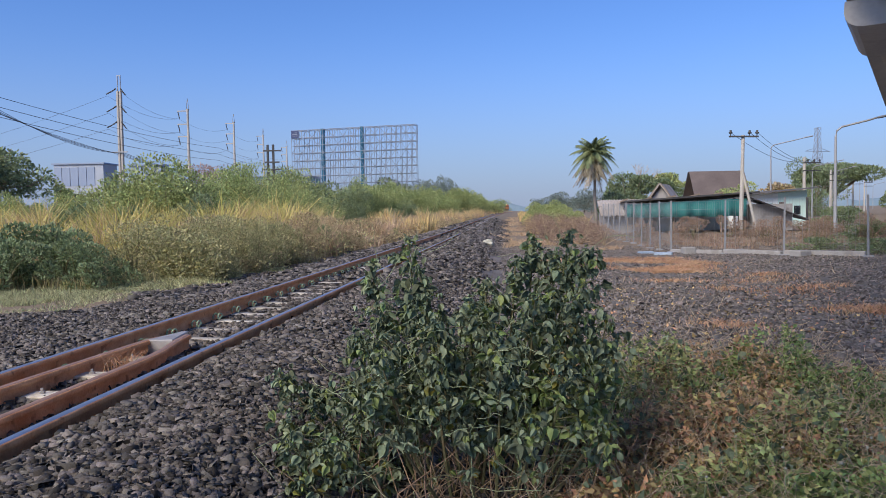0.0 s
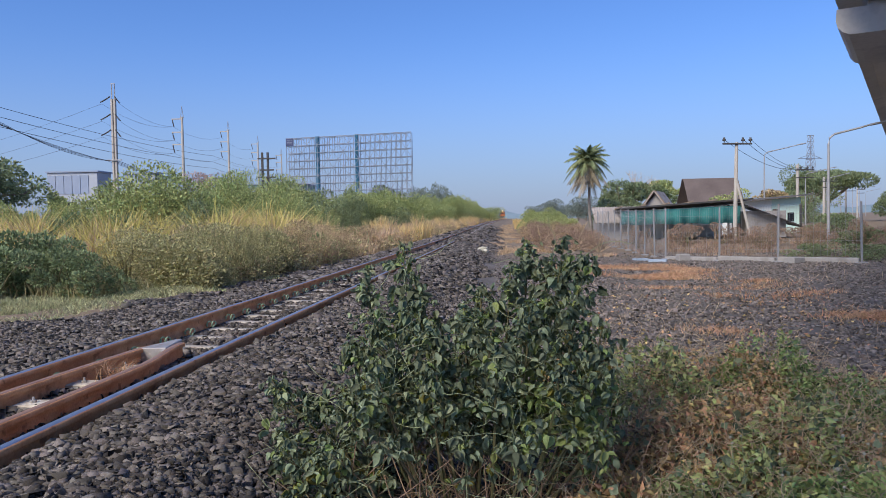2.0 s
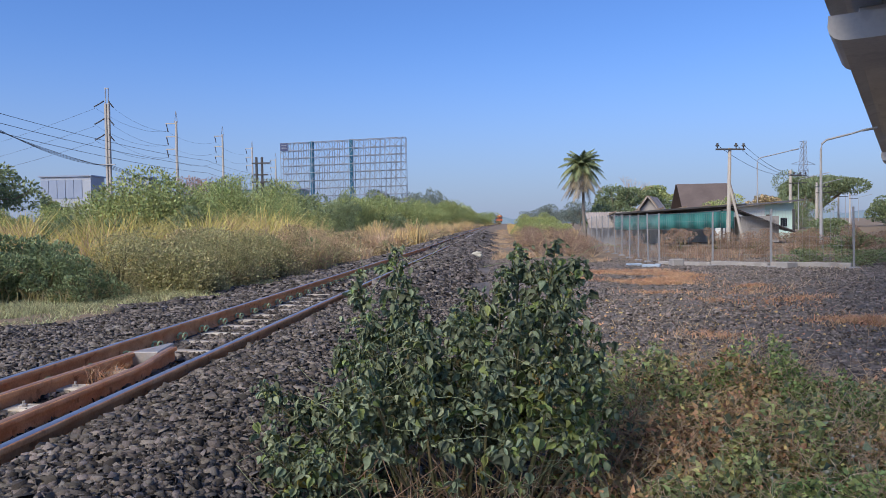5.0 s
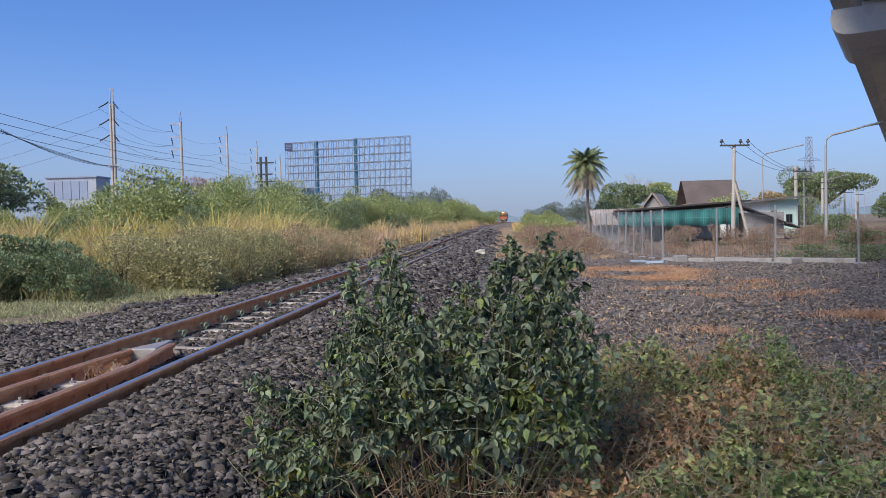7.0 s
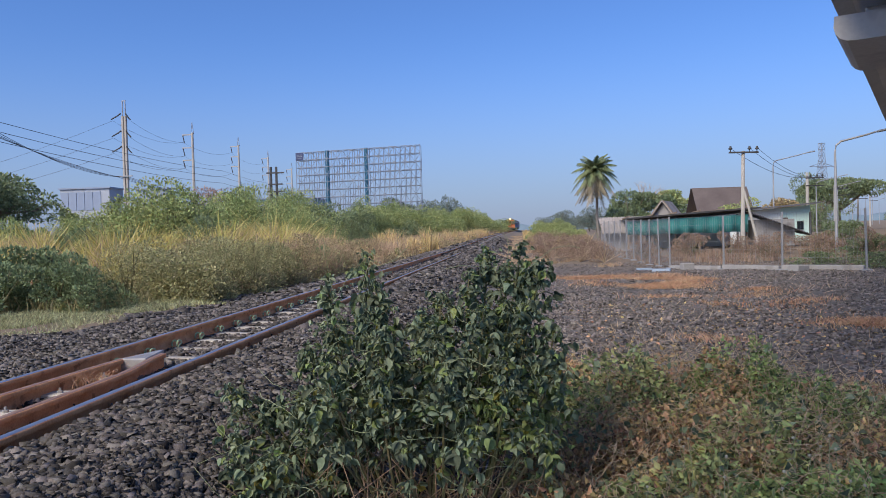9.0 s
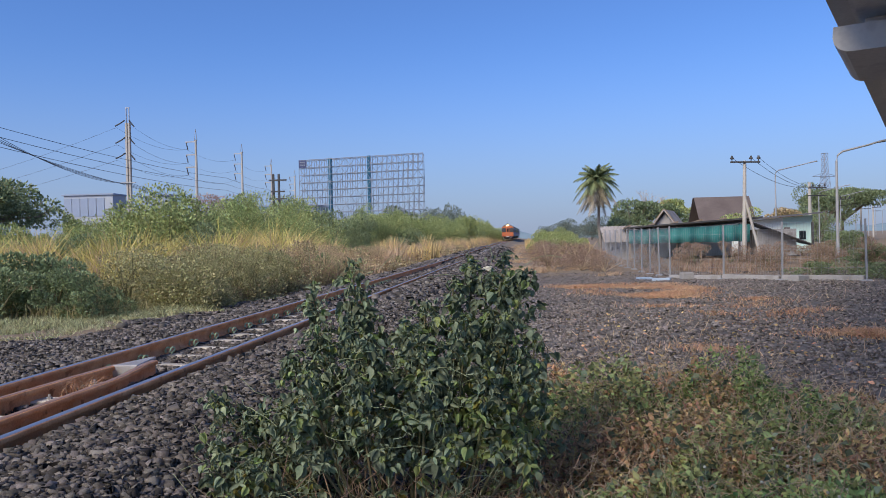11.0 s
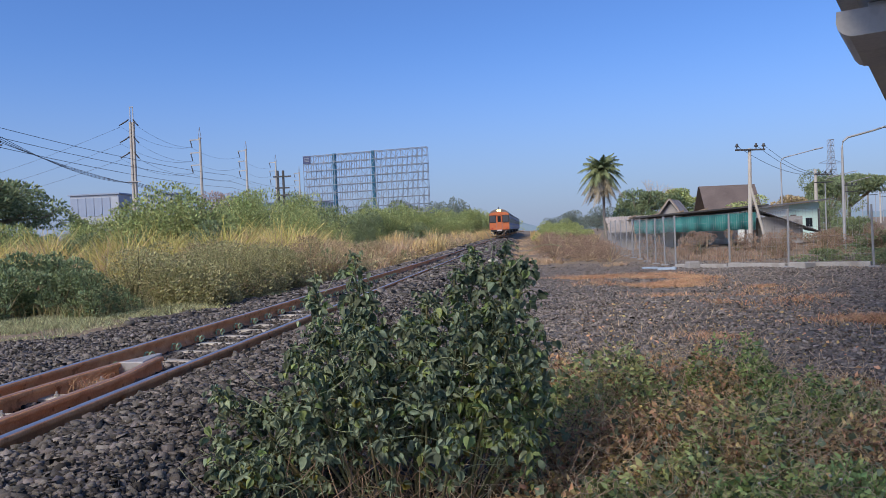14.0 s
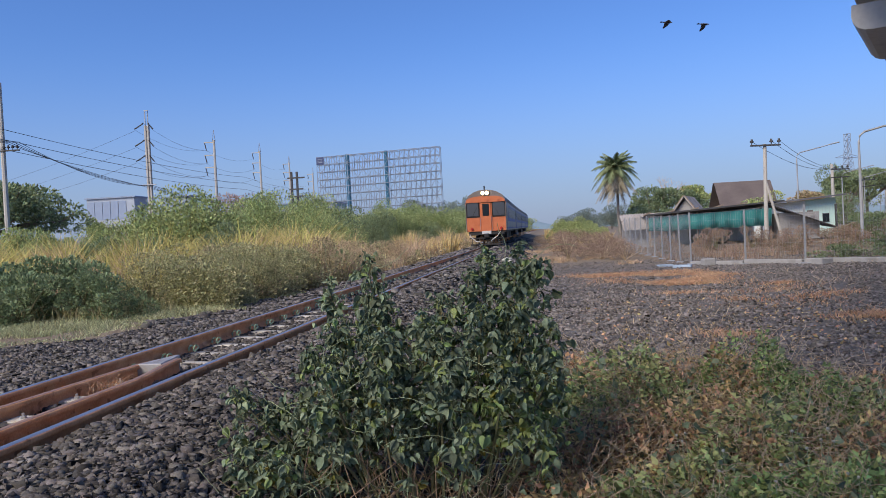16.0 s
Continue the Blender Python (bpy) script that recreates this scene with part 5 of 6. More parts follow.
scatter(shrub_set("dark green rounded shrub in the thicket", "dark thicket shrubs", M_TREE, 3, 4500, 0.17, 4.0, 3.4, lob=14),
        [(-9 - rnd.uniform(0, 9) + 0.05 * k, 40 + 5.5 * k, rnd.uniform(0.5, 1.1), rnd.choice((0.5, 0.8, 1.1))) for k in range(20)])
scatter(shrub_set("dusty olive bush amid yellow grass", "bushes amid the yellow grass", M_SHRUBOLIVE, 3, 3800, 0.09, 2.2, 1.5, lob=12),
        [(-7.5 - 0.62 * k - rnd.uniform(0, 1.2), 26 + rnd.uniform(0, 9), rnd.uniform(0.5, 1.1), rnd.choice((0.35, 0.5, 0.7, 0.9))) for k in range(15)])
# dry brush on the right of the line
scatter(shrub_set("reddish brown dry brush", "dry brush beside the line", M_BRUSH, 3, 3000, 0.07, 2.2, 1.7, M_TWIG, 14),
        [(5.6 + rnd.uniform(0, 3.4) + 0.03 * k, 33 + 1.5 * k, rnd.uniform(0.5, 1.05), rnd.uniform(0.35, 0.85)) for k in range(24)])
scatter(shrub_set("yellow-green scrub beside the line", "green scrub beside the line", M_SHRUB, 3, 3200, 0.14, 3.0, 2.4, M_STEM),
        [(7.5 + rnd.uniform(-0.8, 4) + 0.05 * k * 4, 62 + 5 * k, rnd.uniform(0.7, 1.1), rnd.uniform(0.7, 1.0)) for k in range(18)])
scatter(shrub_set("half-dry bush behind the wire fence", "bushes behind the fence", M_BRUSH, 3, 3000, 0.07, 2.2, 1.5),
        [(10.8 + 0.6 * k + rnd.uniform(-0.4, 0.4), 34 + rnd.uniform(-3, 9), rnd.uniform(0.4, 0.9), rnd.uniform(0.35, 0.8)) for k in range(28)])
scatter(shrub_set("dark green bush near the road", "bushes near the road", M_SHRUBDARK, 3, 3000, 0.10, 2.2, 1.6),
        [(15.6, 24.5, 0.7, 0.3), (17.2, 25.5, 0.9, 0.36), (19.2, 33, 1.0, 0.5), (22.5, 42, 1.2, 0.9), (14.6, 26.5, 0.8, 0.3), (26, 52, 1.0, 0.7), (30, 60, 1.1, 0.8)])


def build_trees():
    def tree(label, x, y, h, w, mat, leaves, size, seed, trunk_r=0.3, count=16, base=0.45, flat=False, bark=M_BARK):
        rng = np.random.default_rng(seed)
        lobes = random_lobes(rng, w, h, count, base)
        if flat:
            lobes = [(a, b, h * 0.62 + 0.3 * (c - h * 0.62) + 0.12 * h * (1 - math.hypot(a, b) / (w / 2)), r * 0.8, 0.42) for a, b, c, r, q in lobes]
        t = crown_thing("tree", label, "tree", "", leaves, size, lobes, mat, (h * 0.32, trunk_r), bark, rng)
        t.matrix_basis = pose(x, y, float(ground(x, y)), 0, 0, seed * 40)

    tree("broad rain tree with flat dark green crown", -44.2, 60, 9.6, 14.5, M_TREE, 30000, 0.30, 3, 0.35, 60, 0.0, True)
    tree("round dark green tree behind the sheds", 17.2, 80, 4.9, 5.5, M_TREE, 8000, 0.24, 4, 0.2, 14, 0.25)
    tree("round dark green tree behind the sheds", 14.0, 66, 2.9, 3.6, M_TREE, 5000, 0.18, 5, 0.15, 12, 0.2)
    tree("spreading green tree behind the brown roof", 24.2, 92, 7.0, 6.0, M_SHRUB, 5000, 0.26, 6, 0.2, 12, 0.5, True)
    tree("dark dense tree behind the house", 22.0, 84, 5.2, 3.0, M_SHRUBDARK, 5000, 0.24, 7, 0.2, 10, 0.3)
    tree("leafy shrub tree before the brown roof", 25.0, 70, 3.7, 5.0, M_SHRUB, 6000, 0.18, 8, 0.15, 12, 0.2)
    tree("spreading rain tree beside the road", 56.5, 122, 9.6, 13.0, M_TREE, 16000, 0.3, 9, 0.35, 18, 0.4, True)
    tree("leafy green tree beside the road", 52.0, 118, 8.2, 8.0, M_TREE, 9000, 0.26, 10, 0.2, 14, 0.2)
    tree("leafy green tree beside the road", 49.5, 113, 4.2, 5.4, M_TREE, 5000, 0.2, 11, 0.2, 14, 0.2)
    tree("sparse pinkish flowering tree above the thicket", -25.5, 72, 6.6, 5.4, M_PINK, 4200, 0.16, 12, 0.16, 18, 0.45)
    tree("thin tree on the works ground", -57, 100, 6.2, 3.2, M_SHRUB, 2500, 0.25, 13, 0.12, 8, 0.6)
    tree("dark tree behind the billboard", -17.5, 152, 8.0, 7.0, M_TREE, 6000, 0.4, 14, 0.2, 12, 0.3)
    tree("small tree beside the road", 36.5, 92, 5.2, 4.4, M_SHRUBDRY, 2600, 0.24, 16, 0.15, 10, 0.5, True)
    tree("small tree far along the road", 70, 128, 5.0, 6.0, M_TREE, 5000, 0.3, 17, 0.2, 12, 0.3)
    tree("small tree far along the road", 100, 170, 6.0, 9.0, M_TREE, 5000, 0.4, 18, 0.2, 12, 0.3)


build_trees()


def build_far_wood():
    """Single trees standing far off on both sides of the line."""
    protos = []
    for k in range(3):
        rng = np.random.default_rng(60 + k)
        protos.append(crown_thing("tree", "far green tree with morning haze put into its leaf colour", "tree", "far trees beside the line", 3200, 0.42, random_lobes(rng, 9, 10, 16, 0.15), M_HAZYTREE, (2.5, 0.2), M_BARK, rng))
    rr = random.Random(8)
    left = [(float(line_x(190 + 9 * k)) - 15 - rr.uniform(0, 16) - 0.05 * 9 * k, 190 + 9 * k, rr.uniform(0.6, 1.1), rr.uniform(0.7, 1.35)) for k in range(34)]
    right = [(float(line_x(210 + 16 * k)) + 16 + rr.uniform(0, 22), 210 + 16 * k, rr.uniform(0.6, 1.0), rr.uniform(0.5, 0.8)) for k in range(16)]
    scatter(protos, left + right)


build_far_wood()


def build_bare_tree():
    x, y = 21.0, 90
    t = thing("bare_tree", pose(x, y, float(ground(x, y))), "leafless pale bare tree behind the roofs", "tree")
    rng, segs, rad = random.Random(3), [], []

    def grow(p, d, length, r, n):
        q = p + d * length
        segs.append((tuple(p), tuple(q)))
        rad.append(r)
        if n:
            for _ in range(3):
                e = (d + Vector((rng.uniform(-1, 1), rng.uniform(-1, 1), rng.uniform(-0.2, 0.7))) * 0.6).normalized()
                grow(q, e, length * rng.uniform(0.6, 0.85), r * 0.6, n - 1)

    grow(Vector((0, 0, 0)), Vector((0, 0, 1)), 2.1, 0.08, 5)
    meshed("trunk", bars("trunk", segs, np.array(rad), M_TWIG), t)


build_bare_tree()


def build_palm():
    x, y = 11.75, 64
    p = thing("coconut_palm", pose(x, y, float(ground(x, y))), "coconut palm with green crown and hanging dry fronds", "palm tree")
    bm = bmesh.new()
    tube(bm, [(0.04 * math.sin(k) - 0.02 * k, 0, -0.3 + 0.555 * k) for k in range(13)], [0.135 - 0.003 * k + 0.01 * (k % 2) for k in range(13)], 10)
    part("trunk", bm, M_PALMBARK, p, "slim ringed grey trunk")
    top = Vector((-0.24, 0, 6.35))
    rng = random.Random(11)

    def frond(a, lift, length, droop, dry):
        d = Vector((math.cos(a), math.sin(a), 0))
        pts = [top + d * (length * u * math.cos(lift * (1 - 0.3 * u))) + Vector((0, 0, length * (u * math.sin(lift) - droop * u * u))) for u in (i / 12 for i in range(13))]
        v, f = [], []
        side = Vector((-d.y, d.x, 0))
        for i in range(1, 36):
            u = i / 36
            k = min(int(u * 12), 11)
            c = pts[k].lerp(pts[k + 1], u * 12 - k)
            w = 0.66 * math.sin(math.pi * min(1, 0.15 + u * 0.85)) ** 0.7
            along = (pts[k + 1] - pts[k]).normalized()
            for s in (-1, 1):
                e = c + side * s * w * 0.72 + along * w * 0.45 - Vector((0, 0, w * rng.uniform(0.35, 0.7) * (1.3 if dry else 1)))
                n = len(v)
                v += [c - along * 0.05, c + along * 0.05, e]
                f.append((n, n + 1, n + 2))
        for a0, b0 in zip(pts, pts[1:]):
            n = len(v)
            v += [a0 + side * 0.02, a0 - side * 0.02, b0]
            f.append((n, n + 1, n + 2))
        meshed("frond", bake("frond", v, f, M_PALMDRY if dry else M_PALM), p, "hanging dry brown frond" if dry else "")

    for k in range(34):
        u = k / 34
        frond(k * 2.399, 1.42 - 1.5 * u, rng.uniform(1.9, 2.4), 0.30 + 0.75 * u, False)
    for k in range(26):
        frond(k * 2.399 + 1, -0.5 - rng.uniform(0, 0.8), rng.uniform(1.5, 2.4), 0.45, True)


build_palm()


def build_banana():
    x, y = 20.6, 63
    t = thing("banana_plant", pose(x, y, float(ground(x, y))), "banana plant with long pale green leaves", "banana plant")
    bm = bmesh.new()
    tube(bm, [(0, 0, -0.2), (0, 0, 1.6)], [0.14, 0.09], 8)
    part("stalk", bm, M_WEED, t)
    for k, (a, l) in enumerate(((0.3, 1.5), (2.6, 1.5), (3.4, 1.2), (5.4, 1.3), (1.5, 1.4))):
        v, f = [], []
        for i in range(9):
            u = i / 8
            c = Vector((math.cos(a) * u * l * 0.8, math.sin(a) * u * l * 0.8, 1.5 + l * (0.9 * u - 0.55 * u * u)))
            w = 0.2 * math.sin(math.pi * min(0.95, 0.1 + 0.85 * u))
            s = Vector((-math.sin(a), math.cos(a), 0)) * w
            v += [c + s - Vector((0, 0, w * 0.3)), c, c - s - Vector((0, 0, w * 0.3))]
            if i:
                n = len(v)
                f += [(n - 6, n - 5, n - 2, n - 3), (n - 5, n - 4, n - 1, n - 2)]
        meshed("leaf", bake("leaf", v, f, M_WEED), t)


build_banana()


# ---- grasses ----
def strip(n, y0, y1, left, right, rng, bias=1.0):
    """Places between two edges, each a function of y, denser near the front with bias above 1."""
    y = y0 + (y1 - y0) * rng.random(n) ** bias
    u = rng.random(n)
    x = left(y) + (right(y) - left(y)) * u
    return x, y


def patchy(x, y, rng, scale, cut):
    """Keep the places where a slow pattern is high."""
    q = np.sin(x * scale + 1.3 * np.sin(y * scale * 0.7)) + np.sin(y * scale * 1.1 + 2 * np.sin(x * scale * 0.5 + 1))
    keep = q + rng.normal(size=len(x)) * 0.5 > cut
    return x[keep], y[keep]


def grass(name, label, n, area, height, lean, width, mat, bias=1.0, cut=None, scale=0.6, per=36, spread=0.16):
    """Grass in tussocks of uneven height that fan out from their middles."""
    rng = np.random.default_rng(len(name) * 31 + n)
    x, y = strip(max(8, n // per), *area, rng, bias)
    if cut is not None:
        x, y = patchy(x, y, rng, scale, cut)
    swell = 0.72 + 0.28 * np.sin(x * 0.9 + 2 * np.sin(y * 0.37)) * np.sin(y * 0.6 + x * 0.3)
    tall = swell * rng.uniform(0.45, 1.2, len(x))
    own = rng.integers(0, len(x), len(x) * per)
    gap = rng.normal(size=(len(own), 2)) * spread * np.sqrt(tall[own])[:, None]
    px, py = x[own] + gap[:, 0], y[own] + gap[:, 1]
    ob = meshed(name, blades(name, on_ground(px, py) - np.array([[0, 0, 0.02]]), height * tall[own], lean, width, mat, rng))
    return tagged(ob, label, "grass", kind="stuff")


def gravel_edge(y):
    """Where the grass on the left meets the ballast."""
    return np.interp(y, [4, 10, 12, 16, 22, 60, 400], [-5.6, -4.3, -3.7, -2.9, -2.4, -1.6, 8.5]) + 0.25 * np.sin(y * 1.7) + 0.15 * np.sin(y * 4.1)


grass("short_grass", "short thin green grass at the gravel's edge", 60000, (5, 21, lambda y: gravel_edge(y) - 7 + 0 * y, gravel_edge), 0.11, 0.9, 0.016, M_GRASS, cut=-0.9, scale=1.4)
grass("olive_grass", "knee-high olive grass and weeds", 52000, (14, 32, lambda y: gravel_edge(y) - 16, lambda y: gravel_edge(y) - 1.2 - 0.6 * np.sin(y)), 0.5, 0.5, 0.02, M_MIXGRASS, cut=-0.4)
grass("tan_grass", "tall reddish tan dry grass", 50000, (20, 44, lambda y: -13 - 0.45 * y, lambda y: -3.6 + 0 * y), 1.5, 0.45, 0.03, M_TAN, cut=-0.3, scale=0.55)
grass("yellow_grass", "tall sunlit yellow straw grass", 50000, (23, 48, lambda y: -12 - 0.45 * y, lambda y: -6.0 + 0 * y), 1.85, 0.45, 0.035, M_STRAW, cut=0.1, scale=0.62)
grass("reed_clumps", "pale yellow-green reeds in clumps", 34000, (21, 34, lambda y: -9 - 0.45 * y, lambda y: -5.0 + 0 * y), 2.2, 0.6, 0.045, M_REED, cut=0.4, scale=0.9)
grass("straw_verge", "tall straw-coloured grass along the line", 60000, (26, 210, lambda y: line_x(y) - 9 - 0.01 * y, lambda y: line_x(y) - 3.4 - 0.7 * np.sin(0.9 * y) * np.sin(0.23 * y)), 1.35, 0.5, 0.03, M_TAN, 1.5, cut=-0.9, scale=0.5)
grass("pale_verge", "tall pale yellow grass along the line", 40000, (40, 330, lambda y: line_x(y) - 9, lambda y: line_x(y) - 2.8), 1.8, 0.35, 0.06, M_STRAW, 1.3, cut=0.2, scale=0.2)
grass("right_verge", "dry tan grass on the right of the line", 40000, (29, 130, lambda y: line_x(y) + 2.6 + 0.4 * np.sin(y), lambda y: line_x(y) + 7.5), 0.3, 0.7, 0.02, M_TAN, 1.3, cut=0.0, scale=0.7)
grass("right_straw", "yellow grass on the right of the line", 16000, (48, 200, lambda y: line_x(y) + 4.5, lambda y: line_x(y) + 9), 1.0, 0.35, 0.06, M_STRAW, 1.3, cut=0.3, scale=0.3)
grass("yard_grass", "dry grass inside the fenced yard", 14000, (27, 42, lambda y: 9.7 + 0 * y, lambda y: 20 + 0 * y), 0.35, 0.5, 0.02, M_BRUSH, cut=0.3)


def weed_growth(name, label, n, area, height, size, mat, cut, scale, per=55):
    """Leafy weeds, each a loose plume of leaves about its own stalks."""
    rng = np.random.default_rng(n)
    x, y = strip(max(8, n // per), *area, rng)
    x, y = patchy(x, y, rng, scale, cut)
    lump = 0.68 + 0.32 * np.sin(x * 1.3 + 1.1 * np.sin(y * 0.9)) * np.sin(y * 1.1 + x)
    tall = height * lump * rng.uniform(0.5, 1.25, len(x))
    own = rng.integers(0, len(x), len(x) * per)
    u = rng.random(len(own)) ** 0.75
    wide = (0.10 + 0.22 * np.sin(np.pi * np.clip(0.15 + 0.8 * u, 0, 1))) * tall[own] ** 0.7
    a, q = rng.uniform(0, 2 * np.pi, len(own)), np.sqrt(rng.random(len(own))) * wide * 1.3
    out = np.stack([np.cos(a), np.sin(a), np.zeros(len(own))], axis=1)
    p = on_ground(x, y)[own] + out * q[:, None]
    p[:, 2] += u * tall[own]
    ob = meshed(name, flakes(name, p, out * 0.8 + rng.normal(size=p.shape) * 0.6 + np.array([[0, 0, 0.55]]), size * rng.uniform(0.6, 1.5, len(own)), mat, 0.45, rng))
    return tagged(ob, label, "weeds", kind="stuff")


grass("fringe_grass", "olive ankle-high grass before the shrubs", 50000, (12, 20, lambda y: gravel_edge(y) - 5.5, lambda y: gravel_edge(y) - 0.6), 0.15, 1.0, 0.013, M_GRASS, cut=-0.8, scale=1.1)
weed_growth("tall_weeds", "tall dusty green weeds beside the track", 130000, (16, 32, lambda y: np.maximum(gravel_edge(y) - 6, 3.4 - 0.47 * (y + 0.7)), lambda y: gravel_edge(y) - 0.4), 1.05, 0.07, M_SHRUBOLIVE, -0.5, 0.9)
weed_growth("brown_weeds", "brown seeding weeds beside the track", 80000, (18, 40, lambda y: gravel_edge(y) - 4, lambda y: gravel_edge(y) - 0.3), 1.0, 0.062, M_SHRUBDRY, -0.3, 0.8)
weed_growth("green_undergrowth", "green undergrowth behind the yellow grass", 60000, (26, 42, lambda y: -10 - 0.45 * y, lambda y: -6 + 0 * y), 1.0, 0.13, M_SHRUB, -0.1, 0.5)


weed_growth("verge_weeds", "dull green and brown weeds along the verge", 50000, (28, 110, lambda y: line_x(y) - 7.5, lambda y: line_x(y) - 2.7), 0.9, 0.12, M_SHRUBDRY, -0.4, 0.45)
weed_growth("verge_green", "green weeds in the straw along the verge", 30000, (30, 130, lambda y: line_x(y) - 9, lambda y: line_x(y) - 3.2), 1.1, 0.13, M_SHRUBOLIVE, 0.2, 0.4)


def build_patches():
    """Flat patches of short orange dry grass on the gravel yard."""
    for x, y, a, b, n in ((7.6, 20.0, 1.5, 1.9, 15000), (6.9, 22.5, 1.6, 0.9, 9000), (8.0, 15.6, 1.1, 0.7, 6500), (7.2, 17.2, 0.9, 0.6, 4000), (10.6, 12.8, 1.9, 1.0, 10000), (9.6, 10.2, 1.6, 0.6, 5500), (7.1, 13.4, 0.6, 0.4, 900), (9.2, 16.2, 0.3, 0.25, 400), (6.4, 8.9, 0.6, 0.5, 500)):
        rng = np.random.default_rng(int(x * 10 + y))
        u, v = rng.normal(size=n) * 0.5, rng.normal(size=n) * 0.5
        px, py = x + a * u, y + b * v
        px, py = patchy(px, py, rng, 1.6, 0.0)
        ob = meshed("dry_grass_patch", blades("dry_grass_patch", on_ground(px, py), 0.075, 1.3, 0.013, M_ORANGEGRASS, rng))
        tagged(ob, "patch of short orange dry grass on gravel", "grass", "dry grass patches", kind="stuff")


build_patches()


# ---- the far distance ----
def build_backdrop():
    """A long uneven far wood that closes the view, haze put into its glowing colour."""
    for k, (dist, base, amp, x0, x1) in enumerate(((520, 7, 4.5, -900, 1500), (900, 13, 7, -1800, 2600))):
        xs = np.arange(x0, x1, 2.2 + 2 * k)
        rng = np.random.default_rng(k)
        h = np.interp(xs, [-900, -60, -20, 5, 16, 60, 300, 1500], [8, 9, 8, 7, 6, 6, 7, 8]) * (1 + 0.25 * k) + 0.8 * np.sin(xs * 0.21) + 1.0 * np.sin(xs * 0.083 + 2) + amp * 0.22 * (rng.random(len(xs)) - 0.5)
        y = dist + 30 * np.sin(xs * 0.004)
        z = rise(y) - 2
        v = np.concatenate([np.stack([xs, y, z], 1), np.stack([xs, y + 3, z + h * 0.7], 1), np.stack([xs, y + 8, z + h], 1), np.stack([xs, y + 30, z], 1)])
        n = len(xs)
        i = np.arange(n - 1)
        f = np.concatenate([np.stack([i + q * n, i + 1 + q * n, i + 1 + (q + 1) * n, i + (q + 1) * n], 1) for q in range(3)])
        tagged(meshed("backdrop", bake("backdrop", v, f, M_BACKDROP, True)), "far line of trees with blue-grey haze put into its colour", "woodland", kind="structure")


build_backdrop()


# ---- ballast stones ----
STONE_F = np.array([[0, 1, 2], [0, 2, 3], [4, 1, 0], [4, 5, 1], [5, 2, 1], [5, 6, 2], [6, 3, 2], [6, 7, 3], [7, 0, 3], [7, 4, 0]])


def stone_array(at, size, rng):
    n = len(at)
    c = np.array([[0.6, 0.4, 0.42], [-0.45, 0.5, 0.48], [-0.6, -0.4, 0.42], [0.45, -0.5, 0.5], [0.75, 0.5, -0.4], [-0.6, 0.6, -0.4], [-0.65, -0.6, -0.4], [0.65, -0.55, -0.4]])
    c = (c[None] + rng.uniform(-0.24, 0.24, (n, 8, 3))) * (rng.uniform(0.65, 1.35, (n, 1, 3)) * np.array([1.1, 0.85, 0.85])) * size[:, None, None]
    a, b = rng.uniform(0, 2 * np.pi, n), rng.normal(size=n) * 1.3
    ca, sa, cb, sb = np.cos(a), np.sin(a), np.cos(b), np.sin(b)
    x, y, z = c[..., 0], c[..., 1], c[..., 2]
    y, z = y * cb[:, None] - z * sb[:, None], y * sb[:, None] + z * cb[:, None]
    x, y = x * ca[:, None] - y * sa[:, None], x * sa[:, None] + y * ca[:, None]
    v = np.stack([x, y, z], axis=-1) + at[:, None]
    return v.reshape(-1, 3), (STONE_F[None] + np.arange(n)[:, None, None] * 8).reshape(-1, 3)


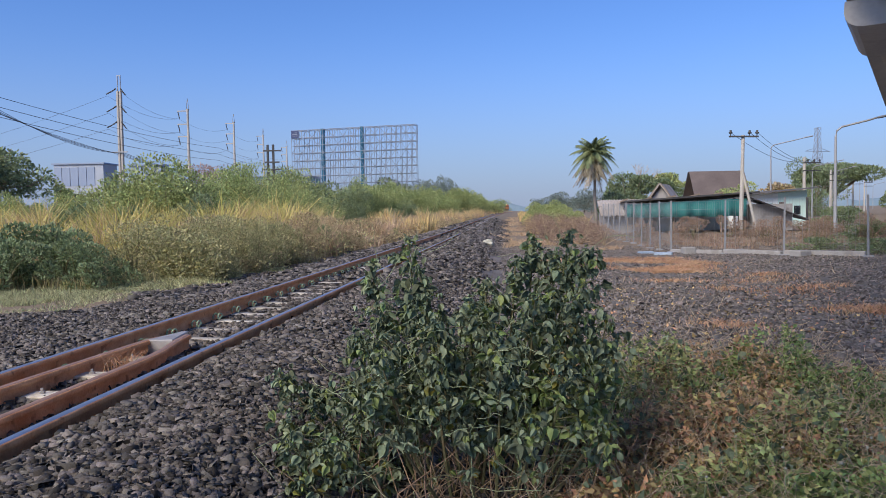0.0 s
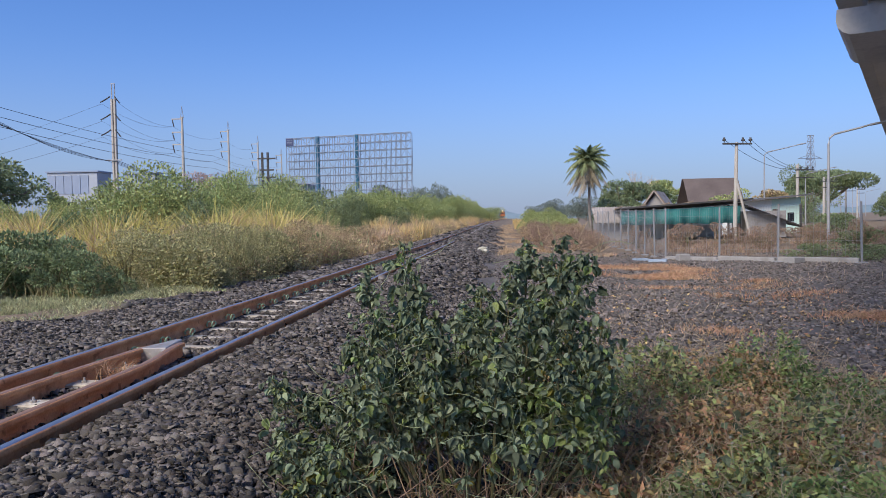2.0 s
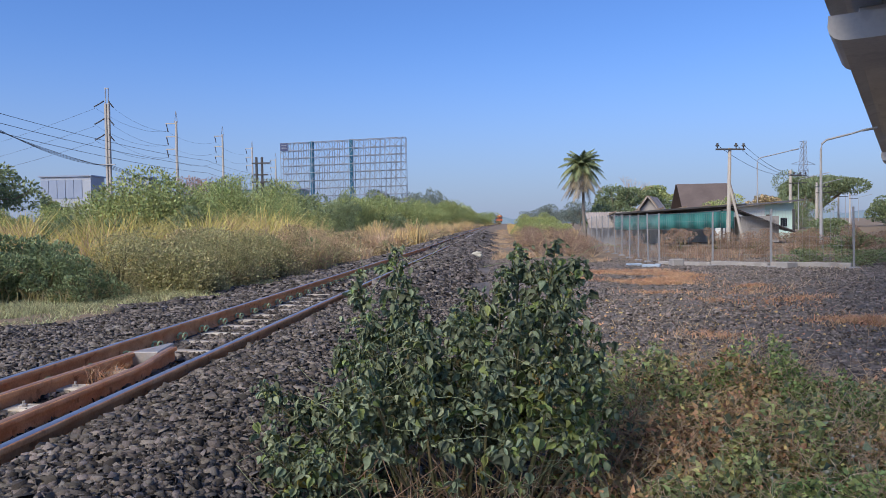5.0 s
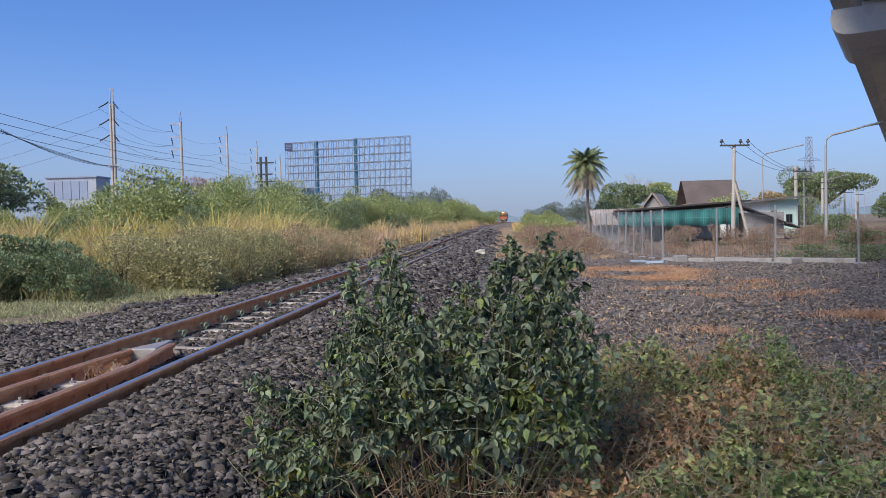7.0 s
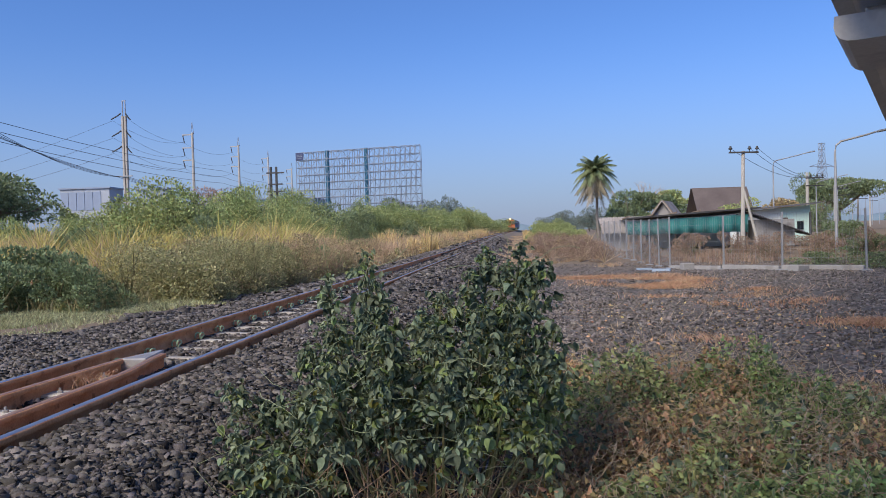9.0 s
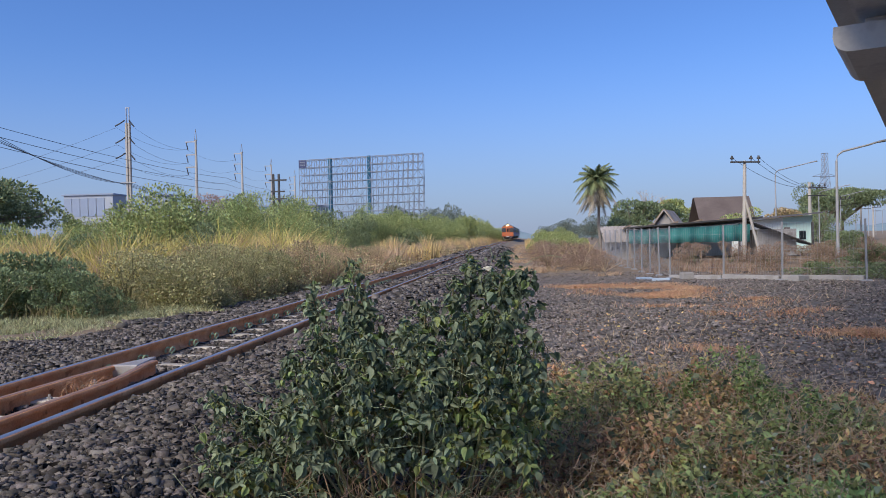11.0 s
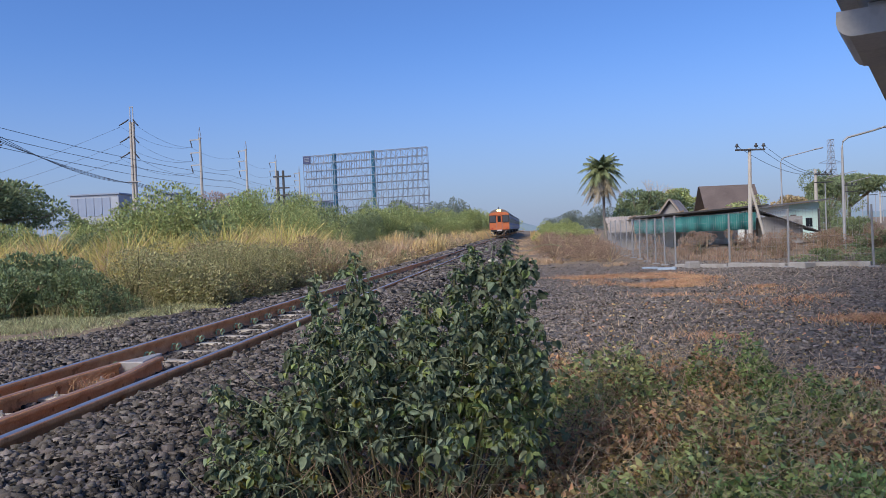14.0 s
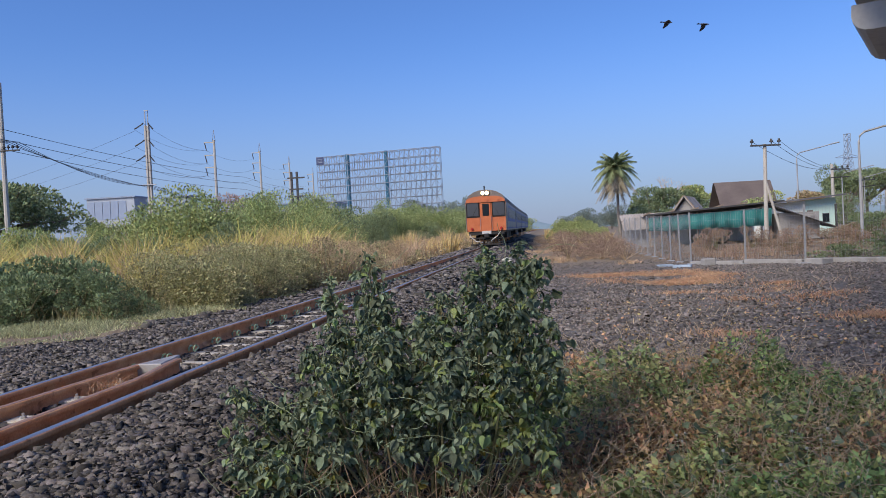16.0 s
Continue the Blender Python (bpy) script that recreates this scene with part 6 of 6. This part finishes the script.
def build_stones():
    rng = np.random.default_rng(21)
    for name, n, y0, y1, l, r, s, bias, lift, label in (
            ("ballast", 120000, 1.2, 12.5, lambda y: gravel_edge(y) + 0.1, lambda y: 3.4 + 0.05 * y, 0.0265, 1.3, 0.006, "loose angular grey track ballast"),
            ("ballast", 34000, 12.5, 40, lambda y: gravel_edge(y) - 0.1, lambda y: line_x(y) + 2.6 + 0.3 * np.sin(y), 0.052, 1.3, 0.010, "loose angular grey track ballast"),
            ("ballast", 42000, 1.6, 5.6, lambda y: 1.1 + 0 * y, lambda y: 3.6 + 0 * y, 0.0215, 1.0, 0.016, "loose angular grey track ballast"),
            ("ballast", 20000, 38, 95, lambda y: line_x(y) - 2.6, lambda y: line_x(y) + 2.8 + 0.3 * np.sin(y), 0.10, 1.5, 0.012, "loose angular grey track ballast"),
            ("yard_gravel", 90000, 3.5, 32, lambda y: 3.4 + 0.0 * y, lambda y: 6.5 + 0.42 * y, 0.024, 1.35, 0.002, "dark loose gravel over bare earth")):
        x, y = strip(n, y0, y1, l, r, rng, bias)
        p = on_ground(x, y)
        p[:, 2] += lift + rng.uniform(-0.014, 0.014, n)
        over = (np.abs(np.abs(x - line_x(y)) - 0.5325) < 0.06) | (np.abs(x - line_x(y)) < 0.45) & (y < 6.3) & (rng.random(n) < 0.35)
        gap = (np.abs((y - 6.5 + 0.3) % 0.6 - 0.3) < 0.10) & (x - line_x(y) < 0.06 + 0.15 * np.sin(9 * y)) & (x - line_x(y) > -0.46) & (rng.random(n) < 0.93)
        p = p[~over & ~gap]
        v, f = stone_array(p, s * rng.lognormal(0, 0.3, len(p)), rng)
        tagged(meshed(name, bake(name, v, f, M_YARDSTONE if name == "yard_gravel" else M_STONE)), label, "gravel", kind="stuff")
    # the nearest stones one by one
    protos = []
    for k in range(8):
        v, f = stone_array(np.zeros((1, 3)), np.array([0.027]), rng)
        protos.append(bake("stone", v, f, M_STONE_ONE))
    for k in range(300):
        x, y = rng.uniform(1.25, 2.7), 2.0 + 2.3 * rng.random()
        o = meshed("stone", protos[k % 8], GROUND)
        o.matrix_basis = pose(x, y, float(ground(x, y)) + 0.022, rng.uniform(0, 360), rng.uniform(-25, 25), rng.uniform(0, 360)) @ Matrix.Scale(rng.uniform(0.8, 1.45), 4)


# ---- the bush in front ----
def leaf_mesh(name, mat):
    """A heart-shaped leaf that curls down at its rim and tip, folded at the midrib, one unit long."""
    v = [(0, 0.0, 0.0), (0, 0.33, 0.06), (0, 0.68, 0.0), (0, 1.0, -0.30)]
    for s in (-1, 1):
        v += [(s * x, y, z) for x, y, z in ((0.22, -0.10, -0.02), (0.43, 0.06, -0.10), (0.46, 0.34, -0.16), (0.27, 0.68, -0.16))]
    f = []
    for b in (4, 8):
        f += [(0, b, b + 1), (0, b + 1, 1), (1, b + 1, b + 2), (1, b + 2, 2), (2, b + 2, b + 3), (2, b + 3, 3)]
    return bake(name, v, f, mat)


def leaf_many(name, mats, pose_list, pick):
    """Many such leaves in one mesh."""
    base = leaf_mesh("leaf_shape", mats[0])
    v0 = np.array([tuple(q.co) for q in base.vertices])
    f0 = np.array([tuple(q.vertices) for q in base.polygons])
    bpy.data.meshes.remove(base)
    n = len(pose_list)
    R = np.array([np.array(m.to_3x3()) for m in pose_list])
    T = np.array([tuple(m.translation) for m in pose_list])
    v = np.einsum("nij,kj->nki", R, v0) + T[:, None]
    f = f0[None] + (np.arange(n) * len(v0))[:, None, None]
    return bake(name, v.reshape(-1, 3), f.reshape(-1, 3), mats, index=np.repeat(pick, len(f0)))


def build_bush():
    bush = thing("leafy_bush", pose(3.25, 3.0, -0.51), "dense green bush with drooping heart-shaped leaves", "bush")
    rng = random.Random(17)
    # tips of the main shoots: x and y from the foot, height
    tips = [(-0.40, 0.80, 1.36), (-0.60, 0.55, 1.24), (-0.30, 0.60, 1.20), (0.42, 0.62, 1.38), (0.62, 0.45, 1.40), (0.74, 0.35, 1.33), (0.55, 0.60, 1.30), (0.30, 0.50, 1.24), (0.12, 0.55, 1.16), (0.02, 0.35, 1.06),
            (-0.48, 0.20, 1.02), (-0.62, 0.10, 0.92), (0.66, 0.10, 1.12), (0.78, 0.05, 0.98), (0.40, 0.10, 1.12), (0.18, 0.00, 0.98), (-0.15, 0.0, 0.98), (-0.30, 0.25, 1.08), (0.76, -0.1, 0.82), (0.52, -0.30, 0.86),
            (0.20, -0.32, 0.84), (-0.12, -0.30, 0.82), (-0.42, -0.20, 0.84), (-0.62, -0.05, 0.70), (-0.86, 0.12, 0.62), (-1.04, 0.02, 0.74), (-0.96, -0.15, 0.50), (-0.88, -0.35, 0.46), (-1.08, -0.40, 0.26), (-0.66, -0.45, 0.50),
            (0.70, -0.40, 0.60), (0.36, -0.55, 0.62), (0.05, -0.55, 0.60), (-0.30, -0.55, 0.58), (-1.0, -0.55, 0.20), (0.74, 0.3, 0.75), (0.58, 0.5, 0.95), (-0.55, 0.4, 0.80), (0.10, 0.3, 1.0), (-0.78, -0.5, 0.34)]
    tips = [((x + 1.08) * 0.92 - 1.08, y, z) for x, y, z in tips]
    poses, stems = [], bmesh.new()

    def hang(p, a, pitch, size):
        face = Euler((radians(pitch), radians(rng.uniform(-50, 50)), a - math.pi / 2 + rng.uniform(-0.5, 0.5)), "XYZ").to_matrix().to_4x4()
        poses.append(Matrix.Translation(p) @ face @ Matrix.Diagonal((size * rng.uniform(0.85, 1.25), size, size * rng.uniform(0.5, 2.4), 1)))

    def whorl(c, size, count):
        """A knot of leaves hanging about a node like a small tent."""
        turn0 = rng.uniform(0, 2 * math.pi)
        for k in range(count):
            a = turn0 + 2 * math.pi * k / count + rng.uniform(-0.4, 0.4)
            p = c + Vector((math.cos(a), math.sin(a), 0)) * rng.uniform(0.004, 0.022) + Vector((0, 0, rng.uniform(-0.02, 0.02)))
            hang(p, a, rng.choice((rng.uniform(-80, -40), rng.uniform(-50, -5), rng.uniform(-35, 15))), size * rng.uniform(0.55, 1.2))

    for x, y, z in tips:
        foot = Vector((x * 0.35 + rng.uniform(-0.06, 0.06), y * 0.3 + rng.uniform(-0.06, 0.06), -0.05))
        tip = Vector((x, y, z))
        mid = foot.lerp(tip, 0.5) + Vector((x * 0.18, y * 0.18, 0.14))
        curve = [foot * (1 - u) ** 2 + mid * 2 * u * (1 - u) + tip * u * u for u in (i / 10 for i in range(11))]
        tube(stems, curve, [0.011 - 0.0007 * i for i in range(11)], 5)
        nodes = int(45 * max(0.5, z) ** 0.7)
        for k in range(nodes):
            u = 1 - (k / nodes) ** 1.15 * (0.80 if z > 0.6 else 0.92)
            i = min(int(u * 10), 9)
            c = curve[i].lerp(curve[i + 1], u * 10 - i)
            a = k * 2.4 + rng.uniform(-0.5, 0.5)
            reach = (0.015 + 0.19 * min(1.0, (1 - u) * 2.2) ** 0.8) * rng.uniform(0.35, 1.1)
            p = c + Vector((math.cos(a) * reach, math.sin(a) * reach, rng.uniform(-0.02, 0.05)))
            if p.z < 0.06 or (p.z < (0.52 if p.y < 0.05 else 0.36) and -0.45 < p.x < 0.55 and rng.random() < 0.86):
                continue
            if reach > 0.05 and rng.random() < 0.5:
                tube(stems, [c, c.lerp(p, 0.5) + Vector((0, 0, 0.02)), p], [0.003, 0.0025, 0.002], 4)
            whorl(p, rng.choice((0.026, 0.034, 0.043, 0.054)) * (0.72 if u > 0.92 else 1.0), rng.choice((4, 5, 6, 7)))
            # a few single leaves hang below the knot
            for _ in range(rng.choice((1, 2, 3))):
                q = p + Vector((rng.uniform(-0.06, 0.06), rng.uniform(-0.06, 0.06), rng.uniform(-0.07, 0.03)))
                if q.z > (0.46 if -0.42 < q.x < 0.45 and q.y < 0.1 else 0.05):
                    hang(q, rng.uniform(0, 2 * math.pi), rng.uniform(-95, -20), rng.uniform(0.022, 0.056))
    tagged(part("branchwork", stems, M_STEM, bush), kind="stuff")
    dry = bmesh.new()
    for k in range(280):
        a, r = rng.uniform(0, 2 * math.pi), rng.uniform(0.1, 0.9)
        p = Vector((math.cos(a) * r, math.sin(a) * r * 0.7 - 0.1, 0.0))
        q = p + Vector((rng.uniform(-0.4, 0.4), rng.uniform(-0.25, 0.3), rng.uniform(0.05, 0.52)))
        tube(dry, [p, p.lerp(q, 0.5) + Vector((rng.uniform(-0.08, 0.08), 0, 0.06)), q], [0.004, 0.003, 0.002], 4)
    tagged(part("twig_tangle", dry, M_BROWNTWIG, bush, "tangle of dry brown twigs"), kind="stuff")
    vine = bmesh.new()
    for k in range(130):
        x, y, z = tips[k % len(tips)]
        p = Vector((x * 0.8, y * 0.7 - 0.12, z * rng.uniform(0.35, 1.02)))
        d = Vector((rng.uniform(-1, 1), rng.uniform(-0.8, 0.1), rng.uniform(-0.6, 0.8))).normalized()
        pts = [p]
        for _ in range(7):
            d = (d + Vector((rng.uniform(-1, 1), rng.uniform(-1, 0.8), rng.uniform(-1, 0.9))) * 0.45).normalized()
            pts.append(pts[-1] + d * 0.05)
        tube(vine, pts, 0.0014, 4)
    tagged(part("tendril_tangle", vine, M_TENDRIL, bush, "pale green twining tendrils"), kind="stuff")
    low = [i for i, m in enumerate(poses) if m.translation.z < 0.45]
    young = {i for i, m in enumerate(poses) if rng.random() < (0.5 if m.translation.x > 0.2 and m.translation.z < 0.75 else 0.12)}
    yellow = {i for i in low if rng.random() < 0.09} | {i for i in range(len(poses)) if rng.random() < 0.006}
    front = sorted((i for i in range(len(poses)) if i not in yellow and i not in young), key=lambda i: poses[i].translation.y - 0.2 * poses[i].translation.z)[:300]
    one = leaf_mesh("leaf", M_BUSH_ONE)
    for i in front:
        meshed("leaf", one, bush).matrix_basis = poses[i]
    rest = [i for i in range(len(poses)) if i not in set(front)]
    meshed("foliage", leaf_many("foliage", [M_BUSH, M_YELLOW, M_YOUNG], [poses[i] for i in rest], [1 if i in yellow else 2 if i in young else 0 for i in rest]), bush, kind="stuff")


build_bush()


def build_weeds():
    """The low tangle of weeds to the right of the bush."""
    rng = np.random.default_rng(33)
    mounds = [(5.05, 4.9, 0.75, 0.50, M_DRYLEAF, "withered brown weed clump"), (5.34, 4.75, 0.52, 0.58, M_WEED, "fresh light green weed clump"), (5.62, 4.3, 0.4, 0.44, M_WEED, "fresh light green weed clump"), (5.75, 4.3, 0.8, 0.34, M_WEEDDARK, "olive green weed clump"), (4.45, 4.5, 0.65, 0.58, M_WEEDDARK, "olive green weed clump"),
              (4.75, 3.7, 0.8, 0.40, M_DRYLEAF, "withered brown weed clump"), (4.95, 3.35, 0.4, 0.44, M_WEEDDARK, "dark green low weed clump"), (5.5, 3.4, 0.85, 0.34, M_DRYLEAF, "withered brown weed clump"), (5.2, 3.75, 0.4, 0.42, M_WEEDDARK, "olive green weed clump"), (4.55, 4.9, 0.35, 0.55, M_WEEDDARK, "olive green weed clump"), (4.15, 3.5, 0.55, 0.36, M_DRYLEAF, "withered brown weed clump"),
              (4.5, 2.7, 0.7, 0.32, M_WEEDDARK, "dark green low weed clump"), (5.1, 2.6, 0.7, 0.32, M_WEED, "light green weed clump"), (3.9, 2.55, 0.5, 0.30, M_DRYLEAF, "withered brown weed clump"),
              (6.2, 5.2, 0.6, 0.22, M_DRYLEAF, "withered brown weed clump"), (4.1, 5.4, 0.45, 0.40, M_DRYLEAF, "withered brown weed clump"), (6.2, 3.9, 0.7, 0.26, M_DRYLEAF, "withered brown weed clump")]
    for x, y, r, h, mat, label in mounds:
        w = thing("weed_clump", pose(x, y, float(ground(x, y))), label, "weeds", "weeds on the gravel")
        n = int((13000 if mat is M_WEED else 7500) * r)
        a, q = rng.uniform(0, 2 * np.pi, n), np.sqrt(rng.random(n)) * r
        top = h * np.clip(1 - (q / r) ** 2.2, 0.12, 1) * (0.75 + 0.35 * np.sin(3 * a + x))
        p = np.stack([np.cos(a) * q, np.sin(a) * q, top * rng.uniform(0.3, 1.08, n) ** 0.6], axis=1)
        way = np.stack([np.cos(a), np.sin(a), rng.uniform(-0.5, 0.9, n)], axis=1) + rng.normal(size=(n, 3)) * 0.6
        meshed("foliage", leaf_sheet("foliage", p, way, rng.uniform(0.016, 0.050 if mat is M_WEED else 0.060, n), mat, 0.55, 0.3, rng), w, kind="stuff")
        m = int(170 * r)
        a, q = rng.uniform(0, 2 * np.pi, m), np.sqrt(rng.random(m)) * r
        foot = np.stack([np.cos(a) * q, np.sin(a) * q, np.zeros(m)], axis=1)
        end = foot + np.stack([rng.normal(size=m) * 0.2, rng.normal(size=m) * 0.2, h * np.clip(1 - (q / r) ** 2.5, 0.25, 1) * rng.uniform(0.4, 1.12, m)], axis=1)
        meshed("stalk_tangle", bars("stalk_tangle", np.stack([foot, end], axis=1), 0.0022, M_TWIG, 3), w, "thin dry stalks", "stuff")
        # curled dry runners, each a chain of short pieces
        m = int(230 * r)
        c = np.stack([rng.normal(size=m) * r * 0.5, rng.normal(size=m) * r * 0.5, h * rng.uniform(0.3, 1.0, m)], axis=1)
        d, chain = unit(rng.normal(size=(m, 3)) * np.array([[1, 1, 0.4]])), []
        for _ in range(9):
            e = c + d * rng.uniform(0.02, 0.045, (m, 1))
            e[:, 2] = np.maximum(e[:, 2], 0.02)
            chain.append(np.stack([c, e], axis=1))
            c, d = e, unit(d + rng.normal(size=(m, 3)) * 0.45)
        meshed("runner_tangle", bars("runner_tangle", np.concatenate(chain), 0.0014, M_TWIG, 3), w, "tangled dry runners", "stuff")
        m = int(1000 * r)
        a, q = rng.uniform(0, 2 * np.pi, m), np.sqrt(rng.random(m)) * r * 1.1
        p = np.stack([np.cos(a) * q, np.sin(a) * q, h * np.clip(1 - (q / r) ** 2.2, 0.08, 1) * rng.uniform(0.1, 0.95, m)], axis=1)
        meshed("withered_foliage", leaf_sheet("withered_foliage", p, rng.normal(size=(m, 3)), rng.uniform(0.015, 0.04, m), M_DRYLEAF, 0.5, 0.4, rng), w, "curled brown leaves", "stuff")
        m = int(230 * r)
        a, q = rng.uniform(0, 2 * np.pi, m), np.sqrt(rng.random(m)) * r
        p = np.stack([np.cos(a) * q, np.sin(a) * q, h * np.clip(1 - (q / r) ** 2.2, 0.15, 1) * rng.uniform(0.5, 1.1, m)], axis=1)
        meshed("broad_foliage", leaf_sheet("broad_foliage", p, rng.normal(size=(m, 3)) + np.array([[0, -0.4, -0.3]]), rng.uniform(0.04, 0.07, m), M_BUSH, 0.8, 0.3, rng), w, kind="stuff")
    # fallen leaves and stray sprouts on the gravel
    n = 900
    x, y = strip(n, 4, 14, lambda y: 4.6 + 0 * y, lambda y: 6.6 + 0.2 * y, rng)
    p = on_ground(x, y) + np.array([[0, 0, 0.02]])
    m = 1100
    tx, ty = strip(m, 4.5, 24, lambda y: 4.0 + 0.06 * y, lambda y: 6.6 + 0.36 * y, rng, 1.2)
    tx, ty = patchy(tx, ty, rng, 1.4, 0.5)
    foot = on_ground(tx, ty)
    tip = foot + np.stack([rng.normal(size=len(tx)) * 0.09, rng.normal(size=len(tx)) * 0.09, rng.uniform(0.03, 0.16, len(tx))], axis=1)
    tagged(meshed("dry_stalks", bars("dry_stalks", np.stack([foot, tip], axis=1), 0.0035, M_TWIG, 3)), "thin dry weed stalks scattered over the gravel", "weeds", kind="stuff")
    tagged(meshed("leaf_litter", leaf_sheet("leaf_litter", p, rng.normal(size=(n, 3)) * np.array([[1, 1, 0.3]]), rng.uniform(0.03, 0.07, n), M_DRYLEAF, 0.6, 0.3, rng)),
           "scattered withered brown leaves on the gravel", "leaf litter", kind="stuff")


build_weeds()


def build_seed_heads():
    """Pale round seed heads on thin stalks in the nearest weeds."""
    rng = np.random.default_rng(9)
    n = 24
    foot = on_ground(rng.uniform(4.15, 5.3, n), rng.uniform(2.1, 2.9, n))
    top = foot + np.stack([rng.normal(size=n) * 0.05, rng.normal(size=n) * 0.05, rng.uniform(0.28, 0.46, n)], axis=1)
    w = thing("seed_head_weed", pose(0, 0, 0), "pale round seed heads on thin weed stalks", "weeds")
    meshed("stalk_tangle", bars("stalk_tangle", np.stack([foot, top], axis=1), 0.0016, M_TENDRIL, 3), w, "thin green stalks", "stuff")
    for k in range(n):
        bm = bmesh.new()
        bmesh.ops.create_icosphere(bm, subdivisions=1, radius=rng.uniform(0.006, 0.009))
        part("seed_head", bm, M_SEED, w).location = tuple(top[k])


build_seed_heads()


def build_tuft():
    rng = np.random.default_rng(4)
    n = 160
    p = on_ground(0.46 + 0.05 * rng.normal(size=n), 4.75 + 0.08 * rng.normal(size=n))
    tagged(meshed("grass_tuft", blades("grass_tuft", p, 0.14, 1.0, 0.004, M_ORANGEGRASS, rng)), "small dry grass tuft between the guard rails", "grass", kind="stuff")


build_tuft()


def build_litter():
    x, y = 2.95, 31
    t = thing("litter_bag", pose(x, y, float(ground(x, y))), "crumpled pale litter bag on the ballast", "litter")
    bm = bmesh.new()
    bmesh.ops.create_icosphere(bm, subdivisions=3, radius=0.24)
    for v in bm.verts:
        v.co *= 1 + 0.5 * noise.noise(v.co * 6)
        v.co.z = v.co.z * 0.6 + 0.12
    part("bag", bm, M_RUBBISH, t)


build_litter()


# ---- birds ----
def build_bird():
    b = thing("bird", pose(0, 0, 0), "dark bird flying with spread wings", "bird", "flying birds")
    bm = bmesh.new()
    tube(bm, [(-0.19, 0, 0), (-0.12, 0, -0.005), (0, 0, -0.01), (0.10, 0, 0.0), (0.15, 0, 0.015), (0.19, 0, 0.01), (0.225, 0, 0.0)], [0.01, 0.03, 0.05, 0.042, 0.03, 0.022, 0.003], 10)
    part("body", bm, M_BIRD, b, smooth=True)
    bm = bmesh.new()
    q = [bm.verts.new(c) for c in ((-0.15, -0.02, 0.005), (-0.15, 0.02, 0.005), (-0.30, 0.06, 0.0), (-0.30, -0.06, 0.0))]
    r = [bm.verts.new(v.co + Vector((0, 0, -0.008))) for v in q]
    bm.faces.new(q)
    bm.faces.new(r[::-1])
    for i in range(4):
        bm.faces.new((r[i], r[(i + 1) % 4], q[(i + 1) % 4], q[i]))
    part("tail", bm, M_BIRD, b)
    wings = []
    for s in (-1, 1):
        bm = bmesh.new()
        up, dn = [], []
        for x, y in ((0.07, 0.02), (0.10, 0.14), (0.05, 0.26), (-0.05, 0.38), (-0.09, 0.36), (-0.08, 0.22), (-0.10, 0.10), (-0.09, 0.02)):
            up.append(bm.verts.new((x, s * y, 0.012 - 0.02 * y)))
            dn.append(bm.verts.new((x, s * y, -0.002 - 0.03 * y)))
        bm.faces.new(up)
        bm.faces.new(dn[::-1])
        for i in range(8):
            bm.faces.new((dn[i], dn[(i + 1) % 8], up[(i + 1) % 8], up[i]))
        wings.append(part("wing", bm, M_BIRD, b))
    return b, wings


BIRDS = [build_bird(), build_bird()]
build_stones()


# ---- what moves ----
def motions():
    # the train runs at a steady 26 m/s; each car follows the line
    for i, car in enumerate(CARS):
        rows = []
        for k in range(33):
            t = k * 0.5
            y0 = 51.3 + 26.0 * (16 - t) + i * (CAR + 0.7)
            y1 = y0 + CAR
            x0, x1 = float(line_x(y0)), float(line_x(y1))
            rows.append((t, pose(x0, y0, float(rise(y0)), math.degrees(math.atan2(rise(y1) - rise(y0), CAR)), 0, -math.degrees(math.atan2(x1 - x0, CAR)))))
        walk(car, rows)
    ways = [((0, -34, 15.6), (14.5, -7.0, 13.6), (14.9, -1.64, 11.28), (15.2, 2.40, 10.42), (15.5, 5.79, 9.59), (15.75, 7.95, 9.45), (16.0, 10.15, 9.58)),
            ((0, -40, 17.0), (14.9, -2.4, 13.2), (15.3, 3.22, 11.01), (15.5, 5.95, 10.45), (15.75, 8.95, 9.90), (16.0, 11.66, 9.38))]
    for (bird, wings), way in zip(BIRDS, ways):
        rows = []
        for (t, x, z), (t1, x1, z1) in zip(way, way[1:] + way[-1:]):
            if t == 0:
                x, z = x1 - 11.0 * t1, z1 + 3.0
            rows.append((t, pose(x, 32, z, -12, 6, 8)))
        walk(bird, rows)
        for s, wing in zip((-1, 1), wings):
            walk(wing, [(k * 0.1, pose(0, 0, 0.01, s * (8 + 38 * math.sin(k * 2.1 + (0.8 if bird is BIRDS[0][0] else 2.2)))) ) for k in range(161)])


motions()
